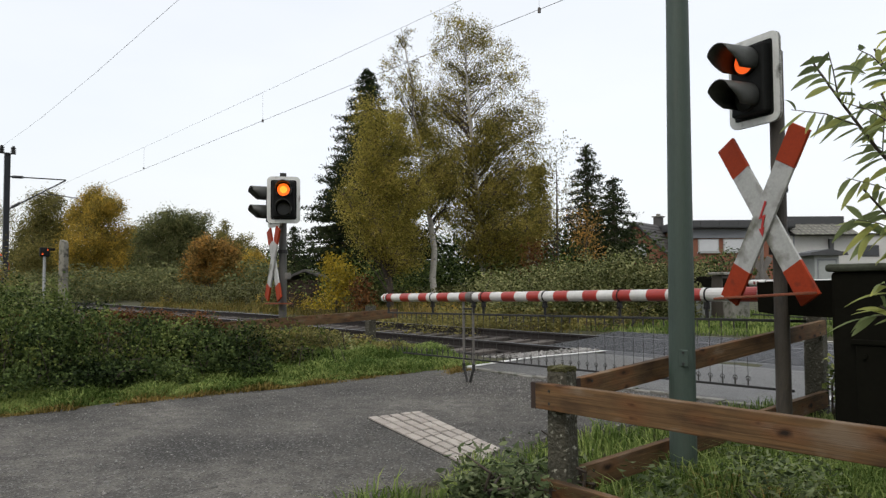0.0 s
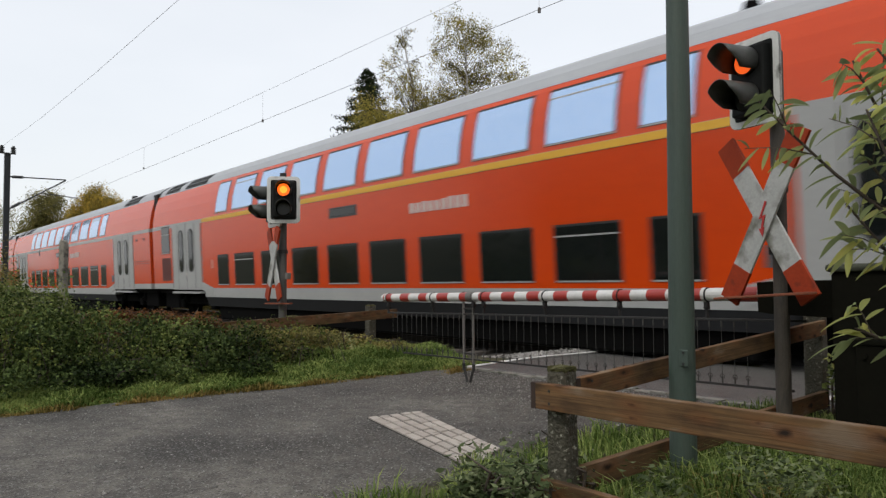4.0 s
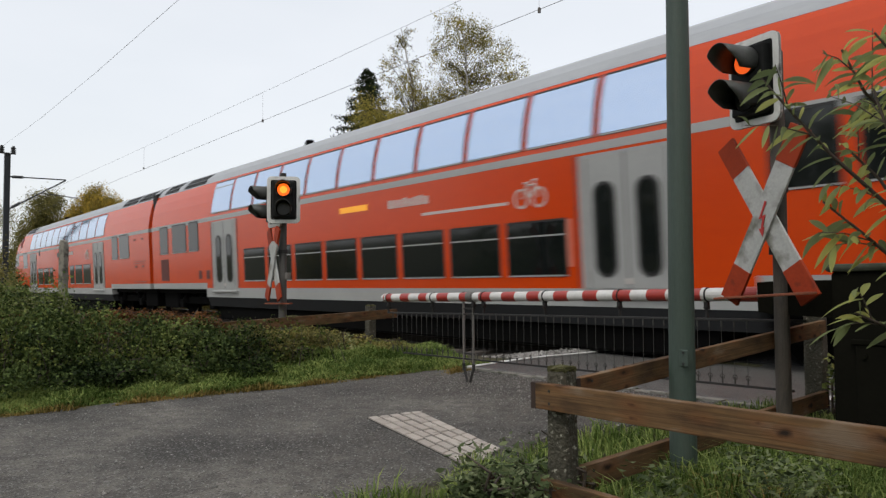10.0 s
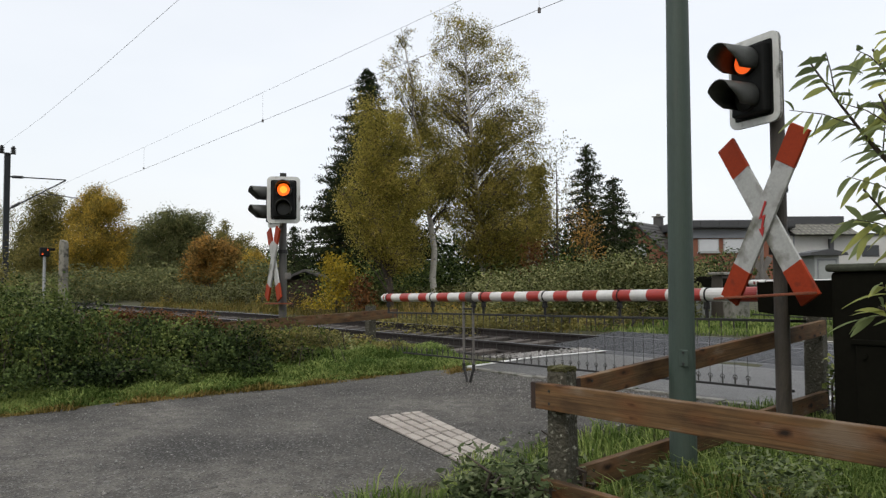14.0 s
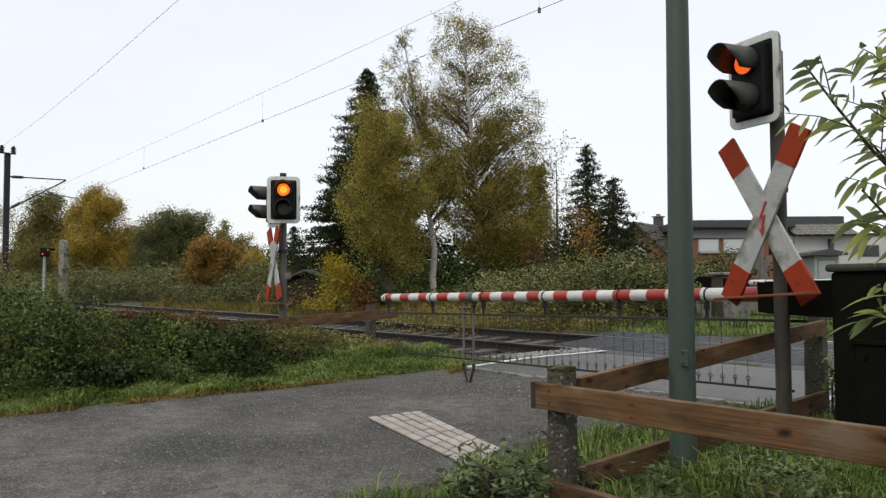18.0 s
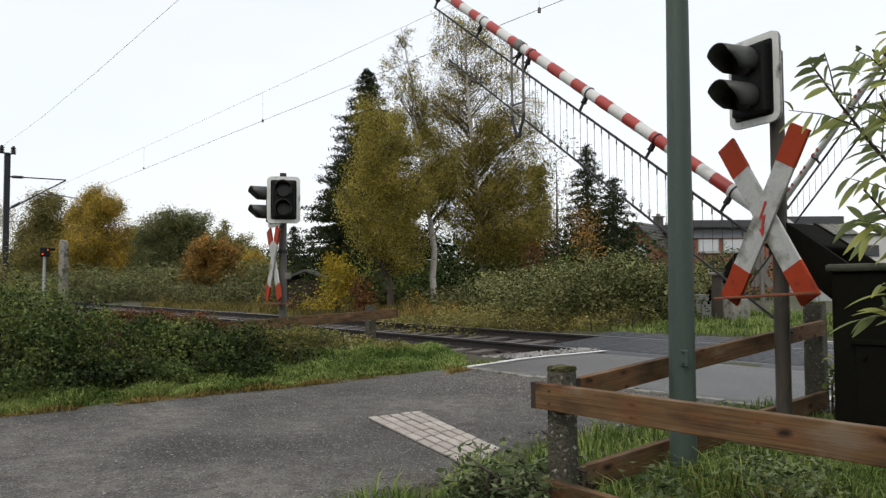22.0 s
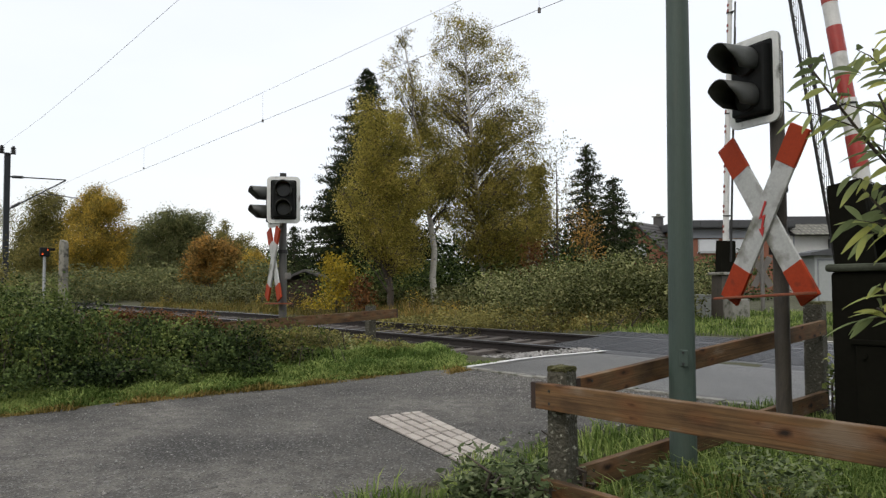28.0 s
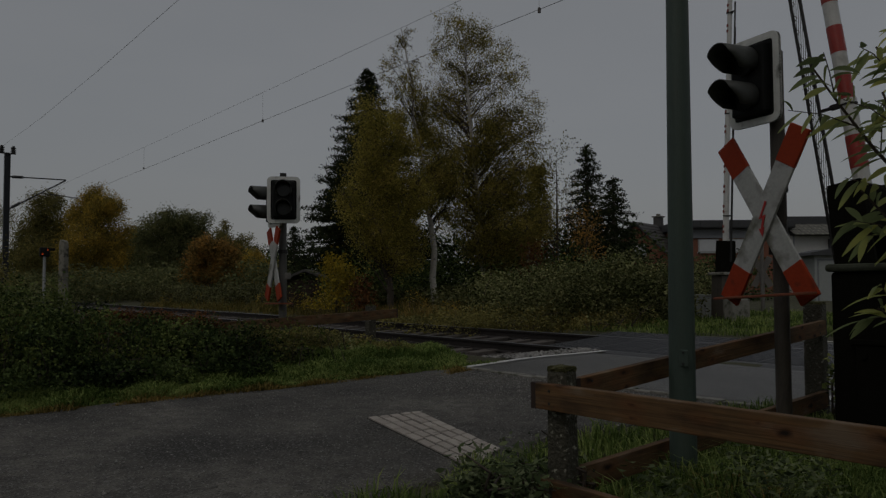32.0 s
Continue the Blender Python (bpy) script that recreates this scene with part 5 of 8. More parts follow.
def build_train():
    loco = locomotive()
    TRAIN.append((loco, 54.68))
    a = coach_old()
    gaps = [45.2 - 26.8 * k for k in range(8)]
    TRAIN.append((a, gaps[0] - 13.4))
    for k in (1, 2, 3, 4):
        o = copy_thing(a, pose(0, 0, 0))
        TRAIN.append((o, gaps[k] - 13.4))
        if k in (3, 4):
            # this coach has a compartment window where the others have a luggage panel
            for child in list(o.children):
                if child.name.startswith(("panel_seam", "small_vent")):
                    bpy.data.objects.remove(child)
            for side in (-1, 1):
                pane(o, "end_window", 13.4 - 1.48, 1.20, 2.09, 2.93, side, M["glass_low"])
                bicycle(o, 13.4 - 6.18, 2.46, side)
    b = coach_low(False)
    TRAIN.append((b, gaps[5] - 13.4))
    TRAIN.append((coach_low(True), gaps[6] - 13.4))
    part("first_class_stripe", slice_of(2.925, 3.035, -8.75, 8.75, 0.009), M["yellow_line"], a, "yellow stripe")


# ======== level-crossing barriers ========
SWING = []           # parts that hang plumb from the boom: (part, reach along the boom, depth below it, direction)


def near_barrier():
    b = thing("level_crossing_barrier", "red and white striped crossing barrier with a hanging wire skirt", "barrier", pose(-1.883, 5.163, 0, 0, 0, -2.35), group="barriers")
    # machine box beside the lane
    bm = boxed(-0.17, 0.70, -0.34, 0.30, -0.08, 1.065, 0.025)
    part("drive_box", bm, M["yoke"], b, "dark mossy green machine box")
    bm = boxed(-0.19, 0.73, -0.37, 0.33, 1.065, 1.115, 0.02)
    part("box_lid", bm, M["mossy_lid"], b, "weathered grey-green lid")
    bm = boxed(-0.02, 0.45, -0.365, -0.335, 0.10, 0.62, 0.012)
    box(bm, -0.04, 0.47, -0.375, -0.335, 0.62, 0.65, 0.005)
    for x, z in ((0.04, 0.16), (0.38, 0.16), (0.04, 0.55), (0.38, 0.55)):
        tube(bm, (x, -0.35, z), (x, -0.38, z), 0.014, seg=8)
    part("service_door", bm, M["yoke"], b)
    boom = part("boom", tubed((-1.18, 0, 0), (-5.97, 0, 0), 0.0485, 0.0500, seg=20), M["beam_white"], b, "red and white striped tapered tube")
    boom.location = (0, 0, 0.929)
    # red bands, given by their reach from the pivot
    reach = [(5.93, 5.75), (5.55, 5.36), (5.15, 4.99), (4.78, 4.57), (4.36, 4.22), (4.02, 3.83), (3.65, 3.45), (3.27, 3.10), (2.90, 2.72), (2.53, 2.36), (2.18, 1.99), (1.82, 1.63), (1.48, 1.29)]
    for a, c in reach:
        ra = 0.0500 - (5.97 - a) / 4.79 * 0.0015 + 0.0015
        rc = 0.0500 - (5.97 - c) / 4.79 * 0.0015 + 0.0015
        part("red_band", tubed((-a, 0, 0), (-c, 0, 0), ra, rc, seg=20, caps=False), M["beam_red"], boom)
    part("tip_cap", tubed((-5.97, 0, 0), (-6.0, 0, 0), 0.052, 0.042, seg=20), M["beam_white"], boom)
    # clamps with hangers
    for r in (5.88, 4.92, 4.16, 3.99, 3.06, 2.14, 1.28):
        if r in (5.88, 4.92, 3.06, 1.28):
            part("collar", tubed((-r - 0.022, 0, 0), (-r + 0.010, 0, 0), 0.056, 0.056, seg=18), M["beam_white"], boom)
        bm = tubed((-r + 0.009, 0, 0), (-r + 0.019, 0, 0), 0.0575, 0.0575, seg=18)
        box(bm, -r - 0.018, -r + 0.018, -0.018, 0.018, -0.115, -0.050, 0.005)
        box(bm, -r - 0.010, -r + 0.010, -0.010, 0.010, -0.18, -0.11, 0.003)
        tube(bm, (-r, -0.03, -0.10), (-r, 0.03, -0.10), 0.012, seg=8)
        part("clamp", bm, M["clamp_black"], boom)
    part("joint_sleeve", tubed((-4.24, 0, 0), (-4.13, 0, 0), 0.057, 0.057, seg=18), M["steel"], boom)
    part("skirt_rail", boxed(-5.9, -0.5, -0.010, 0.010, -0.20, -0.18, 0.004), M["dark_iron"], boom)
    # yoke and balance weight
    bm = bmesh.new()
    for y in (-0.22, 0.22):
        o = plate([(-0.72, -0.12), (-0.72, 0.085), (-0.62, 0.09), (0.75, 0.09), (0.95, 0.03), (0.75, -0.20), (-0.62, -0.135)], 0.03)
        bmesh.ops.translate(o, verts=o.verts[:], vec=(0, y, 0))
        me = bpy.data.meshes.new("t")
        o.to_mesh(me)
        o.free()
        bm.from_mesh(me)
        bpy.data.meshes.remove(me)
    box(bm, -0.705, -0.40, -0.2, 0.2, -0.115, 0.085, 0.02)
    part("yoke", bm, M["yoke"], boom, "dark green steel yoke")
    part("balance_weight", boxed(0.35, 0.98, -0.2, 0.2, -0.28, 0.2, 0.03), M["dark_iron"], boom)
    part("boom_socket", tubed((-1.25, 0, 0), (-0.68, 0, 0), 0.052, 0.054, seg=16), M["beam_white"], boom)
    part("red_band", tubed((-1.05, 0, 0), (-0.83, 0, 0), 0.0555, 0.0565, seg=20, caps=False), M["beam_red"], boom)
    # hanging skirt
    r = 0.95
    k = 0
    while r < 5.88:
        bm = tubed((0, 0, 0), (0, 0, -0.48), 0.002, seg=5)
        for z in (-0.03, -0.45):
            tube(bm, (0, 0, z - 0.03), (0, 0, z + 0.02), 0.006, seg=6)
        for i in range(8):
            a0, a1 = radians(45 * i), radians(45 * i + 45)
            tube(bm, (0.018 * math.cos(a0), 0, -0.43 + 0.018 * math.sin(a0)), (0.018 * math.cos(a1), 0, -0.43 + 0.018 * math.sin(a1)), 0.003, seg=4)
        w = part("skirt_wire", bm, M["wire_grey"], boom)
        SWING.append((w, -r, -0.19))
        r += 0.105
        k += 1
    lo = part("lower_skirt_rail", boxed(-5.55, -0.6, -0.008, 0.008, -0.500, -0.482, 0.003), M["dark_iron"], boom)
    SWING.append((lo, 0.0, -0.19))
    bm = bmesh.new()
    tube(bm, (-0.085, 0.0, 0.06), (-0.085, 0.0, -0.79), 0.013, seg=8)
    tube(bm, (0.085, 0.0, 0.0), (0.085, 0.0, -0.79), 0.013, seg=8)
    sup = part("pendulum_support", bm, M["steel"], boom, "hinged metal support leg")
    bm = bmesh.new()
    tube(bm, (-0.085, 0.0, -0.77), (-0.015, 0, -0.955), 0.015, seg=8)
    tube(bm, (0.085, 0.0, -0.77), (0.015, 0, -0.955), 0.015, seg=8)
    tube(bm, (-0.035, 0.0, -0.955), (0.035, 0, -0.955), 0.017, seg=8)
    for x in (-0.085, 0.085):
        tube(bm, (x, 0, -0.73), (x, 0, -0.81), 0.018, seg=8)
    part("foot", bm, M["dark_iron"], sup, "dark forked foot")
    bm = bmesh.new()
    for z in (-0.13, -0.62):
        tube(bm, (-0.10, 0.0, z), (0.10, 0.0, z), 0.010, seg=6)
    part("tie", bm, M["dark_iron"], sup)
    SWING.append((sup, -4.25, 0.0))
    return b, boom


def far_barrier():
    b = thing("level_crossing_barrier", "white crossing barrier with red-brown dots beyond the tracks", "barrier", pose(-9.093, 15.795, 0, 0, 0, -27), group="barriers")
    bm = boxed(-0.24, 0.24, -0.24, 0.24, -0.1, 1.16, 0.02)
    for v in bm.verts:
        if v.co.z > 0.6:
            v.co.x *= 0.88
            v.co.y *= 0.9
    part("drive_box", bm, M["sign_post"], b, "dark mossy machine housing")
    part("box_lid", boxed(-0.27, 0.27, -0.28, 0.28, 1.16, 1.23, 0.02), M["concrete"], b, "weathered lid")
    part("base_plinth", boxed(0.24, 0.60, -0.22, 0.22, -0.1, 0.62, 0.02), M["concrete"], b)
    boom = part("boom", tubed((0.9, 0, 0), (6.6, 0, 0), 0.070, 0.052, seg=16), M["beam_white"], b, "white tapered tube")
    boom.location = (0, 0, 0.98)
    for k in range(12):
        for dx in (-0.063, 0.063):
            x = 1.25 + k * 0.46 + dx
            r = 0.070 - (x - 0.9) / 5.7 * 0.018
            part("red_dot", tubed((x, -r + 0.006, 0), (x, -r - 0.004, 0), 0.036, seg=10), M["dot_red"], boom)
    for r in (1.55, 2.7, 3.9, 5.1, 6.2):
        bm = tubed((r - 0.012, 0, 0), (r + 0.012, 0, 0), 0.074, seg=14)
        box(bm, r - 0.015, r + 0.015, -0.015, 0.015, -0.2, -0.06)
        part("clamp", bm, M["clamp_black"], boom)
    part("skirt_rail", boxed(0.5, 6.4, -0.012, 0.012, -0.22, -0.19), M["dark_iron"], boom)
    bm = plate([(-0.98, -0.10), (-0.98, 0.14), (0.98, 0.09), (0.98, -0.09), (0.2, -0.14)], 0.40)
    bmesh.ops.bevel(bm, geom=bm.edges[:], offset=0.012, segments=1, affect="EDGES")
    part("yoke", bm, M["yoke"], boom, "dark mossy steel yoke")
    part("balance_weight", boxed(-1.02, -0.55, -0.22, 0.22, -0.16, 0.16, 0.02), M["yoke"], boom)
    sw = []
    for k in range(24):
        w = part("skirt_wire", tubed((0, 0, 0), (0, 0, -0.48), 0.004, seg=4), M["dark_iron"], boom)
        sw.append((w, 1.1 + k * 0.22, -0.19))
    lo = part("lower_skirt_rail", boxed(1.0, 6.3, -0.012, 0.012, -0.505, -0.48), M["dark_iron"], boom)
    sw.append((lo, 0.0, -0.19))
    return b, boom, sw


# ======== signals and masts ========
LENSES = []


def light_unit(parent, at, lit, core):
    """Two-lamp road signal: rimmed board, hooded lamps that look along -y."""
    h = new("signal_head")
    h.parent = parent
    h.matrix_local = at
    n = 5
    bk = part("backboard", plate(round_rect(0.50, 0.72, 0.07, n), 0.02), M["black"], parent, "black board with a white rim")
    bk.matrix_local = at
    part("white_rim", ring_plate(round_rect(0.50, 0.72, 0.07, n), round_rect(0.39, 0.61, 0.03, n), 0.03), M["white_rim"], bk)
    part("housing", boxed(-0.165, 0.165, -0.09, 0.12, -0.28, 0.28, 0.02), M["black"], bk)
    bpy.data.objects.remove(h)
    for z, on in ((0.145, True), (-0.145, False)):
        bm = bmesh.new()
        rows = []
        seg = 22
        for y, r in ((-0.09, 0.118), (-0.25, 0.116), (-0.40, 0.112)):
            ring = []
            for k in range(seg + 1):
                a = radians(-40 + 260 * k / seg)
                cut = 0.0 if y > -0.3 else 0.14 * max(0, -math.sin(a) + 0.35)
                ring.append(bm.verts.new((r * math.cos(a), y + cut, z + r * math.sin(a))))
            rows.append(ring)
        for a, b in zip(rows, rows[1:]):
            for k in range(seg):
                bm.faces.new((a[k], a[k + 1], b[k + 1], b[k]))
        hood = part("hood", bm, M["hood"], bk, "grey-green visor hood", smooth=True)
        sol = hood.modifiers.new("thickness", "SOLIDIFY")
        sol.thickness, sol.offset, sol.material_offset = 0.006, 1, 0
        lin = part("hood_lining", hood_lining(z), M["hood_in"], bk, smooth=True)
        if on and lit:
            lens = bmesh.new()
            tube(lens, (0, -0.004, 0), (0, 0.0, 0), 0.094, seg=24)
            o = part("lens", lens, M[lit], bk, "lit round lens")
            if core:
                part("lens_glow", tubed((0, -0.0075, 0), (0, -0.0045, 0), 0.055, seg=20), M[core], o)
            part("lens_back", tubed((0, 0.001, 0), (0, 0.012, 0), 0.104, seg=24), M["lamp_off"], o)
            o.location = (0, -0.112, z)
            LENSES.append((o, (0, -0.112, z)))
        else:
            o = part("lens", tubed((0, -0.115, z), (0, -0.10, z), 0.098, seg=24), M["lamp_off"], bk, "dark round lens")
    return bk


def hood_lining(z):
    bm = bmesh.new()
    tube(bm, (0, -0.092, z), (0, -0.10, z), 0.112, seg=22)
    return bm


def saltire(parent, at, half=0.68, lean=30, width=0.165, arrow=True):
    """White cross with red ends, a red flash in the middle and a bar at its foot."""
    s = part("cross_arm", boxed(-width / 2, width / 2, -0.012, 0.012, -half, half, 0.006), M["sign_white"], parent, "white board with red ends")
    s.matrix_local = at @ pose(0, 0, 0, 0, lean)
    t = part("cross_arm", boxed(-width / 2, width / 2, -0.012, 0.012, -half, half, 0.006), M["sign_white"], parent, "white board with red ends")
    t.matrix_local = at @ pose(0, 0.027, 0, 0, -lean)
    for arm in (s, t):
        for sg in (-1, 1):
            part("red_end", boxed(-width / 2 - 0.001, width / 2 + 0.001, -0.0145, 0.0145, sg * half * 0.60, sg * (half + 0.001), 0.004), M["sign_red"], arm)
    if arrow:
        z = plate([(0.035, 0.13), (-0.03, -0.01), (0.005, -0.005), (-0.012, -0.09), (-0.035, -0.085), (0.0, -0.15), (0.02, -0.075), (0.004, -0.083),
                   (0.035, 0.02), (-0.003, 0.012), (0.05, 0.12)], 0.006)
        f = part("flash_arrow", z, M["bolt_red"], parent, "red lightning flash")
        f.matrix_local = at @ pose(0.0, -0.018, 0.0)
    return s


def near_signal():
    s = thing("crossing_signal", "railway crossing signal with saltire cross on a brown-grey post", "signal", pose(-2.445, 4.96, 0.146, 0.15, 0.25), group="crossing signals")
    s.scale = (0.855, 0.855, 0.855)
    part("post", tubed((0, 0, -0.40), (0, 0, 2.86), 0.060, 0.055, seg=18), M["sign_post"], s, "brown-grey round steel post")
    face = pose(0, 0, 0, 0, 0, -14)
    light_unit(s, pose(-0.118, -0.12, 2.625, 0, 0, -14), "lamp_red", None)
    part("bracket", boxed(-0.12, 0.04, -0.10, 0.02, 2.40, 2.44), M["dark_iron"], s)
    saltire(s, pose(-0.055, -0.15, 1.515, 0, 0, -14) @ pose(0, 0, 0, 0, -1.2), half=0.755, lean=30, width=0.185)
    bm = bmesh.new()
    beam_box(bm, (-0.506, -0.09, 0.865), (0.386, -0.31, 0.925), 0.09, 0.02, 0.004)
    part("guard_bar", bm, M["rust_bar"], s, "rusty orange bar")
    for z in (1.75, 1.25):
        bm = tubed((0, 0, z - 0.03), (0, 0, z + 0.03), 0.07, seg=16)
        box(bm, -0.05, 0.03, -0.09, -0.02, z - 0.03, z + 0.03)
        part("clamp", bm, M["dark_iron"], s)
    return s


def left_signal():
    s = thing("crossing_signal", "crossing signal with two lamp units beside the bramble bank", "signal", pose(-10.29, 5.34, -0.11), group="crossing signals")
    part("post", tubed((-0.16, -0.06, -0.1), (-0.16, -0.06, 2.72), 0.062, 0.058, seg=16), M["old_steel"], s, "grey galvanised post")
    a = math.degrees(math.atan2(-5.26, 10.36)) + 90
    light_unit(s, pose(0.02, -0.14, 2.42, 0, 0, a - 2), "lamp_on", "lamp_core")
    light_unit(s, pose(-0.27, -0.14, 2.38, 0, 0, a - 66), None, None)
    saltire(s, pose(-0.24, -0.13, 1.44, 0, 0, a - 70) @ pose(0, -0.06, 0), half=0.60, lean=25, width=0.17, arrow=False)
    bm = bmesh.new()
    beam_box(bm, (-0.33, -0.25, 0.83), (0.10, -0.05, 0.83), 0.08, 0.02)
    part("guard_bar", bm, M["rust_bar"], s)
    part("cap", tubed((-0.16, -0.06, 2.72), (-0.16, -0.06, 2.86), 0.05, seg=12), M["dark_iron"], s)
    part("clamp", tubed((-0.16, -0.06, 1.6), (-0.16, -0.06, 1.66), 0.08, seg=12), M["dark_iron"], s)
    part("cable_box", boxed(0.03, 0.10, -0.12, -0.05, 1.2, 1.3, 0.01), M["steel"], s)


def poles():
    p = thing("tall_pole", "tall grey-green steel pole standing in the verge", "pole", pose(-2.344, 3.60, 0, -0.34, 0.27))
    part("shaft", tubed((0, 0, -0.16), (0, 0, 6.1), 0.0745, 0.0447, seg=28), M["pole"], p, "grey-green painted tapering tube", smooth=False)
    part("inspection_cover", boxed(0.025, 0.08, -0.068, -0.058, 0.55, 0.64, 0.004), M["pole"], p)
    for z in (0.565, 0.625):
        part("screw", tubed((0.052, -0.066, z), (0.052, -0.074, z), 0.007, seg=8), M["dark_iron"], p)


def catenary():
    """Overhead line with its mast at the left."""
    m = thing("catenary_mast", "dark steel overhead-line mast with a hinged bracket", "mast", pose(-46.2, 6.75, 0))
    bm = bmesh.new()
    q = [(-0.14, -0.14), (0.14, -0.14), (0.14, -0.115), (0.012, -0.115), (0.012, 0.115), (0.14, 0.115), (0.14, 0.14), (-0.14, 0.14), (-0.14, 0.115), (-0.012, 0.115),
         (-0.012, -0.115), (-0.14, -0.115)]
    lo, hi = [[bm.verts.new((x, y, z)) for x, y in q] for z in (-0.6, 8.35)]
    for i in range(12):
        bm.faces.new((lo[i], lo[(i + 1) % 12], hi[(i + 1) % 12], hi[i]))
    bm.faces.new(hi)
    part("column", bm, M["mast"], m)
    part("footing", boxed(-0.35, 0.35, -0.35, 0.35, -0.7, 0.2, 0.03), M["concrete"], m)
    bm = bmesh.new()
    for x in (-0.28, 0.28):
        tube(bm, (0, x, 8.35), (0, x, 8.75), 0.10, 0.07, seg=10)
        for k in range(3):
            tube(bm, (0, x, 8.42 + 0.1 * k), (0, x, 8.46 + 0.1 * k), 0.14, seg=10)
    box(bm, -0.08, 0.08, -0.4, 0.4, 8.3, 8.36)
    part("insulator", bm, M["dark_iron"], m)
    bm = bmesh.new()
    tube(bm, (0, 0.1, 7.05), (0.9, 2.75, 6.98), 0.035, seg=8)
    tube(bm, (0, 0.1, 5.25), (0.9, 2.75, 6.95), 0.04, seg=8)
    tube(bm, (0, 0.25, 7.05), (0.2, 0.75, 7.04), 0.08, seg=8)
    tube(bm, (0, 0.25, 5.35), (0.18, 0.65, 5.62), 0.08, seg=8)
    tube(bm, (0.5, 1.6, 6.2), (0.9, 3.4, 5.98), 0.025, seg=6)
    part("bracket_arm", bm, M["mast"], m)
    line = thing("overhead_line", "thin overhead contact wire, carrier wire and droppers", "overhead line")
    def wire(name, pts, r):
        bm = bmesh.new()
        for a, b in zip(pts, pts[1:]):
            tube(bm, a, b, r, seg=6, caps=False)
        return part(name, bm, M["wire"], line)
    wire("contact_wire", [(-300, TY, 5.9), (-45, TY, 5.9), (-20, TY, 5.98), (30, TY, 6.03)], 0.006)
    car = [(x, TY, 6.84 + (abs(x + 15) / 30) ** 2 * 0.10) for x in range(-45, 26, 5)]
    wire("carrier_wire", [(-300, TY, 7.0)] + car, 0.004)
    for x in (-32.0, -20.55, -9.1, 2.3):
        wire("dropper", [(x, TY, 5.94), (x, TY, 6.84)], 0.0025)
        part("dropper_clamp", tubed((x, TY, 5.93), (x, TY, 6.02), 0.03, seg=6), M["wire"], line)
    f = thing("feeder_line", "thin feeder wire running from the mast top", "overhead line")
    def fw(pts):
        bm = bmesh.new()
        for a, b in zip(pts, pts[1:]):
            tube(bm, a, b, 0.005, seg=6, caps=False)
        part("feeder_wire", bm, M["wire"], f)
    fw([(-46.2, 6.6, 8.8), (-36, 6.45, 8.35), (-26, 6.3, 8.1), (-16, 6.2, 8.05), (0, 6.0, 8.3)])
    fw([(-46.2, 6.6, 8.8), (-120, 6.6, 8.6), (-200, 6.6, 8.6)])


def dwarf_signal():
    s = thing("dwarf_signal", "small railway signal with red lamps on a thin white post", "signal", pose(*at_depth(78, 500, 40).xy, 0))
    part("post", tubed((0, 0, -0.3), (0, 0, 2.75), 0.075, seg=10), M["train_grey"], s)
    part("head", boxed(-0.14, 0.14, -0.24, 0.24, 2.62, 3.12, 0.06), M["black"], s)
    for y, z, k in ((0.13, 2.98, "lamp_red"), (-0.12, 2.75, "lamp_red"), (-0.12, 2.98, "lamp_off")):
        part("lamp", tubed((0.14, y, z), (0.16, y, z), 0.038, seg=10), M[k], s)
    part("side_lamp", boxed(-0.1, 0.16, 0.26, 0.50, 2.95, 3.10, 0.03), M["black"], s)


def wire_shed():
    p = thing("concrete_marker_post", "tall lichen-spotted concrete post with a rounded top", "post", pose(-11.3, 2.36, 0))
    bm = plate([(-0.052, -0.2), (0.052, -0.2), (0.046, 1.58), (0.03, 1.64), (-0.03, 1.66), (-0.048, 1.60)], 0.10)
    bmesh.ops.bevel(bm, geom=bm.edges[:], offset=0.012, segments=1, affect="EDGES")
    part("shaft", bm, M["old_post"], p)
    p.rotation_euler = (0, 0, 0.6)


# ======== fences ========
def fence_post(f, x, y, z0, z1, w=0.155, turn=0.0):
    bm = boxed(-w / 2, w / 2, -w / 2, w / 2, z0, z1, 0.022)
    for v in bm.verts:
        if v.co.z > z1 - 0.05:
            v.co.x *= 0.93
            v.co.y *= 0.93
    o = part("post", bm, M["post"], f, "dark lichen-spotted concrete post")
    o.matrix_local = pose(x, y, 0, 0, 0, turn)
    m = boxed(-w / 2 * 0.86, w / 2 * 0.86, -w / 2 * 0.86, w / 2 * 0.86, z1 - 0.016, z1 + 0.010, 0.010)
    bmesh.ops.subdivide_edges(m, edges=m.edges[:], cuts=3, use_grid_fill=True)
    rng = random.Random(int(x * 100))
    for v in m.verts:
        v.co += Vector((rng.uniform(-1, 1), rng.uniform(-1, 1), rng.uniform(-1, 1.4))) * 0.005
    part("moss_cushion", m, M["moss"], o, "yellow-green moss on the top")
    return o


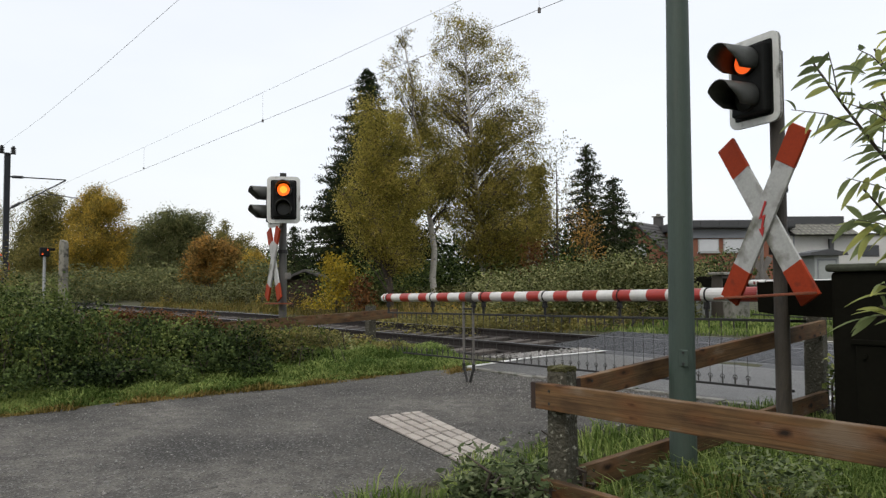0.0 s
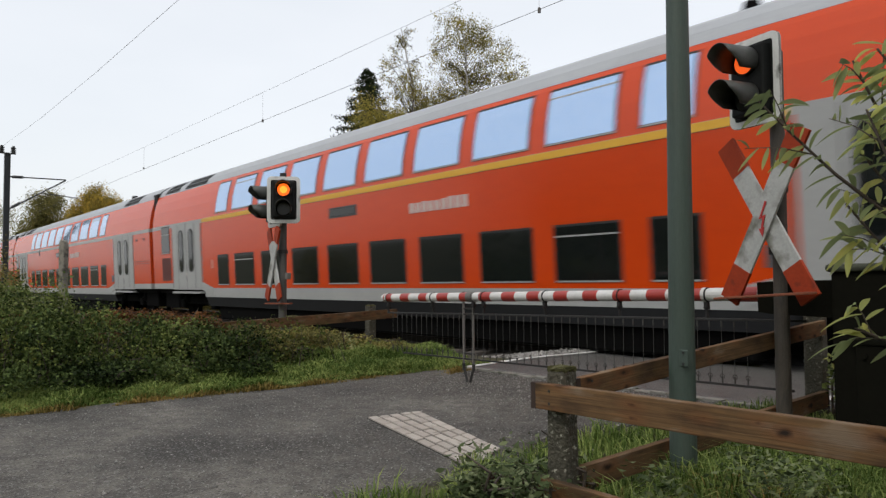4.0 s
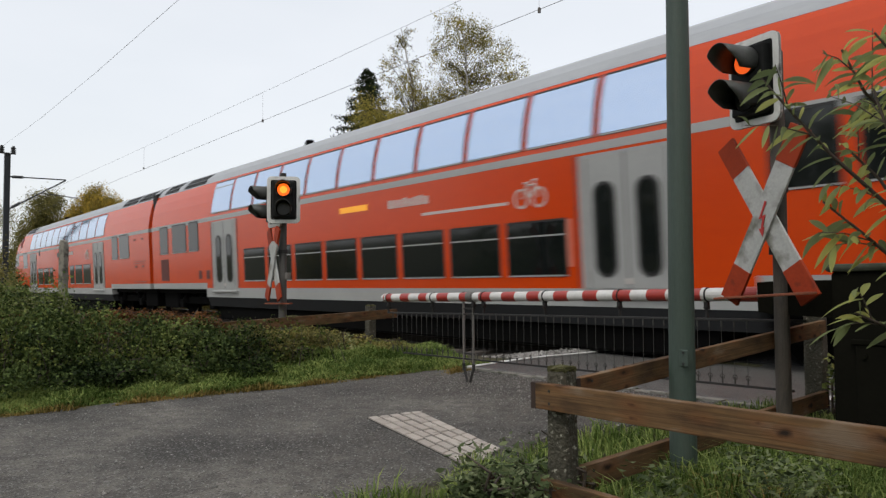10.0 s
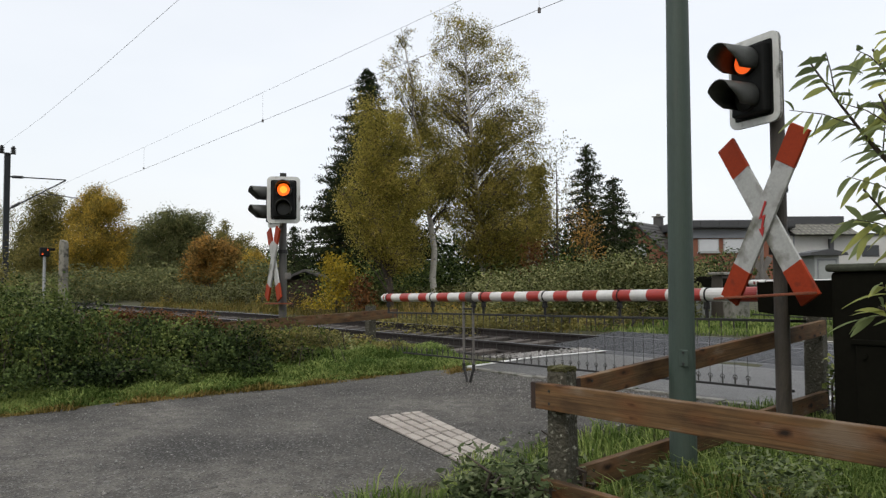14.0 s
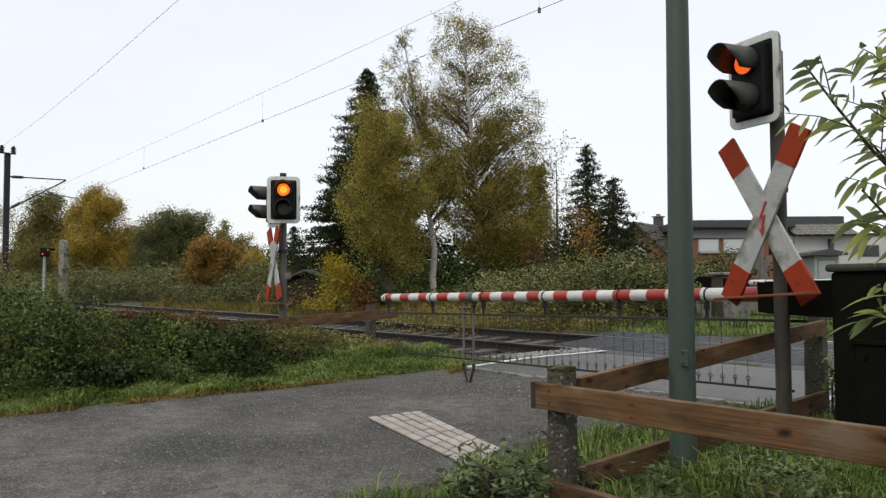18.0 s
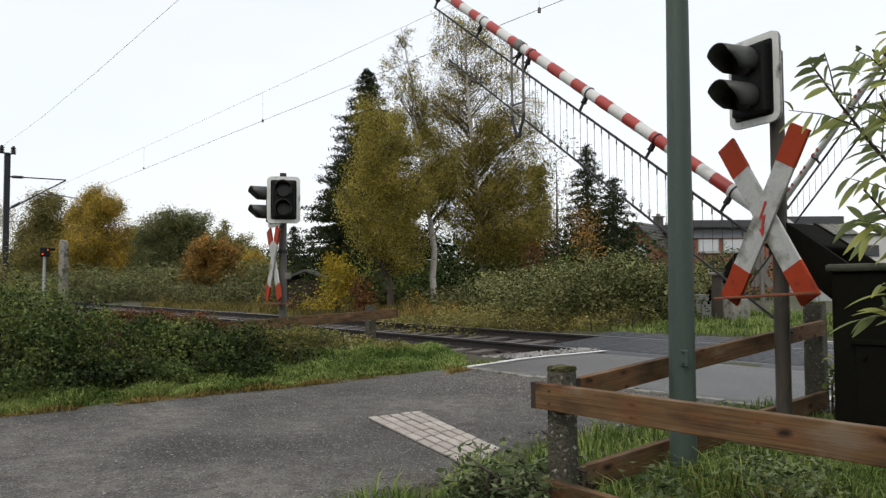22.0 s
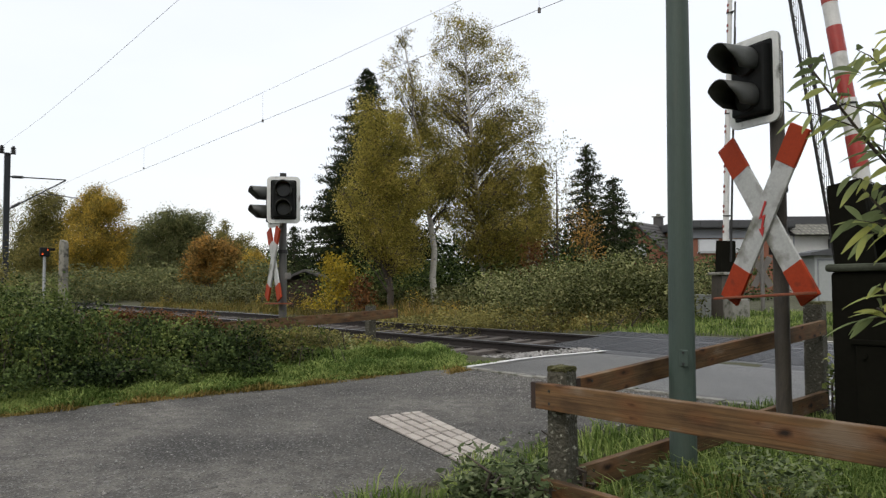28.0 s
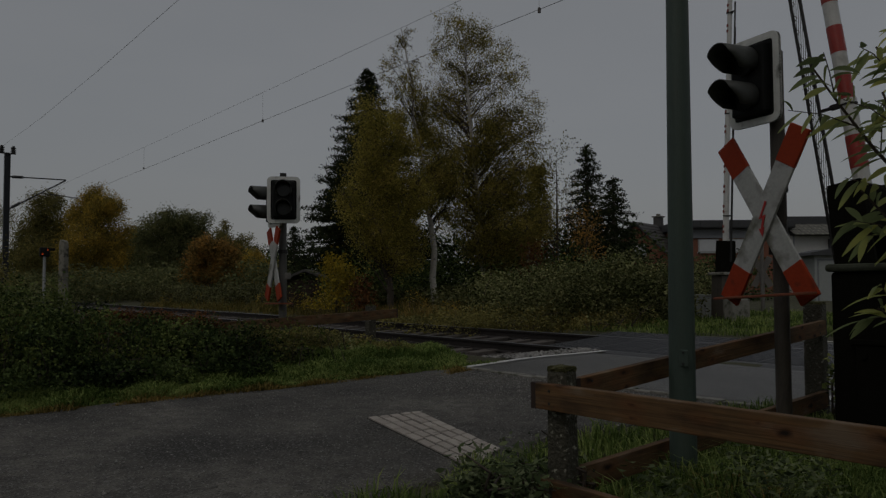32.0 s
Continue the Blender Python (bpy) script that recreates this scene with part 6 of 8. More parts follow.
def rail_board(f, p, q, h=0.125, w=0.05, lean=0):
    p, q = Vector(p), Vector(q)
    d = q - p
    bm = bmesh.new()
    box(bm, 0, d.length, -w / 2, w / 2, -h / 2, h / 2, 0.004)
    o = part("board", bm, M["wood"], f, "reddish-brown weathered board")
    x = d.normalized()
    y = Vector((0, 0, 1)).cross(x).normalized()
    m = Matrix((x, y, x.cross(y))).transposed().to_4x4()
    m.translation = p
    o.matrix_local = m @ pose(0, 0, 0, lean)
    for e, k in ((0.0, 0.028), (d.length, 0.003)):
        part("board_end", boxed(e - 0.003, e + k, -w / 2 - 0.001, w / 2 + 0.001, -h / 2 - 0.001, h / 2 + 0.001), M["wood_end"], o)
    n = bmesh.new()
    for t in (0.12, d.length - 0.12):
        for z in (-0.03, 0.03):
            tube(n, (t, -w / 2 - 0.004, z), (t, w / 2 + 0.004, z), 0.007, seg=6)
    part("nail", n, M["dark_iron"], o)
    return o


def fences():
    f = thing("wooden_fence", "brown timber rail fence on concrete posts beside the lane", "fence", group="fences")
    fence_post(f, -2.47, 2.76, -0.2, 0.585, 0.122, 8)
    fence_post(f, -2.665, 5.943, -0.2, 0.835, 0.150, 6)
    fence_post(f, 0.30, 2.66, -0.2, 0.6)
    rail_board(f, (-2.572, 2.675, 0.455), (0.6, 2.62, 0.475), 0.125, 0.05)
    rail_board(f, (-2.56, 2.675, -0.005), (0.6, 2.62, 0.0), 0.125, 0.05)
    rail_board(f, (-2.455, 2.83, 0.475), (-2.585, 5.90, 0.65), 0.112, 0.045)
    rail_board(f, (-2.455, 2.83, 0.03), (-2.585, 5.90, 0.10), 0.125, 0.045)
    g = thing("wooden_fence", "brown timber rail fence half hidden in brambles", "fence", group="fences")
    for x, y, t in ((-10.62, 7.02, 0.64), (-10.25, 5.35, 0.52), (-9.72, 3.62, 0.52), (-9.2, 1.85, 0.5)):
        fence_post(g, x, y, -0.4, t, 0.15)
    rail_board(g, (-10.45, 7.45, 0.50), (-9.55, 3.5, 0.42), 0.15, 0.05)
    rail_board(g, (-9.62, 3.62, 0.40), (-8.95, 1.2, 0.38), 0.13, 0.05)
    rail_board(g, (-10.35, 7.35, -0.02), (-9.55, 3.6, -0.05), 0.14, 0.05)


# ======== houses and small things beyond the track ========
def house():
    g = at_depth(1127, 500, 47)
    h = thing("brick_house", "red brick house with a dark tiled gable roof", "house", pose(g.x - 0.241 * 5, g.y + 0.97 * 5, 0, 0, 0, 14))
    bm = prism([(-2.5, -0.5), (-2.5, 2.35), (0, 4.75), (2.5, 2.35), (2.5, -0.5)], -5, 5)
    bmesh.ops.rotate(bm, verts=bm.verts[:], cent=(0, 0, 0), matrix=Matrix.Rotation(radians(90), 3, "Z"))
    part("wall", bm, M["brick"], h, "orange-red brick wall")
    n = 12
    for s in (-1, 1):
        for k in range(n):
            bm = bmesh.new()
            t0, t1 = k / n, (k + 1) / n
            xa, xb = s * 2.85 * (1 - t0), s * 2.85 * (1 - t1)
            za, zb = 2.12 + 2.78 * t0, 2.12 + 2.78 * t1
            v = [bm.verts.new((xa, -5.3, za + 0.05)), bm.verts.new((xa, 5.3, za + 0.05)), bm.verts.new((xb, 5.3, zb)), bm.verts.new((xb, -5.3, zb)),
                 bm.verts.new((xa, -5.3, za - 0.1)), bm.verts.new((xa, 5.3, za - 0.1)), bm.verts.new((xb, 5.3, zb - 0.14)), bm.verts.new((xb, -5.3, zb - 0.14))]
            for q in ((0, 1, 2, 3), (7, 6, 5, 4), (0, 4, 5, 1), (0, 3, 7, 4), (1, 5, 6, 2)):
                bm.faces.new([v[i] for i in q])
            bmesh.ops.recalc_face_normals(bm, faces=bm.faces[:])
            part("tile_course", bm, M["roof_tile"], h, "dark roof tiles")
        o = part("verge_board", boxed(-0.04, 0.04, -5.36, -5.28, -0.05, 3.92), M["fascia"], h)
        o.matrix_local = pose(s * 2.85, 0, 2.1, 0, -s * 45.7)
    c = part("chimney", boxed(-0.26, 0.26, -1.3, -0.75, 4.5, 5.45, 0.03), M["roof_tile"], h)
    part("chimney_cap", boxed(-0.34, 0.34, -1.38, -0.67, 5.45, 5.52), M["concrete"], c)
    part("chimney_pot", tubed((0, -1.02, 5.52), (0, -1.02, 5.68), 0.14, seg=10), M["concrete"], c)
    for x, z, w in ((0.25, 3.05, 0.42), (-1.2, 1.2, 0.5), (1.2, 1.2, 0.5)):
        wd = part("window", boxed(x - w, x + w, -5.06, -4.98, z - 0.42, z + 0.42, 0.01), M["train_grey"], h)
        part("pane", boxed(x - w + 0.07, x + w - 0.07, -5.08, -5.0, z - 0.35, z + 0.35), M["window"], wd)


def flat_house():
    h = thing("flat_roofed_building", "long low building with dark fascia, brick and white walls", "building", pose(-22.9, 44.5, 0.45, 0, 0, 50.8))
    part("wall", boxed(-5.2, 1.4, -0.2, 6, -0.5, 3.85, 0.01), M["brick"], h, "red brick wall")
    part("cladding_band", boxed(-5.2, 1.42, -0.32, -0.2, 3.27, 3.83, 0.01), M["render_grey"], h, "pale grey cladding band")
    part("wall", boxed(1.4, 7.3, -0.6, 6, -0.5, 3.48, 0.01), M["render_white"], h, "off-white rendered wall")
    part("roof", boxed(-5.4, 1.6, -0.75, 6.4, 3.85, 4.36, 0.03), M["fascia"], h, "dark flat roof edge")
    part("roof", boxed(1.3, 5.3, 0.5, 6.4, 3.5, 4.66, 0.03), M["fascia"], h, "dark upper roof edge")
    for k in range(6):
        part("fascia_board", boxed(-5.4 + k * 1.17, -4.25 + k * 1.17, -0.79, -0.755, 3.92, 4.31, 0.01), M["fascia"], h)
    # lean-to roof in rows of mossy tiles
    for r in range(4):
        y0, z0 = -1.0 + r * 0.45, 3.50 + r * 0.19
        for k in range(13):
            o = part("roof_tile", boxed(-0.148, 0.148, -0.27, 0.27, -0.02, 0.03), M["mossy_roof"], h)
            o.matrix_local = pose(1.5 + k * 0.30, y0, z0 + 0.015 * math.sin(k * 3.7 + r), 23, 0, 0)
    part("eaves_board", boxed(1.3, 7.4, -0.72, -0.62, 3.36, 3.5, 0.01), M["fascia"], h)
    for x in (-3.58, -2.02):
        w = part("window", boxed(x - 0.64, x + 0.64, -0.27, -0.18, 2.40, 3.22, 0.01), M["train_grey"], h, "white window frame")
        part("pane", boxed(x - 0.57, x + 0.57, -0.29, -0.2, 2.47, 3.15), M["window"], w)
        part("window_sill", boxed(x - 0.7, x + 0.7, -0.33, -0.18, 2.34, 2.40), M["train_grey"], w)
    wd = part("window", boxed(5.72, 6.78, -0.64, -0.58, 2.05, 2.75, 0.01), M["fascia"], h, "dark small window")
    part("pane", boxed(5.80, 6.70, -0.65, -0.6, 2.12, 2.68), M["window_dark"], wd)
    part("downpipe", tubed((1.52, -0.66, 0.0), (1.52, -0.66, 3.4), 0.05, seg=8), M["render_grey"], h)
    part("flue", boxed(3.62, 3.86, -0.92, -0.68, 1.6, 3.15, 0.02), M["fascia"], h)
    s = thing("relay_hut", "small pale grey hut with a dark overhanging roof", "hut", pose(*at_depth(1451, 500, 26).xy, 0, 0, 0, 50.8))
    part("wall", boxed(-0.43, 0.43, -0.5, 0.5, -0.3, 1.92, 0.01), M["cabinet"], s)
    bm = plate([(-0.66, 1.90), (0.66, 1.90), (0.62, 2.0), (0, 2.12), (-0.62, 2.0)], 1.4)
    part("roof", bm, M["fascia"], s, "dark overhanging roof")
    part("door", boxed(-0.30, 0.30, -0.53, -0.49, 0.0, 1.72, 0.01), M["cabinet"], s)
    part("door_frame", ring_plate([(-0.34, -0.1), (0.34, -0.1), (0.34, 1.77), (-0.34, 1.77)], [(-0.30, -0.05), (0.30, -0.05), (0.30, 1.72), (-0.30, 1.72)], 1.02), M["render_grey"], s)
    t = thing("garden_hut", "dark timber hut with a grey pitched roof", "shed", pose(*at_depth(548, 500, 30).xy, 0.25, 0, 0, -39))
    t.scale = (0.6, 0.6, 0.6)
    part("wall", boxed(-1.5, 1.5, -1.2, 1.2, -0.3, 1.55), M["wood_end"], t)
    part("roof", prism([(-1.75, 1.42), (0, 2.12), (1.75, 1.42), (1.75, 1.56), (0, 2.28), (-1.75, 1.56)], -1.9, 1.9), M["roof_tile"], t)


def trackside():
    c = thing("relay_cabinet", "grey metal trackside cabinet", "cabinet", pose(*at_depth(1248, 500, 17.5).xy, 0.05, 0, 0, 25))
    part("body", boxed(-0.20, 0.20, -0.16, 0.16, -0.1, 0.62, 0.015), M["cabinet"], c)
    part("lid", boxed(-0.22, 0.22, -0.18, 0.18, 0.62, 0.66, 0.01), M["cabinet"], c)
    part("door_seam", boxed(-0.004, 0.004, -0.163, -0.159, 0.02, 0.56), M["fascia"], c)
    s = thing("crossing_signal", "back of a grey saltire sign beyond the crossing", "signal", pose(*at_depth(1349, 500, 18.5).xy, 0.1, 0, 0, 30), group="crossing signals")
    part("post", tubed((0, 0, -0.1), (0, 0, 2.1), 0.05, seg=12), M["steel"], s)
    for lean in (-28, 28):
        o = part("cross_arm", boxed(-0.075, 0.075, -0.012, 0.012, -0.42, 0.42, 0.006), M["steel"], s, "plain grey back of a board")
        o.matrix_local = pose(0, 0.08 + lean * 0.0006, 1.15, 0, lean)
    b = thing("low_bench_rail", "low grey concrete rail on stub posts", "rail", pose(-5.3, 15.1, 0, 0, 0, 30))
    part("rail", boxed(-0.9, 0.9, -0.06, 0.06, 0.30, 0.40, 0.01), M["concrete"], b)
    for x in (-0.7, 0.7):
        part("stub_post", boxed(x - 0.06, x + 0.06, -0.05, 0.05, -0.1, 0.3), M["concrete"], b)


# ======== plants ========
def leaf_cloud(name, pts, size, material, parent=None, seed=0, aspect=0.5, up=0.0, jitter=0.35, flat=0.0):
    """Many small leaves, each a folded rhomb of its own."""
    rng = np.random.default_rng(seed)
    n = len(pts)
    t = rng.normal(size=(n, 3))
    t[:, 2] += up
    t /= np.linalg.norm(t, axis=1, keepdims=True)
    t[:, 2] *= 1 - flat
    t /= np.linalg.norm(t, axis=1, keepdims=True)
    o = rng.normal(size=(n, 3))
    o[:, 2] += 4 * flat
    q = np.cross(t, o)
    q /= np.linalg.norm(q, axis=1, keepdims=True) + 1e-9
    nn = np.cross(t, q)
    s = (size * rng.uniform(1 - jitter, 1 + jitter, n))[:, None]
    p = np.asarray(pts)
    a = p - t * s * 0.5
    c = p + t * s * 0.5
    b = p + q * s * aspect * 0.5 + nn * s * 0.10
    d = p - q * s * aspect * 0.5 + nn * s * 0.10
    v = np.stack([a, b, c, d], 1).reshape(-1, 3)
    i = np.arange(n)[:, None] * 4
    f = np.concatenate([i, i + 1, i + 2, i + 3], 1)
    return fast_mesh(name, v, f, material, parent)


def limbs(name, segs, material, parent, sides=5):
    """Tapered branches from (p, q, r0, r1)."""
    P_ = np.array([s[0] for s in segs], float)
    Q_ = np.array([s[1] for s in segs], float)
    R0, R1 = np.array([s[2] for s in segs]), np.array([s[3] for s in segs])
    d = Q_ - P_
    d /= np.linalg.norm(d, axis=1, keepdims=True) + 1e-9
    ref = np.where(np.abs(d[:, 2:3]) > 0.9, np.array([[1.0, 0, 0]]), np.array([[0, 0, 1.0]]))
    u = np.cross(d, ref)
    u /= np.linalg.norm(u, axis=1, keepdims=True) + 1e-9
    w = np.cross(d, u)
    ang = np.arange(sides) * 2 * np.pi / sides
    ring = np.cos(ang)[None, :, None] * u[:, None] + np.sin(ang)[None, :, None] * w[:, None]
    v = np.concatenate([P_[:, None] + ring * R0[:, None, None], Q_[:, None] + ring * R1[:, None, None]], 1).reshape(-1, 3)
    k = np.arange(sides)
    one = np.stack([k, (k + 1) % sides, (k + 1) % sides + sides, k + sides], 1)
    f = (one[None] + (np.arange(len(segs)) * 2 * sides)[:, None, None]).reshape(-1, 4)
    return fast_mesh(name, v, f, material, parent)


def grow(rng, base, height, radius, spread, levels, lean=(0, 0), first=0.25, count=14, droop=0.0):
    """Branch segments and twig ends of a broadleaf tree."""
    trunk, twigs, ends = [], [], []
    n = 9
    p = np.array(base, float)
    pts = [p]
    for k in range(n):
        stp = height * 0.92 / n
        p = p + np.array([lean[0] * stp + rng.normal(0, 0.03) * height / 10, lean[1] * stp + rng.normal(0, 0.03) * height / 10, stp])
        pts.append(p)
    for k in range(n):
        trunk.append((pts[k], pts[k + 1], radius * (1 - k / n * 0.88), radius * (1 - (k + 1) / n * 0.88)))

    def branch(p, d, length, r, lev):
        m = 4
        q = p
        for k in range(m):
            d = d + rng.normal(0, 0.16, 3) + np.array([0, 0, 0.06 - droop * (k / m)])
            d = d / np.linalg.norm(d)
            nq = q + d * length / m
            twigs.append((q, nq, r * (1 - k / m * 0.8), r * (1 - (k + 1) / m * 0.8)))
            if lev < levels:
                for _ in range(2):
                    e = d + rng.normal(0, 0.55, 3)
                    branch(nq, e / np.linalg.norm(e), length * rng.uniform(0.35, 0.55), r * 0.45, lev + 1)
            else:
                ends.append(nq)
            q = nq
        ends.append(q)
    for k in range(count):
        t = first + (1 - first) * (k + rng.random()) / count
        i = min(n - 1, int(t * n))
        p = pts[i] + (pts[i + 1] - pts[i]) * (t * n - i)
        a = rng.random() * 6.283
        up = 0.35 + 0.9 * t
        d = np.array([math.cos(a), math.sin(a), up])
        ln = spread * (1.15 - 0.75 * t) * rng.uniform(0.7, 1.2)
        branch(p, d / np.linalg.norm(d), ln, radius * 0.35 * (1.1 - t), 1)
    return trunk, twigs, np.array(ends)


def tree(name, label, base, height, radius, spread, leaf, bark, n_leaf, size, seed, levels=2, lean=(0, 0), first=0.2, count=16, scatter=0.35, droop=0.1, category="tree",
         hang=0.0, group=""):
    rng = np.random.default_rng(seed)
    t = thing(name, label, category, pose(*base), group=group)
    tr, tw, ends = grow(rng, (0, 0, -0.4), height, radius, spread, levels, lean, first, count, droop)
    limbs("trunk", tr, M[bark], t, 8)
    limbs("branchwork", tw, M["twig"], t, 3)["kind"] = "stuff"
    k = rng.integers(0, len(ends), n_leaf)
    pts = ends[k] + rng.normal(0, scatter, (n_leaf, 3)) * np.array([1, 1, 0.9])
    pts[:, 2] -= np.abs(rng.normal(0, hang, n_leaf)) if hang else 0
    pts = pts[pts[:, 2] > 0.25]
    o = leaf_cloud("crown", pts, size, M[leaf], t, seed, 0.62)
    o["kind"] = "stuff"
    return t


def crown_tree(name, label, px_, depth, lumps, leaf, bark, n_leaf, size, seed, trunk_r=0.12, group="", fine=46, scatter=0.20, full=0.3):
    """A tree shaped to fit the camera's view: its limbs reach into rounded masses of the crown, in pixels: (across,
    down, half width, half height, share).
    """
    rng = np.random.default_rng(seed)
    b = at_depth(px_, 500, depth)
    base = np.array([b.x, b.y, float(ground_z(np.array(b.x), np.array(b.y)))])
    t = thing(name, label, "tree", pose(*base), group=group)
    k = depth / 1300
    C, R, S, K = [], [], [], []
    for l in lumps:
        c = at_depth(l[0], l[1], depth)
        C.append(np.array(c) - base + np.array([-0.775, 0.63, 0]) * rng.normal(0, 0.5) * l[2] * k)
        R.append(np.array([l[2] * k, l[2] * k, l[3] * k]))
        K.append(l[4] if len(l) > 4 else 1.0)
        S.append(K[-1] * l[2] * l[3])
    C, R, S = np.array(C), np.array(R), np.array(S)
    top_i = np.argmax(C[:, 2] + R[:, 2])
    crest = C[top_i] + np.array([0, 0, R[top_i][2] * 0.6])
    # break every mass into smaller, uneven ones
    C2, R2, S2, K2 = [], [], [], []
    for c, rr, sh, kk in zip(C, R, S, K):
        for _ in range(8):
            d = rng.normal(size=3)
            d /= np.linalg.norm(d)
            f = rng.uniform(0.40, 0.80)
            C2.append(c + d * rr * (1.12 - f))
            R2.append(rr * f * 1.1)
            S2.append(sh * f * f)
            K2.append(min(1.0, kk))
    C, R, S = np.array(C2), np.array(R2), np.array(S2)
    hi = crest
    n = 10
    pts = [np.array([0, 0, -0.4])]
    for i in range(1, n + 1):
        f = i / n
        pts.append(np.array([hi[0] * f ** 1.3, hi[1] * f ** 1.3, hi[2] * f]) + rng.normal(0, 0.05, 3))
    trunk = [(pts[i], pts[i + 1], trunk_r * (1 - 0.9 * i / n), trunk_r * (1 - 0.9 * (i + 1) / n)) for i in range(n)]
    segs, ends = [], [[] for _ in C]
    for j in range(len(C)):
        for _ in range(max(1, int(fine / 22 * (0.2 + 0.8 * K2[j])))):
            d = rng.normal(size=3)
            d /= np.linalg.norm(d)
            e = C[j] + d * R[j] * rng.uniform(0.35, 0.8)
            z = np.clip((e[2] - rng.uniform(0.5, 1.0) * np.linalg.norm(e[:2] - hi[:2] * 0.5) * 1.1) / hi[2], 0.08, 0.95) * n
            a = pts[int(z)] + (pts[min(n, int(z) + 1)] - pts[int(z)]) * (z - int(z))
            q = a
            r0 = trunk_r * 0.30 * (1.1 - z / n)
            for m in range(4):
                f = (m + 1) / 4
                w = a + (e - a) * f + np.array([0, 0, 0.18 * np.linalg.norm(e - a) * math.sin(f * math.pi) * 0.6]) + rng.normal(0, 0.06, 3)
                segs.append((q, w, r0 * (1 - m / 4.5), r0 * (1 - (m + 1) / 4.5)))
                q = w
                if m:
                    for _ in range(7 if m == 3 else 3):
                        d = rng.normal(size=3)
                        d[2] += 0.2
                        u = w + d / np.linalg.norm(d) * R[j].mean() * rng.uniform(0.25, 0.6)
                        mid = (w + u) / 2 + rng.normal(0, 0.05, 3)
                        segs += [(w, mid, r0 * 0.20 + 0.004, r0 * 0.12 + 0.003), (mid, u, r0 * 0.12 + 0.003, 0.002)]
                        ends[j].append((w, mid, u))
    limbs("trunk", trunk, M[bark], t, 8)
    o = limbs("branchwork", segs, M["twig"], t, 3)
    o["kind"] = "stuff"
    P_ = []
    cnt = (n_leaf * S / S.sum()).astype(int)
    for j in range(len(C)):
        E_ = np.array(ends[j])
        pick = rng.integers(0, len(E_), cnt[j])
        f = rng.random(cnt[j])[:, None] ** 0.8
        p = E_[pick, 1] + (E_[pick, 2] - E_[pick, 1]) * f * 1.25
        sc = scatter * R[j].mean() * (0.45 + 0.55 * K2[j]) + 0.03
        p = p + rng.normal(0, sc, p.shape) * np.array([1, 1, 0.8])
        # a share of the leaves fills the mass evenly and fades out at its skin
        m = int(cnt[j] * full * K2[j] ** 2)
        d = rng.normal(size=(m, 3))
        d /= np.linalg.norm(d, axis=1, keepdims=True)
        p[:m] = C[j] + d * R[j] * (rng.random((m, 1)) ** 0.45 * 1.02 + rng.normal(0, 0.10, (m, 1)))
        p[:, 2] -= np.abs(rng.normal(0, sc * 0.9, len(p)))
        P_.append(p)
    P_ = np.concatenate(P_)
    P_ = P_[P_[:, 2] > 0.2]
    o = leaf_cloud("crown", P_, size, M[leaf], t, seed, 0.66)
    o["kind"] = "stuff"
    return t


def conifer(label, base, height, spread, seed, density=1.0, leaf="spruce_leaf"):
    rng = np.random.default_rng(seed)
    t = thing("spruce_tree", label, "tree", pose(*base))
    limbs("trunk", [((0, 0, -0.4), (0, 0, height * 0.5), 0.16, 0.10), ((0, 0, height * 0.5), (0, 0, height), 0.10, 0.01)], M["bark"], t, 7)
    segs, pts = [], []
    z = 0.5
    while z < height - 0.1:
        f = 1 - z / height
        a0 = rng.random() * 6.283
        n = int(5 + 5 * f)
        for k in range(n):
            a = a0 + (k + rng.uniform(-0.3, 0.3)) * 6.283 / n
            ln = spread * (f ** 0.85) * rng.uniform(0.62, 1.18) + 0.16
            tip = 0.16 * ln * (0.5 + 0.5 * (1 - f))
            s = np.array([0, 0, z + rng.normal(0, 0.06)])
            e = np.array([math.cos(a) * ln, math.sin(a) * ln, s[2] - ln * 0.30 + tip])
            mid = s + (e - s) * 0.55 + np.array([0, 0, -0.06 * ln])
            segs += [(s, mid, 0.016 + 0.02 * f, 0.012), (mid, e, 0.012, 0.004)]
            m = int(62 * density * (ln + 0.2))
            u = rng.random(m) ** 0.75
            q = np.where(u[:, None] < 0.55, s + (mid - s) * (u[:, None] / 0.55), mid + (e - mid) * ((u[:, None] - 0.55) / 0.45))
            w = 0.05 + 0.20 * np.sin(np.clip(u, 0, 1) * 2.6) * min(1.0, ln / 1.6)
            q = q + rng.normal(0, 1, (m, 3)) * np.stack([w, w, 0.035 + 0 * w], 1)
            q[:, 2] -= rng.random(m) * 0.13
            pts.append(q)
        z += rng.uniform(0.24, 0.42) * (0.7 + 0.5 * f)
    limbs("branchwork", segs, M["twig"], t, 3)["kind"] = "stuff"
    pts = np.concatenate(pts)
    o = leaf_cloud("crown", pts, 0.17, M[leaf], t, seed, 0.28)
    o["kind"] = "stuff"
    return t


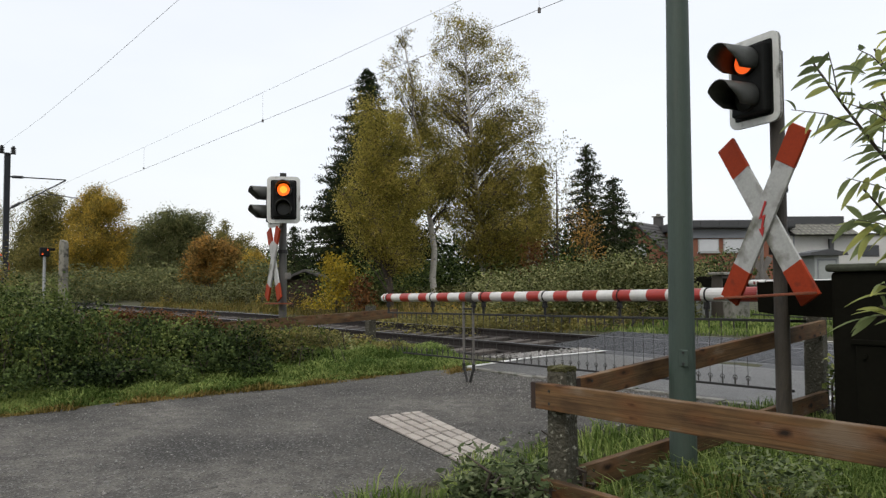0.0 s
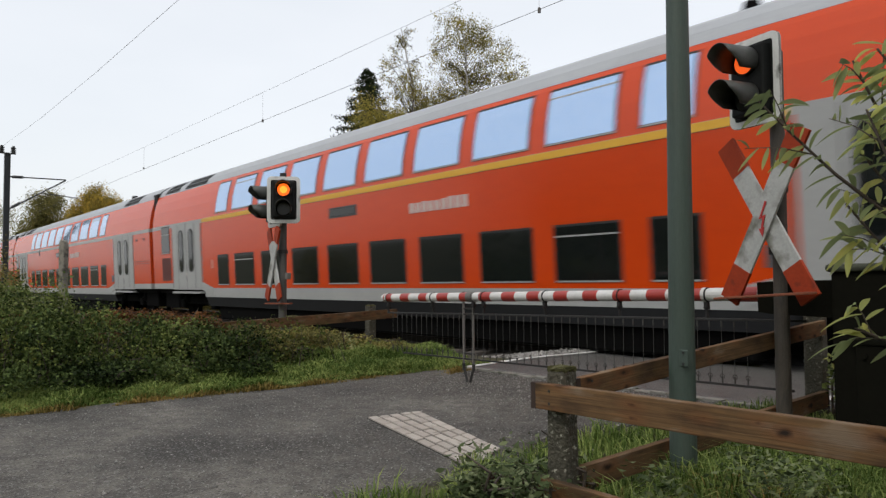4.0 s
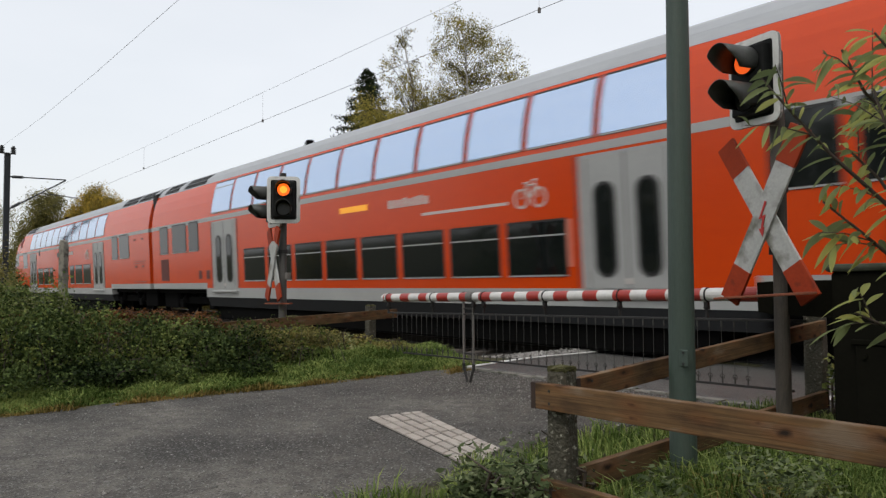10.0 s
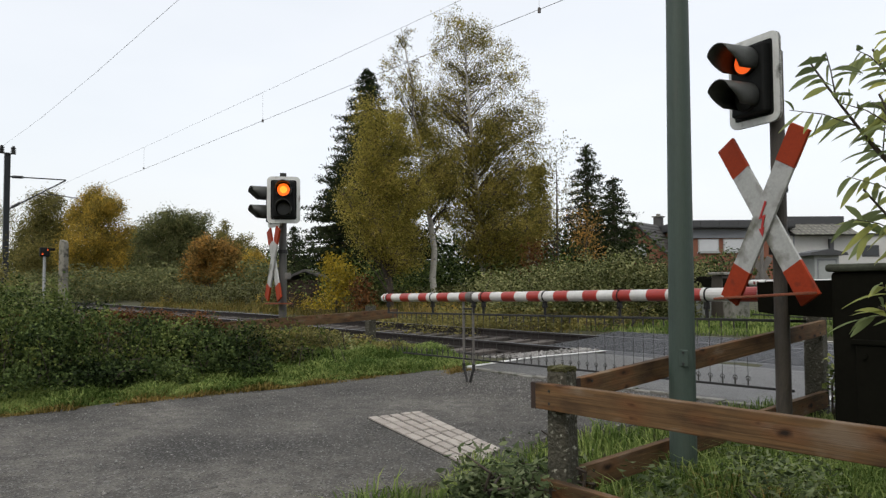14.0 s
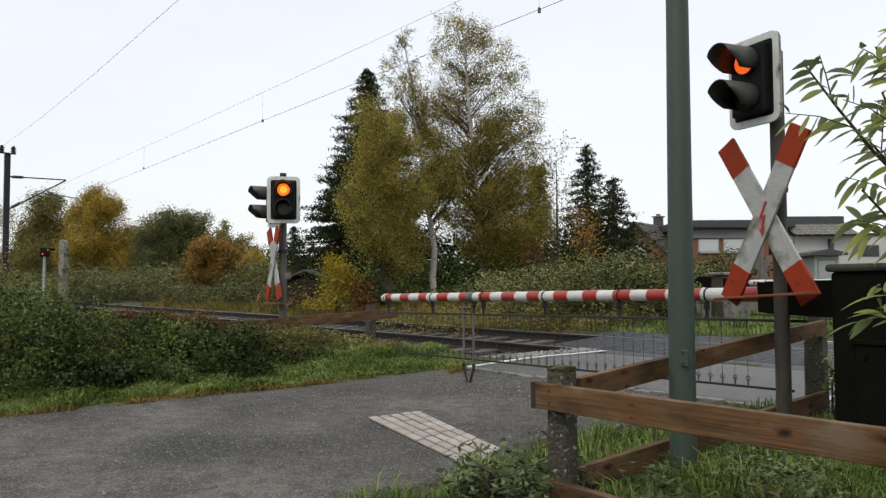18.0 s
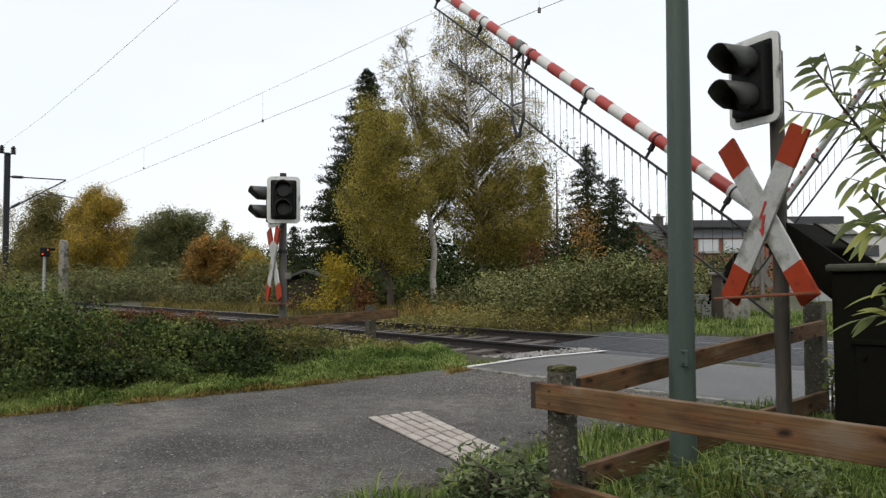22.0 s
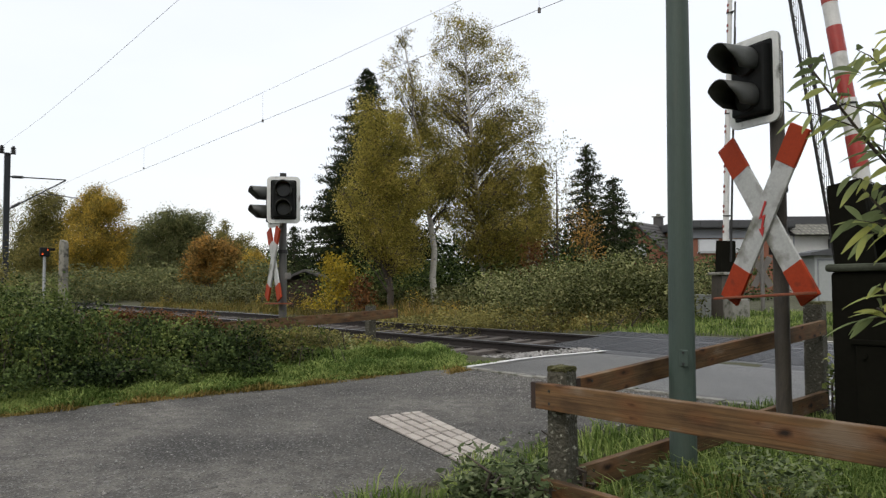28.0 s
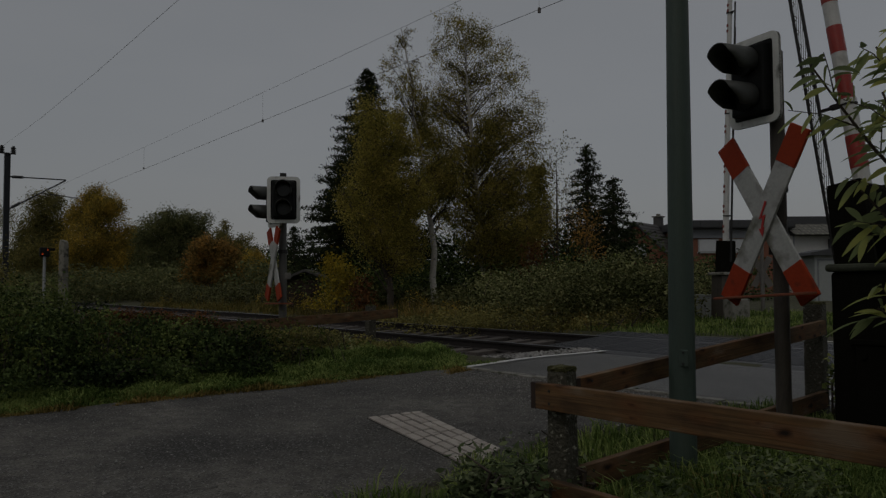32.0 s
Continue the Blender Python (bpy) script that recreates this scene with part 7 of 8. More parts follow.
def shrub(name, label, lumps, n, size, leaf, seed, category="shrub", kind="", stems=60, shell=0.6, aspect=0.66, flat=0.55):
    """Leaves spread over overlapping rounded lumps (x, y, z, rx, ry, rz)."""
    rng = np.random.default_rng(seed)
    L = np.array(lumps, float)
    wt = L[:, 3] * L[:, 5] + L[:, 4] * L[:, 5]
    k = rng.choice(len(L), n, p=wt / wt.sum())
    d = rng.normal(size=(n, 3))
    d /= np.linalg.norm(d, axis=1, keepdims=True)
    r = shell + (1 - shell) * rng.random(n) ** 0.7
    r = r * (1 + 0.16 * np.sin(d[:, 0] * 7 + k) + 0.12 * np.sin(d[:, 2] * 11 + 2 * k) + rng.normal(0, 0.05, n))
    p = L[k, :3] + d * L[k, 3:] * r[:, None]
    gz = ground_z(p[:, 0], p[:, 1])
    p = p[p[:, 2] > gz + 0.01]
    t = thing(name, label, category, kind=kind)
    o = leaf_cloud("foliage", p, size, M[leaf], t, seed, aspect, flat=flat)
    o["kind"] = "stuff"
    segs = []
    for j in range(stems):
        q = L[rng.integers(len(L))]
        b = np.array([q[0] + rng.normal(0, 0.3) * q[3], q[1] + rng.normal(0, 0.3) * q[4], 0])
        b[2] = ground_z(b[0], b[1]) - 0.05
        e = q[:3] + rng.normal(0, 0.5, 3) * q[3:]
        e[2] = max(e[2], b[2] + 0.2)
        mid = (b + e) / 2 + np.array([rng.normal(0, 0.1), rng.normal(0, 0.1), 0.12])
        segs += [(b, mid, 0.012, 0.009), (mid, e, 0.009, 0.004)]
    limbs("stemwork", segs, M["twig"], t, 3)["kind"] = "stuff"
    return t


def blades(name, label, xy, height, width, material, seed, lean=0.5, base_z=None, category="grass"):
    """Grass: every blade a bent strip."""
    rng = np.random.default_rng(seed)
    n = len(xy)
    z0 = ground_z(xy[:, 0], xy[:, 1]) if base_z is None else base_z
    h = height * rng.uniform(0.35, 1.2, n) * (0.8 + 0.3 * np.sin(xy[:, 0] * 5.1 + xy[:, 1] * 2.3) * np.sin(xy[:, 1] * 4.3 - xy[:, 0] * 1.7) + 0.25 * np.sin(xy[:, 1] * 9.7 + xy[:, 0] * 6.1))
    h = np.maximum(h, height * 0.2)
    a = rng.random(n) * 6.283
    ln = lean * rng.uniform(0.1, 1.2, n) * h
    dx, dy = np.cos(a) * ln, np.sin(a) * ln
    b = a + rng.normal(0, 0.6, n) + 1.57
    wx, wy = np.cos(b) * width / 2, np.sin(b) * width / 2
    x, y = xy[:, 0], xy[:, 1]
    v = np.stack([np.stack([x - wx, y - wy, z0 - 0.03], 1), np.stack([x + wx, y + wy, z0 - 0.03], 1),
                  np.stack([x + dx * 0.4 + wx * 0.8, y + dy * 0.4 + wy * 0.8, z0 + h * 0.62], 1), np.stack([x + dx * 0.4 - wx * 0.8, y + dy * 0.4 - wy * 0.8, z0 + h * 0.62], 1),
                  np.stack([x + dx, y + dy, z0 + h * (1 - 0.25 * lean)], 1)], 1)
    V = v.reshape(-1, 3)
    i = np.arange(n)[:, None] * 5
    f1 = np.concatenate([i, i + 1, i + 2], 1)
    f2 = np.concatenate([i, i + 2, i + 3], 1)
    f3 = np.concatenate([i + 3, i + 2, i + 4], 1)
    ob = fast_mesh(name, V, np.concatenate([f1, f2, f3]), M[material])
    return tagged(ob, label, category, kind="stuff")


def plants():
    rng = np.random.default_rng(21)
    g = lambda x, y: float(ground_z(np.array(x), np.array(y)))

    def foot(px_, depth):
        p = at_depth(px_, 500, depth)
        return p.x, p.y, g(p.x, p.y)
    # birches behind the track
    bl = "tall birch with a pale trunk and thinning yellow-olive leaves"
    crown_tree("birch_tree", bl, 856, 28, [(758, 165, 34, 46, 0.35), (762, 235, 38, 48, 0.45), (768, 300, 36, 44, 0.5), (815, 62, 50, 36, 0.30), (868, 78, 52, 44, 0.36), (775, 105, 30, 50, 0.22), (912, 130, 44, 50, 0.42), (835, 138, 58, 54, 0.40), (792, 195, 46, 54, 0.42),
               (930, 205, 42, 50, 0.5), (872, 205, 56, 56, 0.5), (950, 250, 26, 44, 0.4), (905, 275, 54, 54, 0.6), (842, 275, 58, 58, 0.55), (800, 300, 48, 52, 0.55), (925, 335, 48, 52, 0.8),
               (872, 345, 58, 54, 0.8), (818, 372, 48, 50, 0.75), (905, 402, 52, 46, 1.1), (845, 415, 50, 44, 0.9), (940, 395, 36, 46, 0.9), (890, 445, 44, 34, 0.9)],
               "birch_leaf", "birch_bark", 122000, 0.056, 1, 0.13, "birches", 92, 0.19, 0.25)
    crown_tree("birch_tree", bl, 773, 26, [(712, 72, 24, 30, 0.10), (690, 105, 26, 32, 0.12), (728, 128, 28, 42, 0.15), (702, 165, 30, 36, 0.18), (745, 190, 36, 46, 0.35), (762, 245, 42, 50, 0.5),
               (790, 300, 36, 50, 0.6), (752, 320, 42, 50, 0.65), (792, 350, 30, 36, 0.6)], "birch_leaf", "birch_bark", 26000, 0.054, 2, 0.125, "birches", 92, 0.18, 0.15)
    crown_tree("birch_tree", "spreading birch thick with golden-olive leaves", 690, 25, [(705, 205, 40, 34, 0.5), (668, 235, 44, 46, 0.6), (722, 265, 44, 50, 0.65), (642, 290, 44, 46, 0.7), (690, 315, 52, 54, 0.85),
               (735, 350, 40, 50, 0.7), (638, 365, 40, 46, 0.75), (700, 390, 52, 52, 0.9), (660, 420, 46, 40, 0.8), (735, 425, 34, 44, 0.7), (705, 455, 44, 30, 0.7)],
               "birch_leaf_gold", "bark", 74000, 0.056, 3, 0.12, "birches", 92, 0.2, 0.3)
    crown_tree("birch_tree", bl, 930, 30, [(948, 310, 26, 46, 0.5), (950, 380, 30, 44, 0.7), (935, 440, 36, 34, 0.9)], "birch_leaf", "birch_bark", 14000, 0.078, 4, 0.10, "birches", 70, 0.2, 0.15)
    tree("young_tree", "small tree with clear yellow-green autumn leaves", foot(595, 24), 2.2, 0.05, 0.9, "yellow_leaf", "bark", 2600, 0.09, 11, 2, first=0.1, scatter=0.2)
    tree("young_tree", "small tree with russet autumn leaves", foot(635, 23), 1.5, 0.04, 0.5, "red_leaf", "bark", 1000, 0.09, 12, 2, first=0.1, scatter=0.15)
    tree("bare_tree", "slender half-bare tree with fine dark twigs", foot(985, 30), 6.6, 0.09, 2.0, "olive_leaf", "bark", 1600, 0.09, 13, 3, first=0.25, count=14, scatter=0.25)
    tree("russet_tree", "small tree with rusty orange leaves", foot(1038, 29), 3.9, 0.07, 0.9, "orange_leaf", "bark", 1500, 0.09, 14, 2, scatter=0.3)
    tree("russet_tree", "low russet and brown bush tree", foot(950, 26), 2.4, 0.06, 0.9, "red_leaf", "bark", 1100, 0.08, 15, 2, scatter=0.25)
    conifer("tall dark green spruce behind the birches", foot(652, 33), 10.5, 4.2, 31, 1.9)
    conifer("dark green spruce with a bare leader", foot(604, 35), 6.8, 2.7, 32, 1.7)
    conifer("blue-green young spruce beside the brick house", foot(1042, 33), 6.9, 2.3, 33)
    conifer("dark green young spruce beside the brick house", foot(1088, 32), 5.4, 2.3, 34)
    conifer("small dark conifer in a far garden", foot(520, 48), 4.6, 1.5, 35)
    # woods to the left beyond the track
    wl_ = "broadleaf tree at the wood's edge in autumn colour"
    for px_, dep, lumps, leaf, n, seed in (
            (80, 60, [(92, 365, 36, 28), (60, 395, 38, 38), (112, 405, 36, 44), (42, 440, 34, 40), (88, 452, 48, 46), (60, 480, 44, 30)], "olive_leaf", 44000, 41),
            (170, 57, [(160, 348, 30, 24), (192, 372, 32, 34), (148, 388, 36, 40), (205, 412, 32, 42), (165, 432, 42, 46), (210, 462, 30, 38), (150, 474, 40, 34)], "gold_leaf", 48000, 42),
            (240, 64, [(240, 425, 28, 36), (235, 465, 34, 36)], "olive_leaf", 16000, 44),
            (305, 56, [(308, 388, 36, 26), (345, 398, 32, 32), (268, 412, 36, 36), (312, 428, 46, 46), (358, 440, 30, 42), (268, 460, 40, 42), (320, 475, 46, 34)], "green_leaf", 46000, 45),
            (402, 62, [(398, 412, 24, 26, 0.4), (425, 432, 26, 26, 0.5), (405, 455, 36, 36), (445, 468, 30, 32)], "olive_leaf", 18000, 47),
            (375, 46, [(372, 440, 34, 20), (350, 466, 34, 30), (398, 458, 32, 32), (378, 486, 46, 24)], "orange_leaf", 26000, 48),
            (450, 50, [(440, 466, 26, 26), (468, 482, 26, 26), (440, 492, 36, 20)], "gold_leaf", 14000, 49),
            (-40, 66, [(-40, 400, 60, 60), (-20, 460, 60, 50)], "olive_leaf", 12000, 50)):
        crown_tree("woodland_tree", wl_, px_, dep, lumps, leaf, "bark", int(n * 1.5), 0.115, seed, 0.14, "", 70, 0.2, 0.38)
    # dark undergrowth and hedges beyond the track
    def bank(name, label, px0, px1, d0, d1, top, n, size, leaf, seed, k=16, thick=1.0):
        lumps = []
        r = np.random.default_rng(seed)
        for i in range(k):
            t = (i + r.random()) / k
            p = at_depth(px0 + (px1 - px0) * t, 500, d0 + (d1 - d0) * r.random())
            h = top(t) * r.uniform(0.75, 1.05)
            lumps.append((p.x, p.y, g(p.x, p.y) + h * 0.35, thick * r.uniform(0.7, 1.2), thick * r.uniform(0.7, 1.2), h * 0.68))
        return shrub(name, label, lumps, n, size, leaf, seed)
    bank("bramble_thicket", "dense grey-green bramble thicket beyond the railway", 850, 1240, 17, 21, lambda t: (1.25 + 0.7 * t if t < 0.72 else 1.40), 60000, 0.070, "bramble_mid", 61, 56, 0.75)
    bank("bramble_thicket", "low bramble and weeds along the track", 700, 1000, 16.5, 19, lambda t: 0.55, 9000, 0.08, "olive_leaf", 62, 22, 0.8)
    bank("weed_thicket", "olive and straw-yellow weeds before the brambles", 760, 1130, 15.6, 17.0, lambda t: 0.55 + 0.25 * math.sin(7 * t), 9000, 0.05, "olive_leaf", 661, 26, 0.5)
    bank("dark_hedge", "dark hedge in front of the garden houses", 1180, 1330, 26, 32, lambda t: 1.95, 9000, 0.12, "bramble_shaded", 63, 10, 1.6)
    r2 = np.random.default_rng(64)
    lumps = []
    for i in range(110):
        x = -14.5 - 46 * (i + r2.random()) / 110
        y = 13.6 + 3.0 * r2.random() + (0.9 if x > -22 else 0)
        h = r2.uniform(0.75, 1.12) * (0.75 if x > -24 else 1.0)
        lumps.append((x, y, g(x, y) + h * 0.4, r2.uniform(0.6, 1.2), r2.uniform(0.5, 0.9), h * 0.62))
    shrub("bramble_thicket", "grey-green brambles along the far side of the line", lumps, 52000, 0.10, "bramble_far", 64, stems=120)
    lumps = []
    for i in range(46):
        x = -14.0 - 40 * r2.random()
        y = 12.9 + 1.5 * r2.random()
        lumps.append((x, y, g(x, y) + 0.2, r2.uniform(0.3, 0.7), r2.uniform(0.25, 0.5), r2.uniform(0.3, 0.55)))
    shrub("weed_thicket", "straw-yellow and brown autumn weeds beside the line", lumps[::3], 3600, 0.06, "gold_leaf", 640, stems=90)
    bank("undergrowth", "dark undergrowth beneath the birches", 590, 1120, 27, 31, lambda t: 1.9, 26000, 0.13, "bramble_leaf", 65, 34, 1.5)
    bank("undergrowth", "shadowy undergrowth at the wood's edge", -40, 520, 44, 56, lambda t: 2.3, 36000, 0.20, "green_leaf", 66, 34, 2.4)
    # Added dark backing behind the crowns: shade is put into the leaf colour.
    bank("undergrowth", "shrub backing behind the birches with shade in its colour", 585, 1130, 33, 37, lambda t: 2.6 + min(1.0, 4 * t), 30000, 0.20, "bramble_shaded", 68, 36, 2.1)
    bank("undergrowth", "shrub backing inside the wood with shade in its colour", -60, 560, 62, 72, lambda t: 4.2, 34000, 0.36, "bramble_shaded", 69, 40, 3.4)
    bank("undergrowth", "dark woodland edge far down the line", -160, 80, 66, 90, lambda t: 3.0, 9000, 0.24, "green_leaf", 67, 16, 3.0)
    # brambles beside the lane: high scrub at one end, sinking towards the crossing; crests capped by bearing to fit the
    # camera's view
    def crested(x, y, z, rad, rz, lift=0.0):
        b = math.degrees(math.atan2(y, -x))
        top = np.interp(b, (-5, 8.3, 11.5, 13.0, 17.5, 21.5, 25.0, 30.0, 34.0), (0.035, 0.024, 0.012, -0.024, -0.032, -0.048, -0.056, -0.060, -0.075)) + lift
        cap = 1.008 + top * math.hypot(x, y)
        k = z + rz - cap
        if k > 0:
            z, rz = z - k * 0.6, max(0.08, rz - k * 0.4)
        return (x, y, z, rad, rad, rz)
    lumps = []
    r = np.random.default_rng(71)
    for i in range(120):
        y = -0.6 + 5.3 * i / 120 + r.normal(0, 0.2)
        x = -8.35 - r.random() * 1.9
        back = min(1.0, (-8.2 - x) / 1.0)
        h = (0.26 + 0.36 * back) * (1 + 0.5 * max(0, 2.0 - y) / 2) + r.normal(0, 0.19)
        lumps.append(crested(x, y, 0.06 + h * 0.42, r.uniform(0.14, 0.40), max(0.10, h * 0.66), r.uniform(-0.030, 0.006)))
    # Shade and light are put into two leaf colours, split lump by lump.
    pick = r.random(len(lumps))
    shaded_lumps = [q for q, k in zip(lumps, pick) if k < (0.68 if q[1] < 1.6 else 0.45)]
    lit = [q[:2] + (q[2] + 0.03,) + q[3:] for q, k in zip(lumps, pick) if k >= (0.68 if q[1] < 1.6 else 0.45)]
    shrub("bramble_bank", "thick bramble bank along the lane with shade put into its dark green", shaded_lumps, 72000, 0.040, "bramble_shaded", 72, stems=200, shell=0.6, flat=0.15)
    shrub("bramble_bank", "bramble tufts on the bank with light put into their paler green", lit, 40000, 0.038, "bramble_leaf", 272, stems=90, shell=0.6, flat=0.2)
    low_r = np.random.default_rng(171)
    lumps = [(-7.85 - 0.55 * low_r.random(), -0.6 + 4.4 * low_r.random(), 0.05 + 0.05 * low_r.random(), low_r.uniform(0.14, 0.3), low_r.uniform(0.14, 0.3), low_r.uniform(0.10, 0.26)) for _ in range(36)]
    shrub("bramble_skirt", "low green leaves creeping from the bank over the verge", lumps, 15000, 0.04, "bramble_shaded", 172, stems=40, shell=0.3, flat=0.2)
    lumps = [crested(-9.4 - r.random() * 2.2, 1.6 + 2.4 * r.random(), 0.34 + 0.14 * r.random(), 0.34, 0.24, 0.010) for _ in range(20)]
    shrub("bramble_bank", "russet and brown autumn bramble tops", lumps, 13000, 0.042, "red_leaf", 73, stems=120)
    lumps = [crested(-9.0 - r.random() * 2.6, -0.2 + 5.8 * r.random(), 0.10 + 0.12 * r.random(), 0.42, 0.24) for _ in range(52)]
    shrub("bramble_bank", "olive green brambles behind the fence", lumps, 30000, 0.042, "bramble_mid", 74, stems=160)
    lumps = [crested(-8.55 - r.random() * 1.9, 3.9 + 2.3 * r.random(), 0.20 + 0.16 * r.random(), 0.28, 0.30) for _ in range(40)]
    shrub("bramble_bank", "yellow-green scrub at the end of the bank", lumps, 26000, 0.042, "olive_leaf", 75, stems=60)
    bank("bramble_bank", "tall green scrub behind the bank", -120, 88, 11, 14.0, lambda t: 1.26 - 0.35 * t, 20000, 0.05, "bramble_leaf", 76, 24, 0.45)
    bank("bramble_bank", "tall dark green scrub behind the bank", -140, 70, 9.5, 12, lambda t: 1.15 - 0.25 * t, 15000, 0.05, "bramble_mid", 77, 18, 0.4)
    # grass
    def strip(n, x0, x1, y0, y1, p=1.0):
        return np.stack([x0 + (x1 - x0) * r.random(n) ** p, y0 + (y1 - y0) * r.random(n)], 1)
    a = strip(45000, -7.40, -8.7, -0.5, 5.7, 1.3)
    blades("verge_grass", "lush green grass verge beside the lane", a, 0.13, 0.015, "grass", 81, 1.0)
    a = strip(26000, -6.95, -9.9, 5.0, 7.2)
    a = a[(a[:, 0] < -6.98 - 0.30 * np.clip(6.1 - a[:, 1], 0, 1)) & (a[:, 1] < 6.45 + 0.42 * (-7.3 - a[:, 0]).clip(0, 1.6) + 0.12 * np.sin(a[:, 0] * 7))]
    blades("verge_grass", "lush green grass tongue by the track", a, 0.12, 0.012, "grass", 82, 0.9)
    a = strip(13000, -7.22, -7.62, -0.5, 5.4)
    blades("dry_grass", "straw-coloured dry grass at the lane's edge", a, 0.10, 0.010, "dry_grass", 83, 1.1)
    a = strip(1600, -6.75, -7.3, 5.5, 6.0)
    blades("dry_grass", "dry grass at the crossing corner", a, 0.09, 0.010, "dry_grass", 84, 1.0)
    a = strip(40000, -3.5, 1.2, 1.6, 5.9)
    edge = -3.14 - 0.34 * np.clip((a[:, 1] - 2.4) / 0.8, 0, 1) + 0.08 * np.sin(a[:, 1] * 6)
    # Thinned on the right: bare dark earth stands in for shade below the board.
    a = a[(a[:, 0] > edge) & (r.random(len(a)) < np.interp(a[:, 0] + 0.25 * np.sin(a[:, 1] * 5), (-1.7, -1.1), (1.0, 0.3)))]
    blades("verge_grass", "green grass below the timber fence", a, 0.17, 0.009, "grass", 85, 0.9)
    a = np.concatenate([strip(9000, -40, -14, 12.3, 17.5), strip(30000, -14, -1, 12.3, 17.5)])
    a = a[(a[:, 1] > 12.4 + (a[:, 0] + 8.5).clip(0) * 0.36)]
    blades("trackside_grass", "fresh green grass beyond the road", a, 0.15, 0.016, "grass", 86, 0.9)
    a = strip(15000, -34, -9, 12.6, 19)
    a = a[a[:, 0] < -10.5 - 0.35 * (a[:, 1] - 12.5)]
    near = a[:, 0] > -21
    blades("dry_grass", "tall yellow-brown dry grass below the birches", a[near], 0.46, 0.016, "dry_grass", 87, 0.7)
    blades("trackside_grass", "olive weeds beyond the track", a[~near][::2], 0.45, 0.026, "weed_grass", 187, 0.6)
    a = strip(7000, -40, -10.5, 11.9, 13.2)
    blades("trackside_grass", "olive and brown weeds along the ballast edge", a, 0.30, 0.018, "weed_grass", 88, 0.8)
    a = strip(5000, -30, -10.9, 6.6, 8.2)
    blades("trackside_grass", "weeds between fence and track", a, 0.16, 0.02, "dry_grass", 89, 0.8)
    # leafy weeds at the near posts
    lumps = [(x, y, -0.08 + h * 0.5, 0.15, 0.15, h) for x, y, h in
             [(-2.90 + 0.52 * r.random(), 2.35 + 0.50 * r.random(), 0.06 + 0.20 * r.random()) for _ in range(20)]]
    shrub("nettle_clump", "grey-green nettles round the fence post", lumps, 1900, 0.054, "nettle_leaf", 91, stems=30, shell=0.1, aspect=0.42)
    lumps = [(-2.25 + 1.9 * r.random(), 2.8 + 0.9 * r.random(), 0.0 + 0.08 * r.random(), 0.17, 0.17, 0.14 + 0.12 * r.random()) for _ in range(15)]
    shrub("nettle_clump", "dark green weeds under the timber fence", lumps, 2200, 0.042, "nettle_leaf", 92, stems=1, shell=0.3, aspect=0.45)
    lumps = [(-2.55 + 0.25 * r.random(), 5.75 + 0.3 * r.random(), 0.05 + 0.5 * r.random(), 0.10, 0.10, 0.14) for _ in range(9)]
    shrub("climbing_weed", "pale green climbing weed on the far post", lumps, 110, 0.045, "willow_leaf", 93, stems=2, shell=0.2)
    lumps = [(-2.42 + 0.34 * r.random(), 5.62 + 0.35 * r.random(), 0.0 + 0.42 * r.random(), 0.09, 0.09, 0.14) for _ in range(16)]
    shrub("ivy_clump", "dark ivy between the fence post and the barrier", lumps, 900, 0.050, "bramble_leaf", 193, stems=4, shell=0.2)
    a = strip(900, -2.2, -0.2, 2.75, 3.7)
    blades("dry_stalks", "bent straw-coloured stalks under the timber fence", a, 0.26, 0.006, "dry_grass", 96, 1.5)
    a = strip(5200, -2.35, -0.2, 2.75, 4.4, 1.7)
    blades("verge_grass", "long green grass under the timber fence", a, 0.27, 0.008, "grass", 97, 1.2)
    bank("roadside_shrub", "tall olive shrub beyond the bank", -90, 6, 19, 22, lambda t: 1.95, 9000, 0.08, "olive_leaf", 98, 9, 0.7)
    # sprigs that stand out of the bank
    segs, pts = [], []
    for i in range(240):
        y = -0.4 + 5.6 * r.random()
        x = -8.15 - r.random() * 2.0
        h = r.uniform(0.22, 0.58) + 0.10 * max(0, 2 - y)
        b = np.array([x, y, g(x, y)])
        e = b + np.array([r.normal(0.06, 0.22), r.normal(0, 0.22), h])
        mid = (b + e) / 2 + np.array([r.normal(0, 0.03), r.normal(0, 0.03), 0.05])
        segs += [(b, mid, 0.006, 0.004), (mid, e, 0.004, 0.002)]
        for k in range(16):
            f = 0.45 + 0.55 * r.random()
            p = b + (mid - b) * min(1, f * 2) if f < 0.5 else mid + (e - mid) * (f * 2 - 1)
            pts.append(p + r.normal(0, 0.035, 3))
    t = thing("bramble_shoots", "yellow-green young bramble shoots rising from the bank", "shrub")
    limbs("stemwork", segs, M["twig"], t, 3)["kind"] = "stuff"
    leaf_cloud("foliage", np.array(pts), 0.040, M["shoot_leaf"], t, 99, 0.5)["kind"] = "stuff"
    # unseen leafy belt behind the camera's stand, added to darken the train's reflections
    lumps = []
    for i in range(34):
        a_ = radians(-175 + 190 * i / 33)
        lumps.append((26 * math.cos(a_) + r.normal(0, 1.5), -8 + 26 * math.sin(a_) * 0.9, 3.0, 3.4, 3.4, 5.2))
    shrub("far_wood", "unseen leafy belt added to darken reflections", lumps, 42000, 0.5, "green_leaf", 95, category="wood", kind="stuff", stems=60, shell=0.5)


TWIGS = []


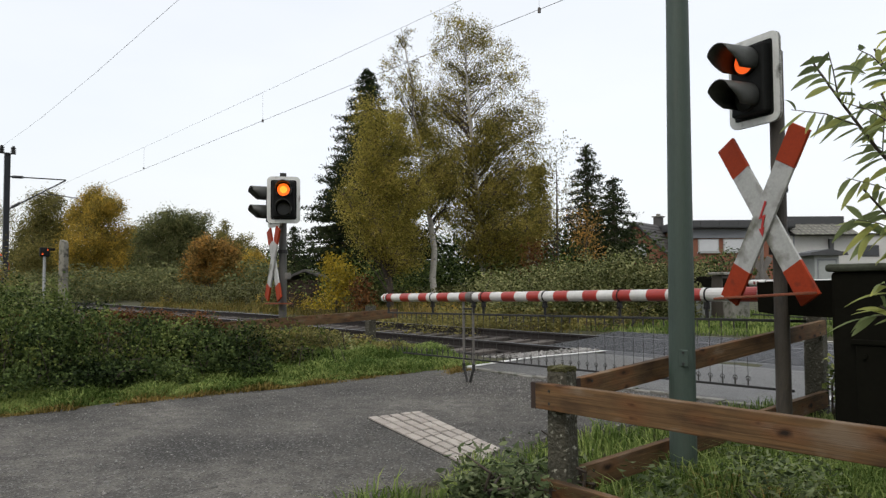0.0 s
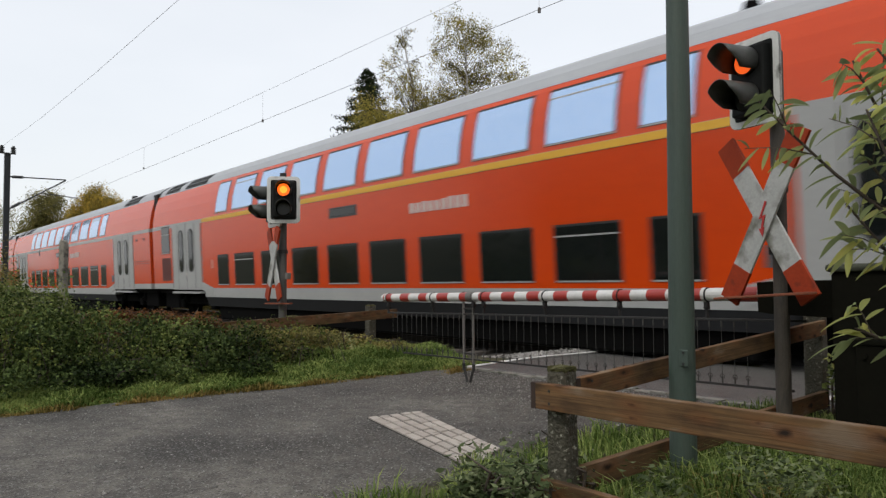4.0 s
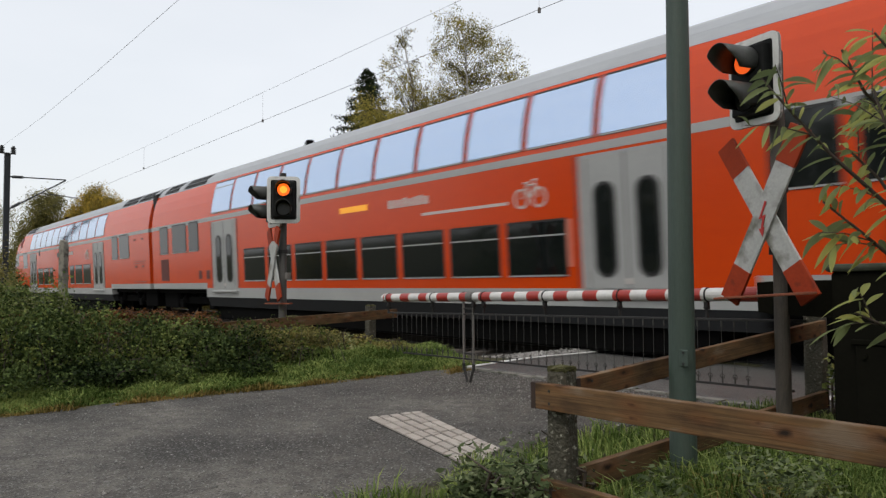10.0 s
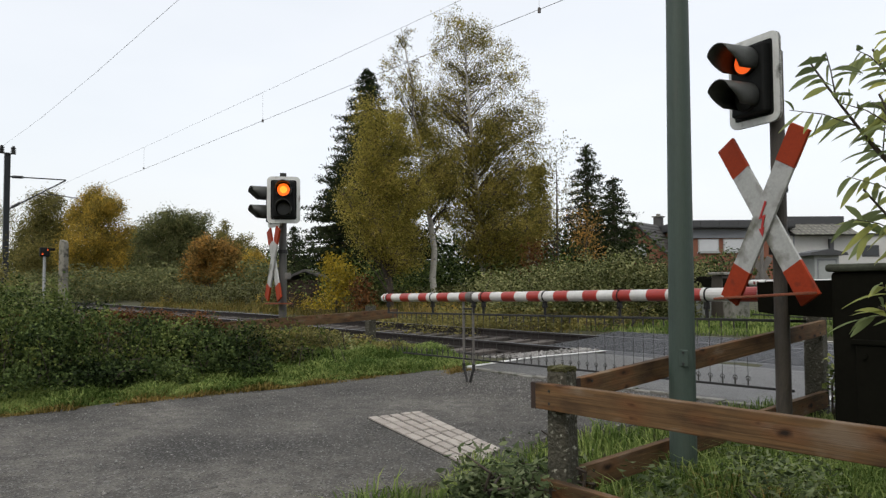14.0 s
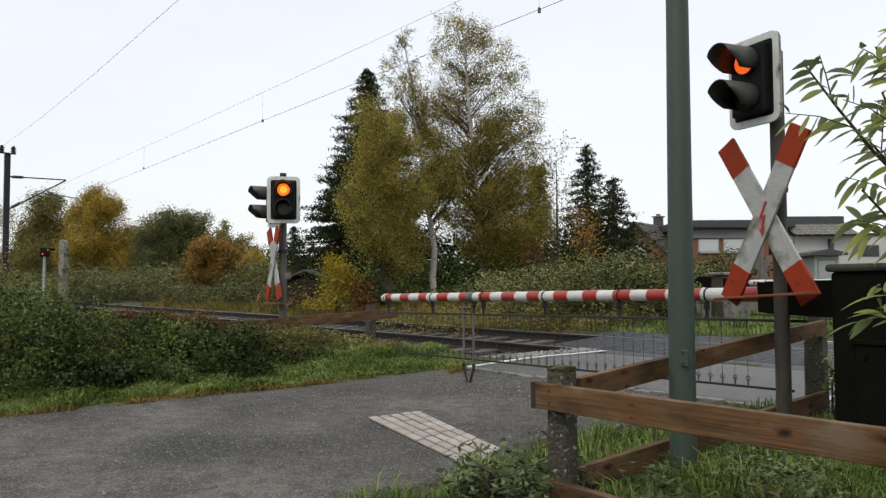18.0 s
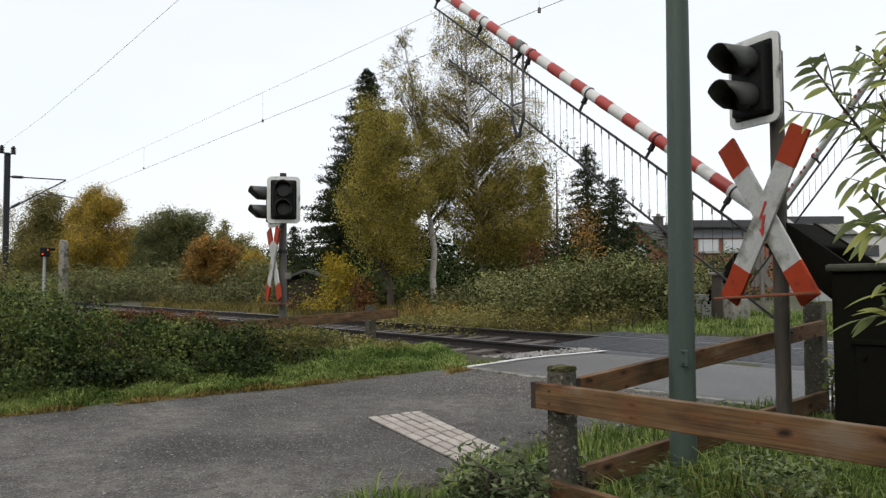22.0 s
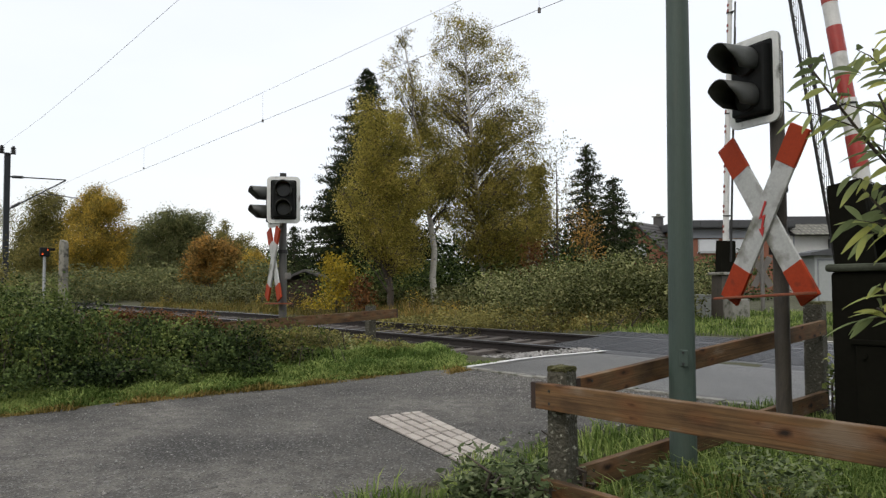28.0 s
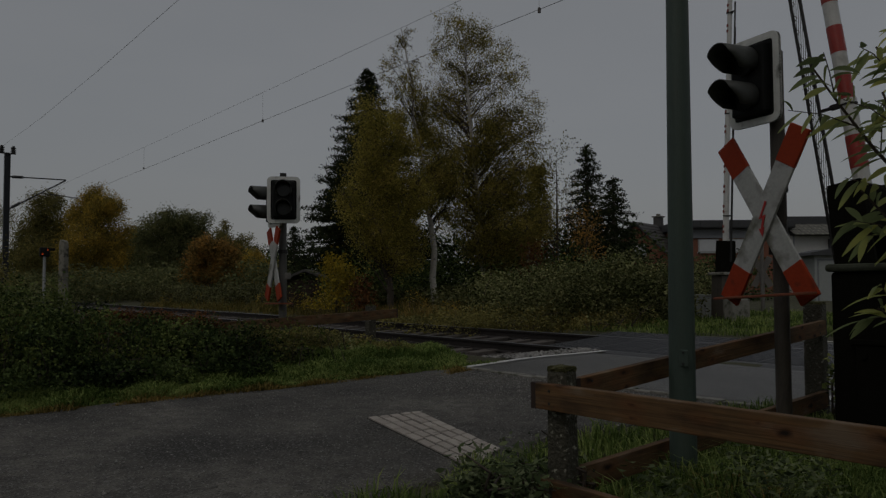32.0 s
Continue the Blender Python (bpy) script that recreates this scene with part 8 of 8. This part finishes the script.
def loose_grit():
    """Small stones lying on the old asphalt."""
    rng = np.random.default_rng(55)
    n = 6400
    x = np.concatenate([-7.2 + 4.0 * rng.random(n // 2), -6.9 + 3.4 * rng.random(n - n // 2)])
    y = np.concatenate([0.6 + 5.3 * rng.random(n // 2), 4.6 + 1.35 * rng.random(n - n // 2) ** 0.6])
    z = road_z(x, y) + 0.003
    oct_ = np.array([(1, 0, 0), (-1, 0, 0), (0, 1, 0), (0, -1, 0), (0, 0, 1), (0, 0, -1)], float)
    tri = np.array([(0, 2, 4), (2, 1, 4), (1, 3, 4), (3, 0, 4), (2, 0, 5), (1, 2, 5), (3, 1, 5), (0, 3, 5)])
    s = rng.uniform(0.003, 0.010, (n, 1, 1)) * rng.uniform(0.6, 1.3, (n, 6, 1))
    v = oct_[None] * s * np.array([1, 1, 0.7]) + np.stack([x, y, z], -1)[:, None]
    f = (tri[None] + (np.arange(n) * 6)[:, None, None]).reshape(-1, 3)
    tagged(fast_mesh("loose_grit", v.reshape(-1, 3), f, M["grit"]), "loose pale grit scattered on the asphalt", "gravel", kind="stuff")


def willow():
    """Overhanging willow sprays that sway when the train passes."""
    w = thing("willow_branch", "overhanging willow twigs with narrow green and yellow leaves", "branch")
    sprays = [(((1660, 380), (1550, 265), (1490, 190), (1432, 112)), 2.60, 18, 1), (((1660, 230), (1590, 160), (1550, 85)), 2.75, 12, 2),
              (((1660, 480), (1590, 400), (1530, 335)), 2.70, 12, 3), (((1690, 620), (1620, 575), (1556, 545)), 2.55, 5, 4),
              (((1660, 350), (1600, 250), (1560, 165)), 2.45, 12, 5), (((1660, 430), (1595, 310), (1540, 250)), 2.7, 11, 6),
              (((1760, 330), (1690, 240), (1625, 150)), 2.5, 16, 7), (((1760, 440), (1690, 330), (1620, 250)), 2.6, 16, 8),
              (((1760, 540), (1700, 430), (1640, 330)), 2.5, 16, 9), (((1740, 260), (1660, 130), (1600, 40)), 2.55, 15, 10)]
    for path, dep, n, seed in sprays:
        rng = np.random.default_rng(300 + seed)
        base = at_depth(*path[0], dep)
        pts = [at_depth(*p, dep + 0.03 * i) - base for i, p in enumerate(path)]
        seg = [(pts[i], pts[i + 1], 0.006 * (1 - i / len(pts)) + 0.002, 0.006 * (1 - (i + 1) / len(pts)) + 0.002) for i in range(len(pts) - 1)]
        V, F = [], []
        shoots = [(pts, int(n * 1.3))]
        for k in range(2):
            t = rng.uniform(0.25, 0.9) * (len(pts) - 1)
            i = min(int(t), len(pts) - 2)
            p = pts[i].lerp(pts[i + 1], t - i)
            d = (pts[i + 1] - pts[i]).normalized()
            side = Vector(rng.normal(size=3))
            side = (side - d * side.dot(d)).normalized()
            e = p + (d * 0.8 + side * 0.7).normalized() * rng.uniform(0.12, 0.26)
            shoots.append(([p, p.lerp(e, 0.5) + Vector((0, 0, 0.015)), e], 7))
            seg += [(p, p.lerp(e, 0.5) + Vector((0, 0, 0.015)), 0.003, 0.0022), (p.lerp(e, 0.5) + Vector((0, 0, 0.015)), e, 0.0022, 0.0014)]
        for line, m in shoots:
            for k in range(m):
                t = (k + 0.6) / m * (len(line) - 1)
                i = min(int(t), len(line) - 2)
                p = line[i].lerp(line[i + 1], t - i)
                d = (line[i + 1] - line[i]).normalized()
                side = Vector(rng.normal(size=3))
                side = (side - d * side.dot(d)).normalized()
                dirn = (d * 0.6 + side * 0.8 + Vector((0, 0, -0.22))).normalized()
                ln = rng.uniform(0.08, 0.145)
                q = dirn.cross(Vector(rng.normal(size=3))).normalized()
                up = dirn.cross(q)
                b = len(V)
                rows = 6
                for j in range(rows + 1):
                    s = j / rows
                    wd = 0.0125 * math.sin(math.pi * min(1, s * 0.92 + 0.06)) ** 0.8
                    c = p + dirn * ln * s + Vector((0, 0, -0.35 * ln * s * s))
                    V += [c - q * wd + up * wd * 0.4, c, c + q * wd + up * wd * 0.4]
                for j in range(rows):
                    for s in (0, 1):
                        F.append((b + j * 3 + s, b + j * 3 + s + 1, b + j * 3 + s + 4, b + j * 3 + s + 3))
        tw = limbs("twig", seg, M["twig"], w, 5)
        tw.location = base
        lf = fast_mesh("leaves", [tuple(v) for v in V], F, M["willow_leaf"], tw)
        TWIGS.append((tw, base, seed))
    # unseen willow crown, added and trimmed out of view to shade fence and verge
    t = thing("willow_tree", "unseen leafy willow added to shade the verge", "tree", pose(1.9, 1.3, -0.12))
    rng = np.random.default_rng(411)
    tr, tw, ends = grow(rng, (0, 0, -0.3), 4.4, 0.16, 2.7, 2, (-0.05, 0.02), 0.25, 24, 0.28)
    limbs("trunk", tr, M["bark"], t, 8)
    limbs("branchwork", [k for k in tw if k[1][0] + 1.9 > -0.36 * max(0, k[1][1] + 1.3) + 0.4], M["twig"], t, 3)["kind"] = "stuff"
    pts = ends[rng.integers(0, len(ends), 34000)] + rng.normal(0, 0.32, (34000, 3))
    x, y = pts[:, 0] + 1.9, pts[:, 1] + 1.3
    pts = pts[(pts[:, 2] > 0.7) & ((x > -0.36 * y + 0.45) | ((y < 0) & (x > 0.2))) & (np.hypot(x, y) > 0.7)]
    leaf_cloud("crown", pts, 0.13, M["willow_leaf"], t, 412, 0.3)["kind"] = "stuff"


# ======== build ========
build_ground()
build_roads()
build_track()
build_pad()
build_train()
BARRIER, BOOM = near_barrier()
BARRIER_FAR, BOOM_FAR, SWING_FAR = far_barrier()
near_signal()
left_signal()
poles()
catenary()
dwarf_signal()
wire_shed()
fences()
house()
flat_house()
trackside()
plants()
loose_grit()
willow()


# ======== what moves ========
def motions():
    speed = 22.33
    slip = ((0, -1.25), (1, -0.62), (2, -0.13), (2.8, 0.20), (3.5, 0.24), (4.7, 0.19), (6, 0.15), (8, 0.18), (11, 0.12), (14, 0.0), (23, -0.4), (32, -0.8))
    for ob, s in TRAIN:
        walk(ob, [(t, pose(s + speed * (t - 6) + k, TY, 0.02, LEAN)) for t, k in slip])
    # wheels roll while their coach is near
    for ob, s in TRAIN:
        t0, t1 = max(0.0, 6 + (-80 - s) / speed), min(32.0, 6 + (16 - s) / speed)
        n = int((t1 - t0) / 0.03) + 1
        for w in ob.children_recursive:
            if w.name.startswith("wheelset"):
                x, y, z = w.location
                turn = math.degrees(speed / z)
                rows = [(t0 + 0.03 * k, pose(x, y, z, 0, (turn * 0.03 * k) % 360)) for k in range(n)]
                walk(w, ([(0, rows[0][1])] if t0 > 0 else []) + rows + [(32, rows[-1][1])])
    # barrier: closed until the train is gone, then up
    lift = [(0, 0), (10, 0), (18.2, 0), (18.35, 0.1), (18.5, 1.0), (19, 5.13), (19.5, 10.39), (20, 15.88), (20.5, 21.4), (21, 26.85), (21.5, 32.12), (22, 37.36), (22.5, 42.31),
            (23, 47.1), (23.5, 51.8), (24, 56.4), (24.5, 60.9), (25, 65.2), (25.5, 69.3), (26, 73.2), (26.5, 76.8), (27, 79.8), (27.5, 81.6), (28, 82.2), (30, 82.2), (32, 82.2)]
    lift = [(t, a - 0.94 * math.cos(radians(a))) for t, a in lift]
    walk(BOOM, [(t, pose(0, 0, 0.929, 0, a)) for t, a in lift])
    for o, r, z in SWING:
        walk(o, [(t, pose(0, 0, 0, 0, 0) @ pose(r, 0, z, 0, -a) if r else pose(0.0, 0, 0) @ low_rail(a, z)) for t, a in lift])
    far = [(t, max(0.0, min(86.0, a * 86 / 82.2))) for t, a in lift]
    walk(BOOM_FAR, [(t, pose(0, 0, 0.98, 0, -a)) for t, a in far])
    for o, r, z in SWING_FAR:
        walk(o, [(t, pose(r, 0, z, 0, a) if r else low_rail(-a, z)) for t, a in far])
    # lamps turn their dark side out when the road is free again
    for i, (o, p) in enumerate(LENSES):
        t = 18.72 if i == 0 else 19.04
        walk(o, [(0, pose(*p)), (t, pose(*p)), (t + 0.07, pose(*p, 0, 0, 60)), (t + 0.14, pose(*p, 0, 0, 120)), (t + 0.21, pose(*p, 0, 0, 180)), (32, pose(*p, 0, 0, 180))])
    # willow in the train's wind
    for o, b, seed in TWIGS:
        rows = []
        right = Vector((0.63, 0.776, 0))
        for k in range(81):
            t = k * 0.4
            wind = min(1, max(0, (t - 3.0) / 1.4)) * min(1, max(0, (12.7 - t) / 0.5))
            back = max(0, 1 - abs(t - 13.2) / 0.8)
            sway = 0.16 + 0.84 * wind
            p = b + right * (-0.105 * wind * (1 + 0.55 * math.sin(t * 2.1 + seed * 0.3)) + 0.07 * back + 0.008 * math.sin(t * 1.3)) + Vector((0, 0, -0.05 * wind * (1 + math.sin(t * 1.7))))
            rows.append((t, pose(p.x, p.y, p.z, sway * 8 * math.sin(t * 3.1 + seed), sway * 7 * math.sin(t * 2.3 + seed * 2) - 4 * wind, sway * 9 * math.sin(t * 2.7 + seed * 1.3) + 6 * wind)))
        walk(o, rows)


def low_rail(a, z):
    """The lower rail stays parallel to the boom while its wires hang plumb."""
    d = 0.49
    s = radians(a)
    return pose(d * math.sin(s), 0, z + d - d * math.cos(s))


motions()
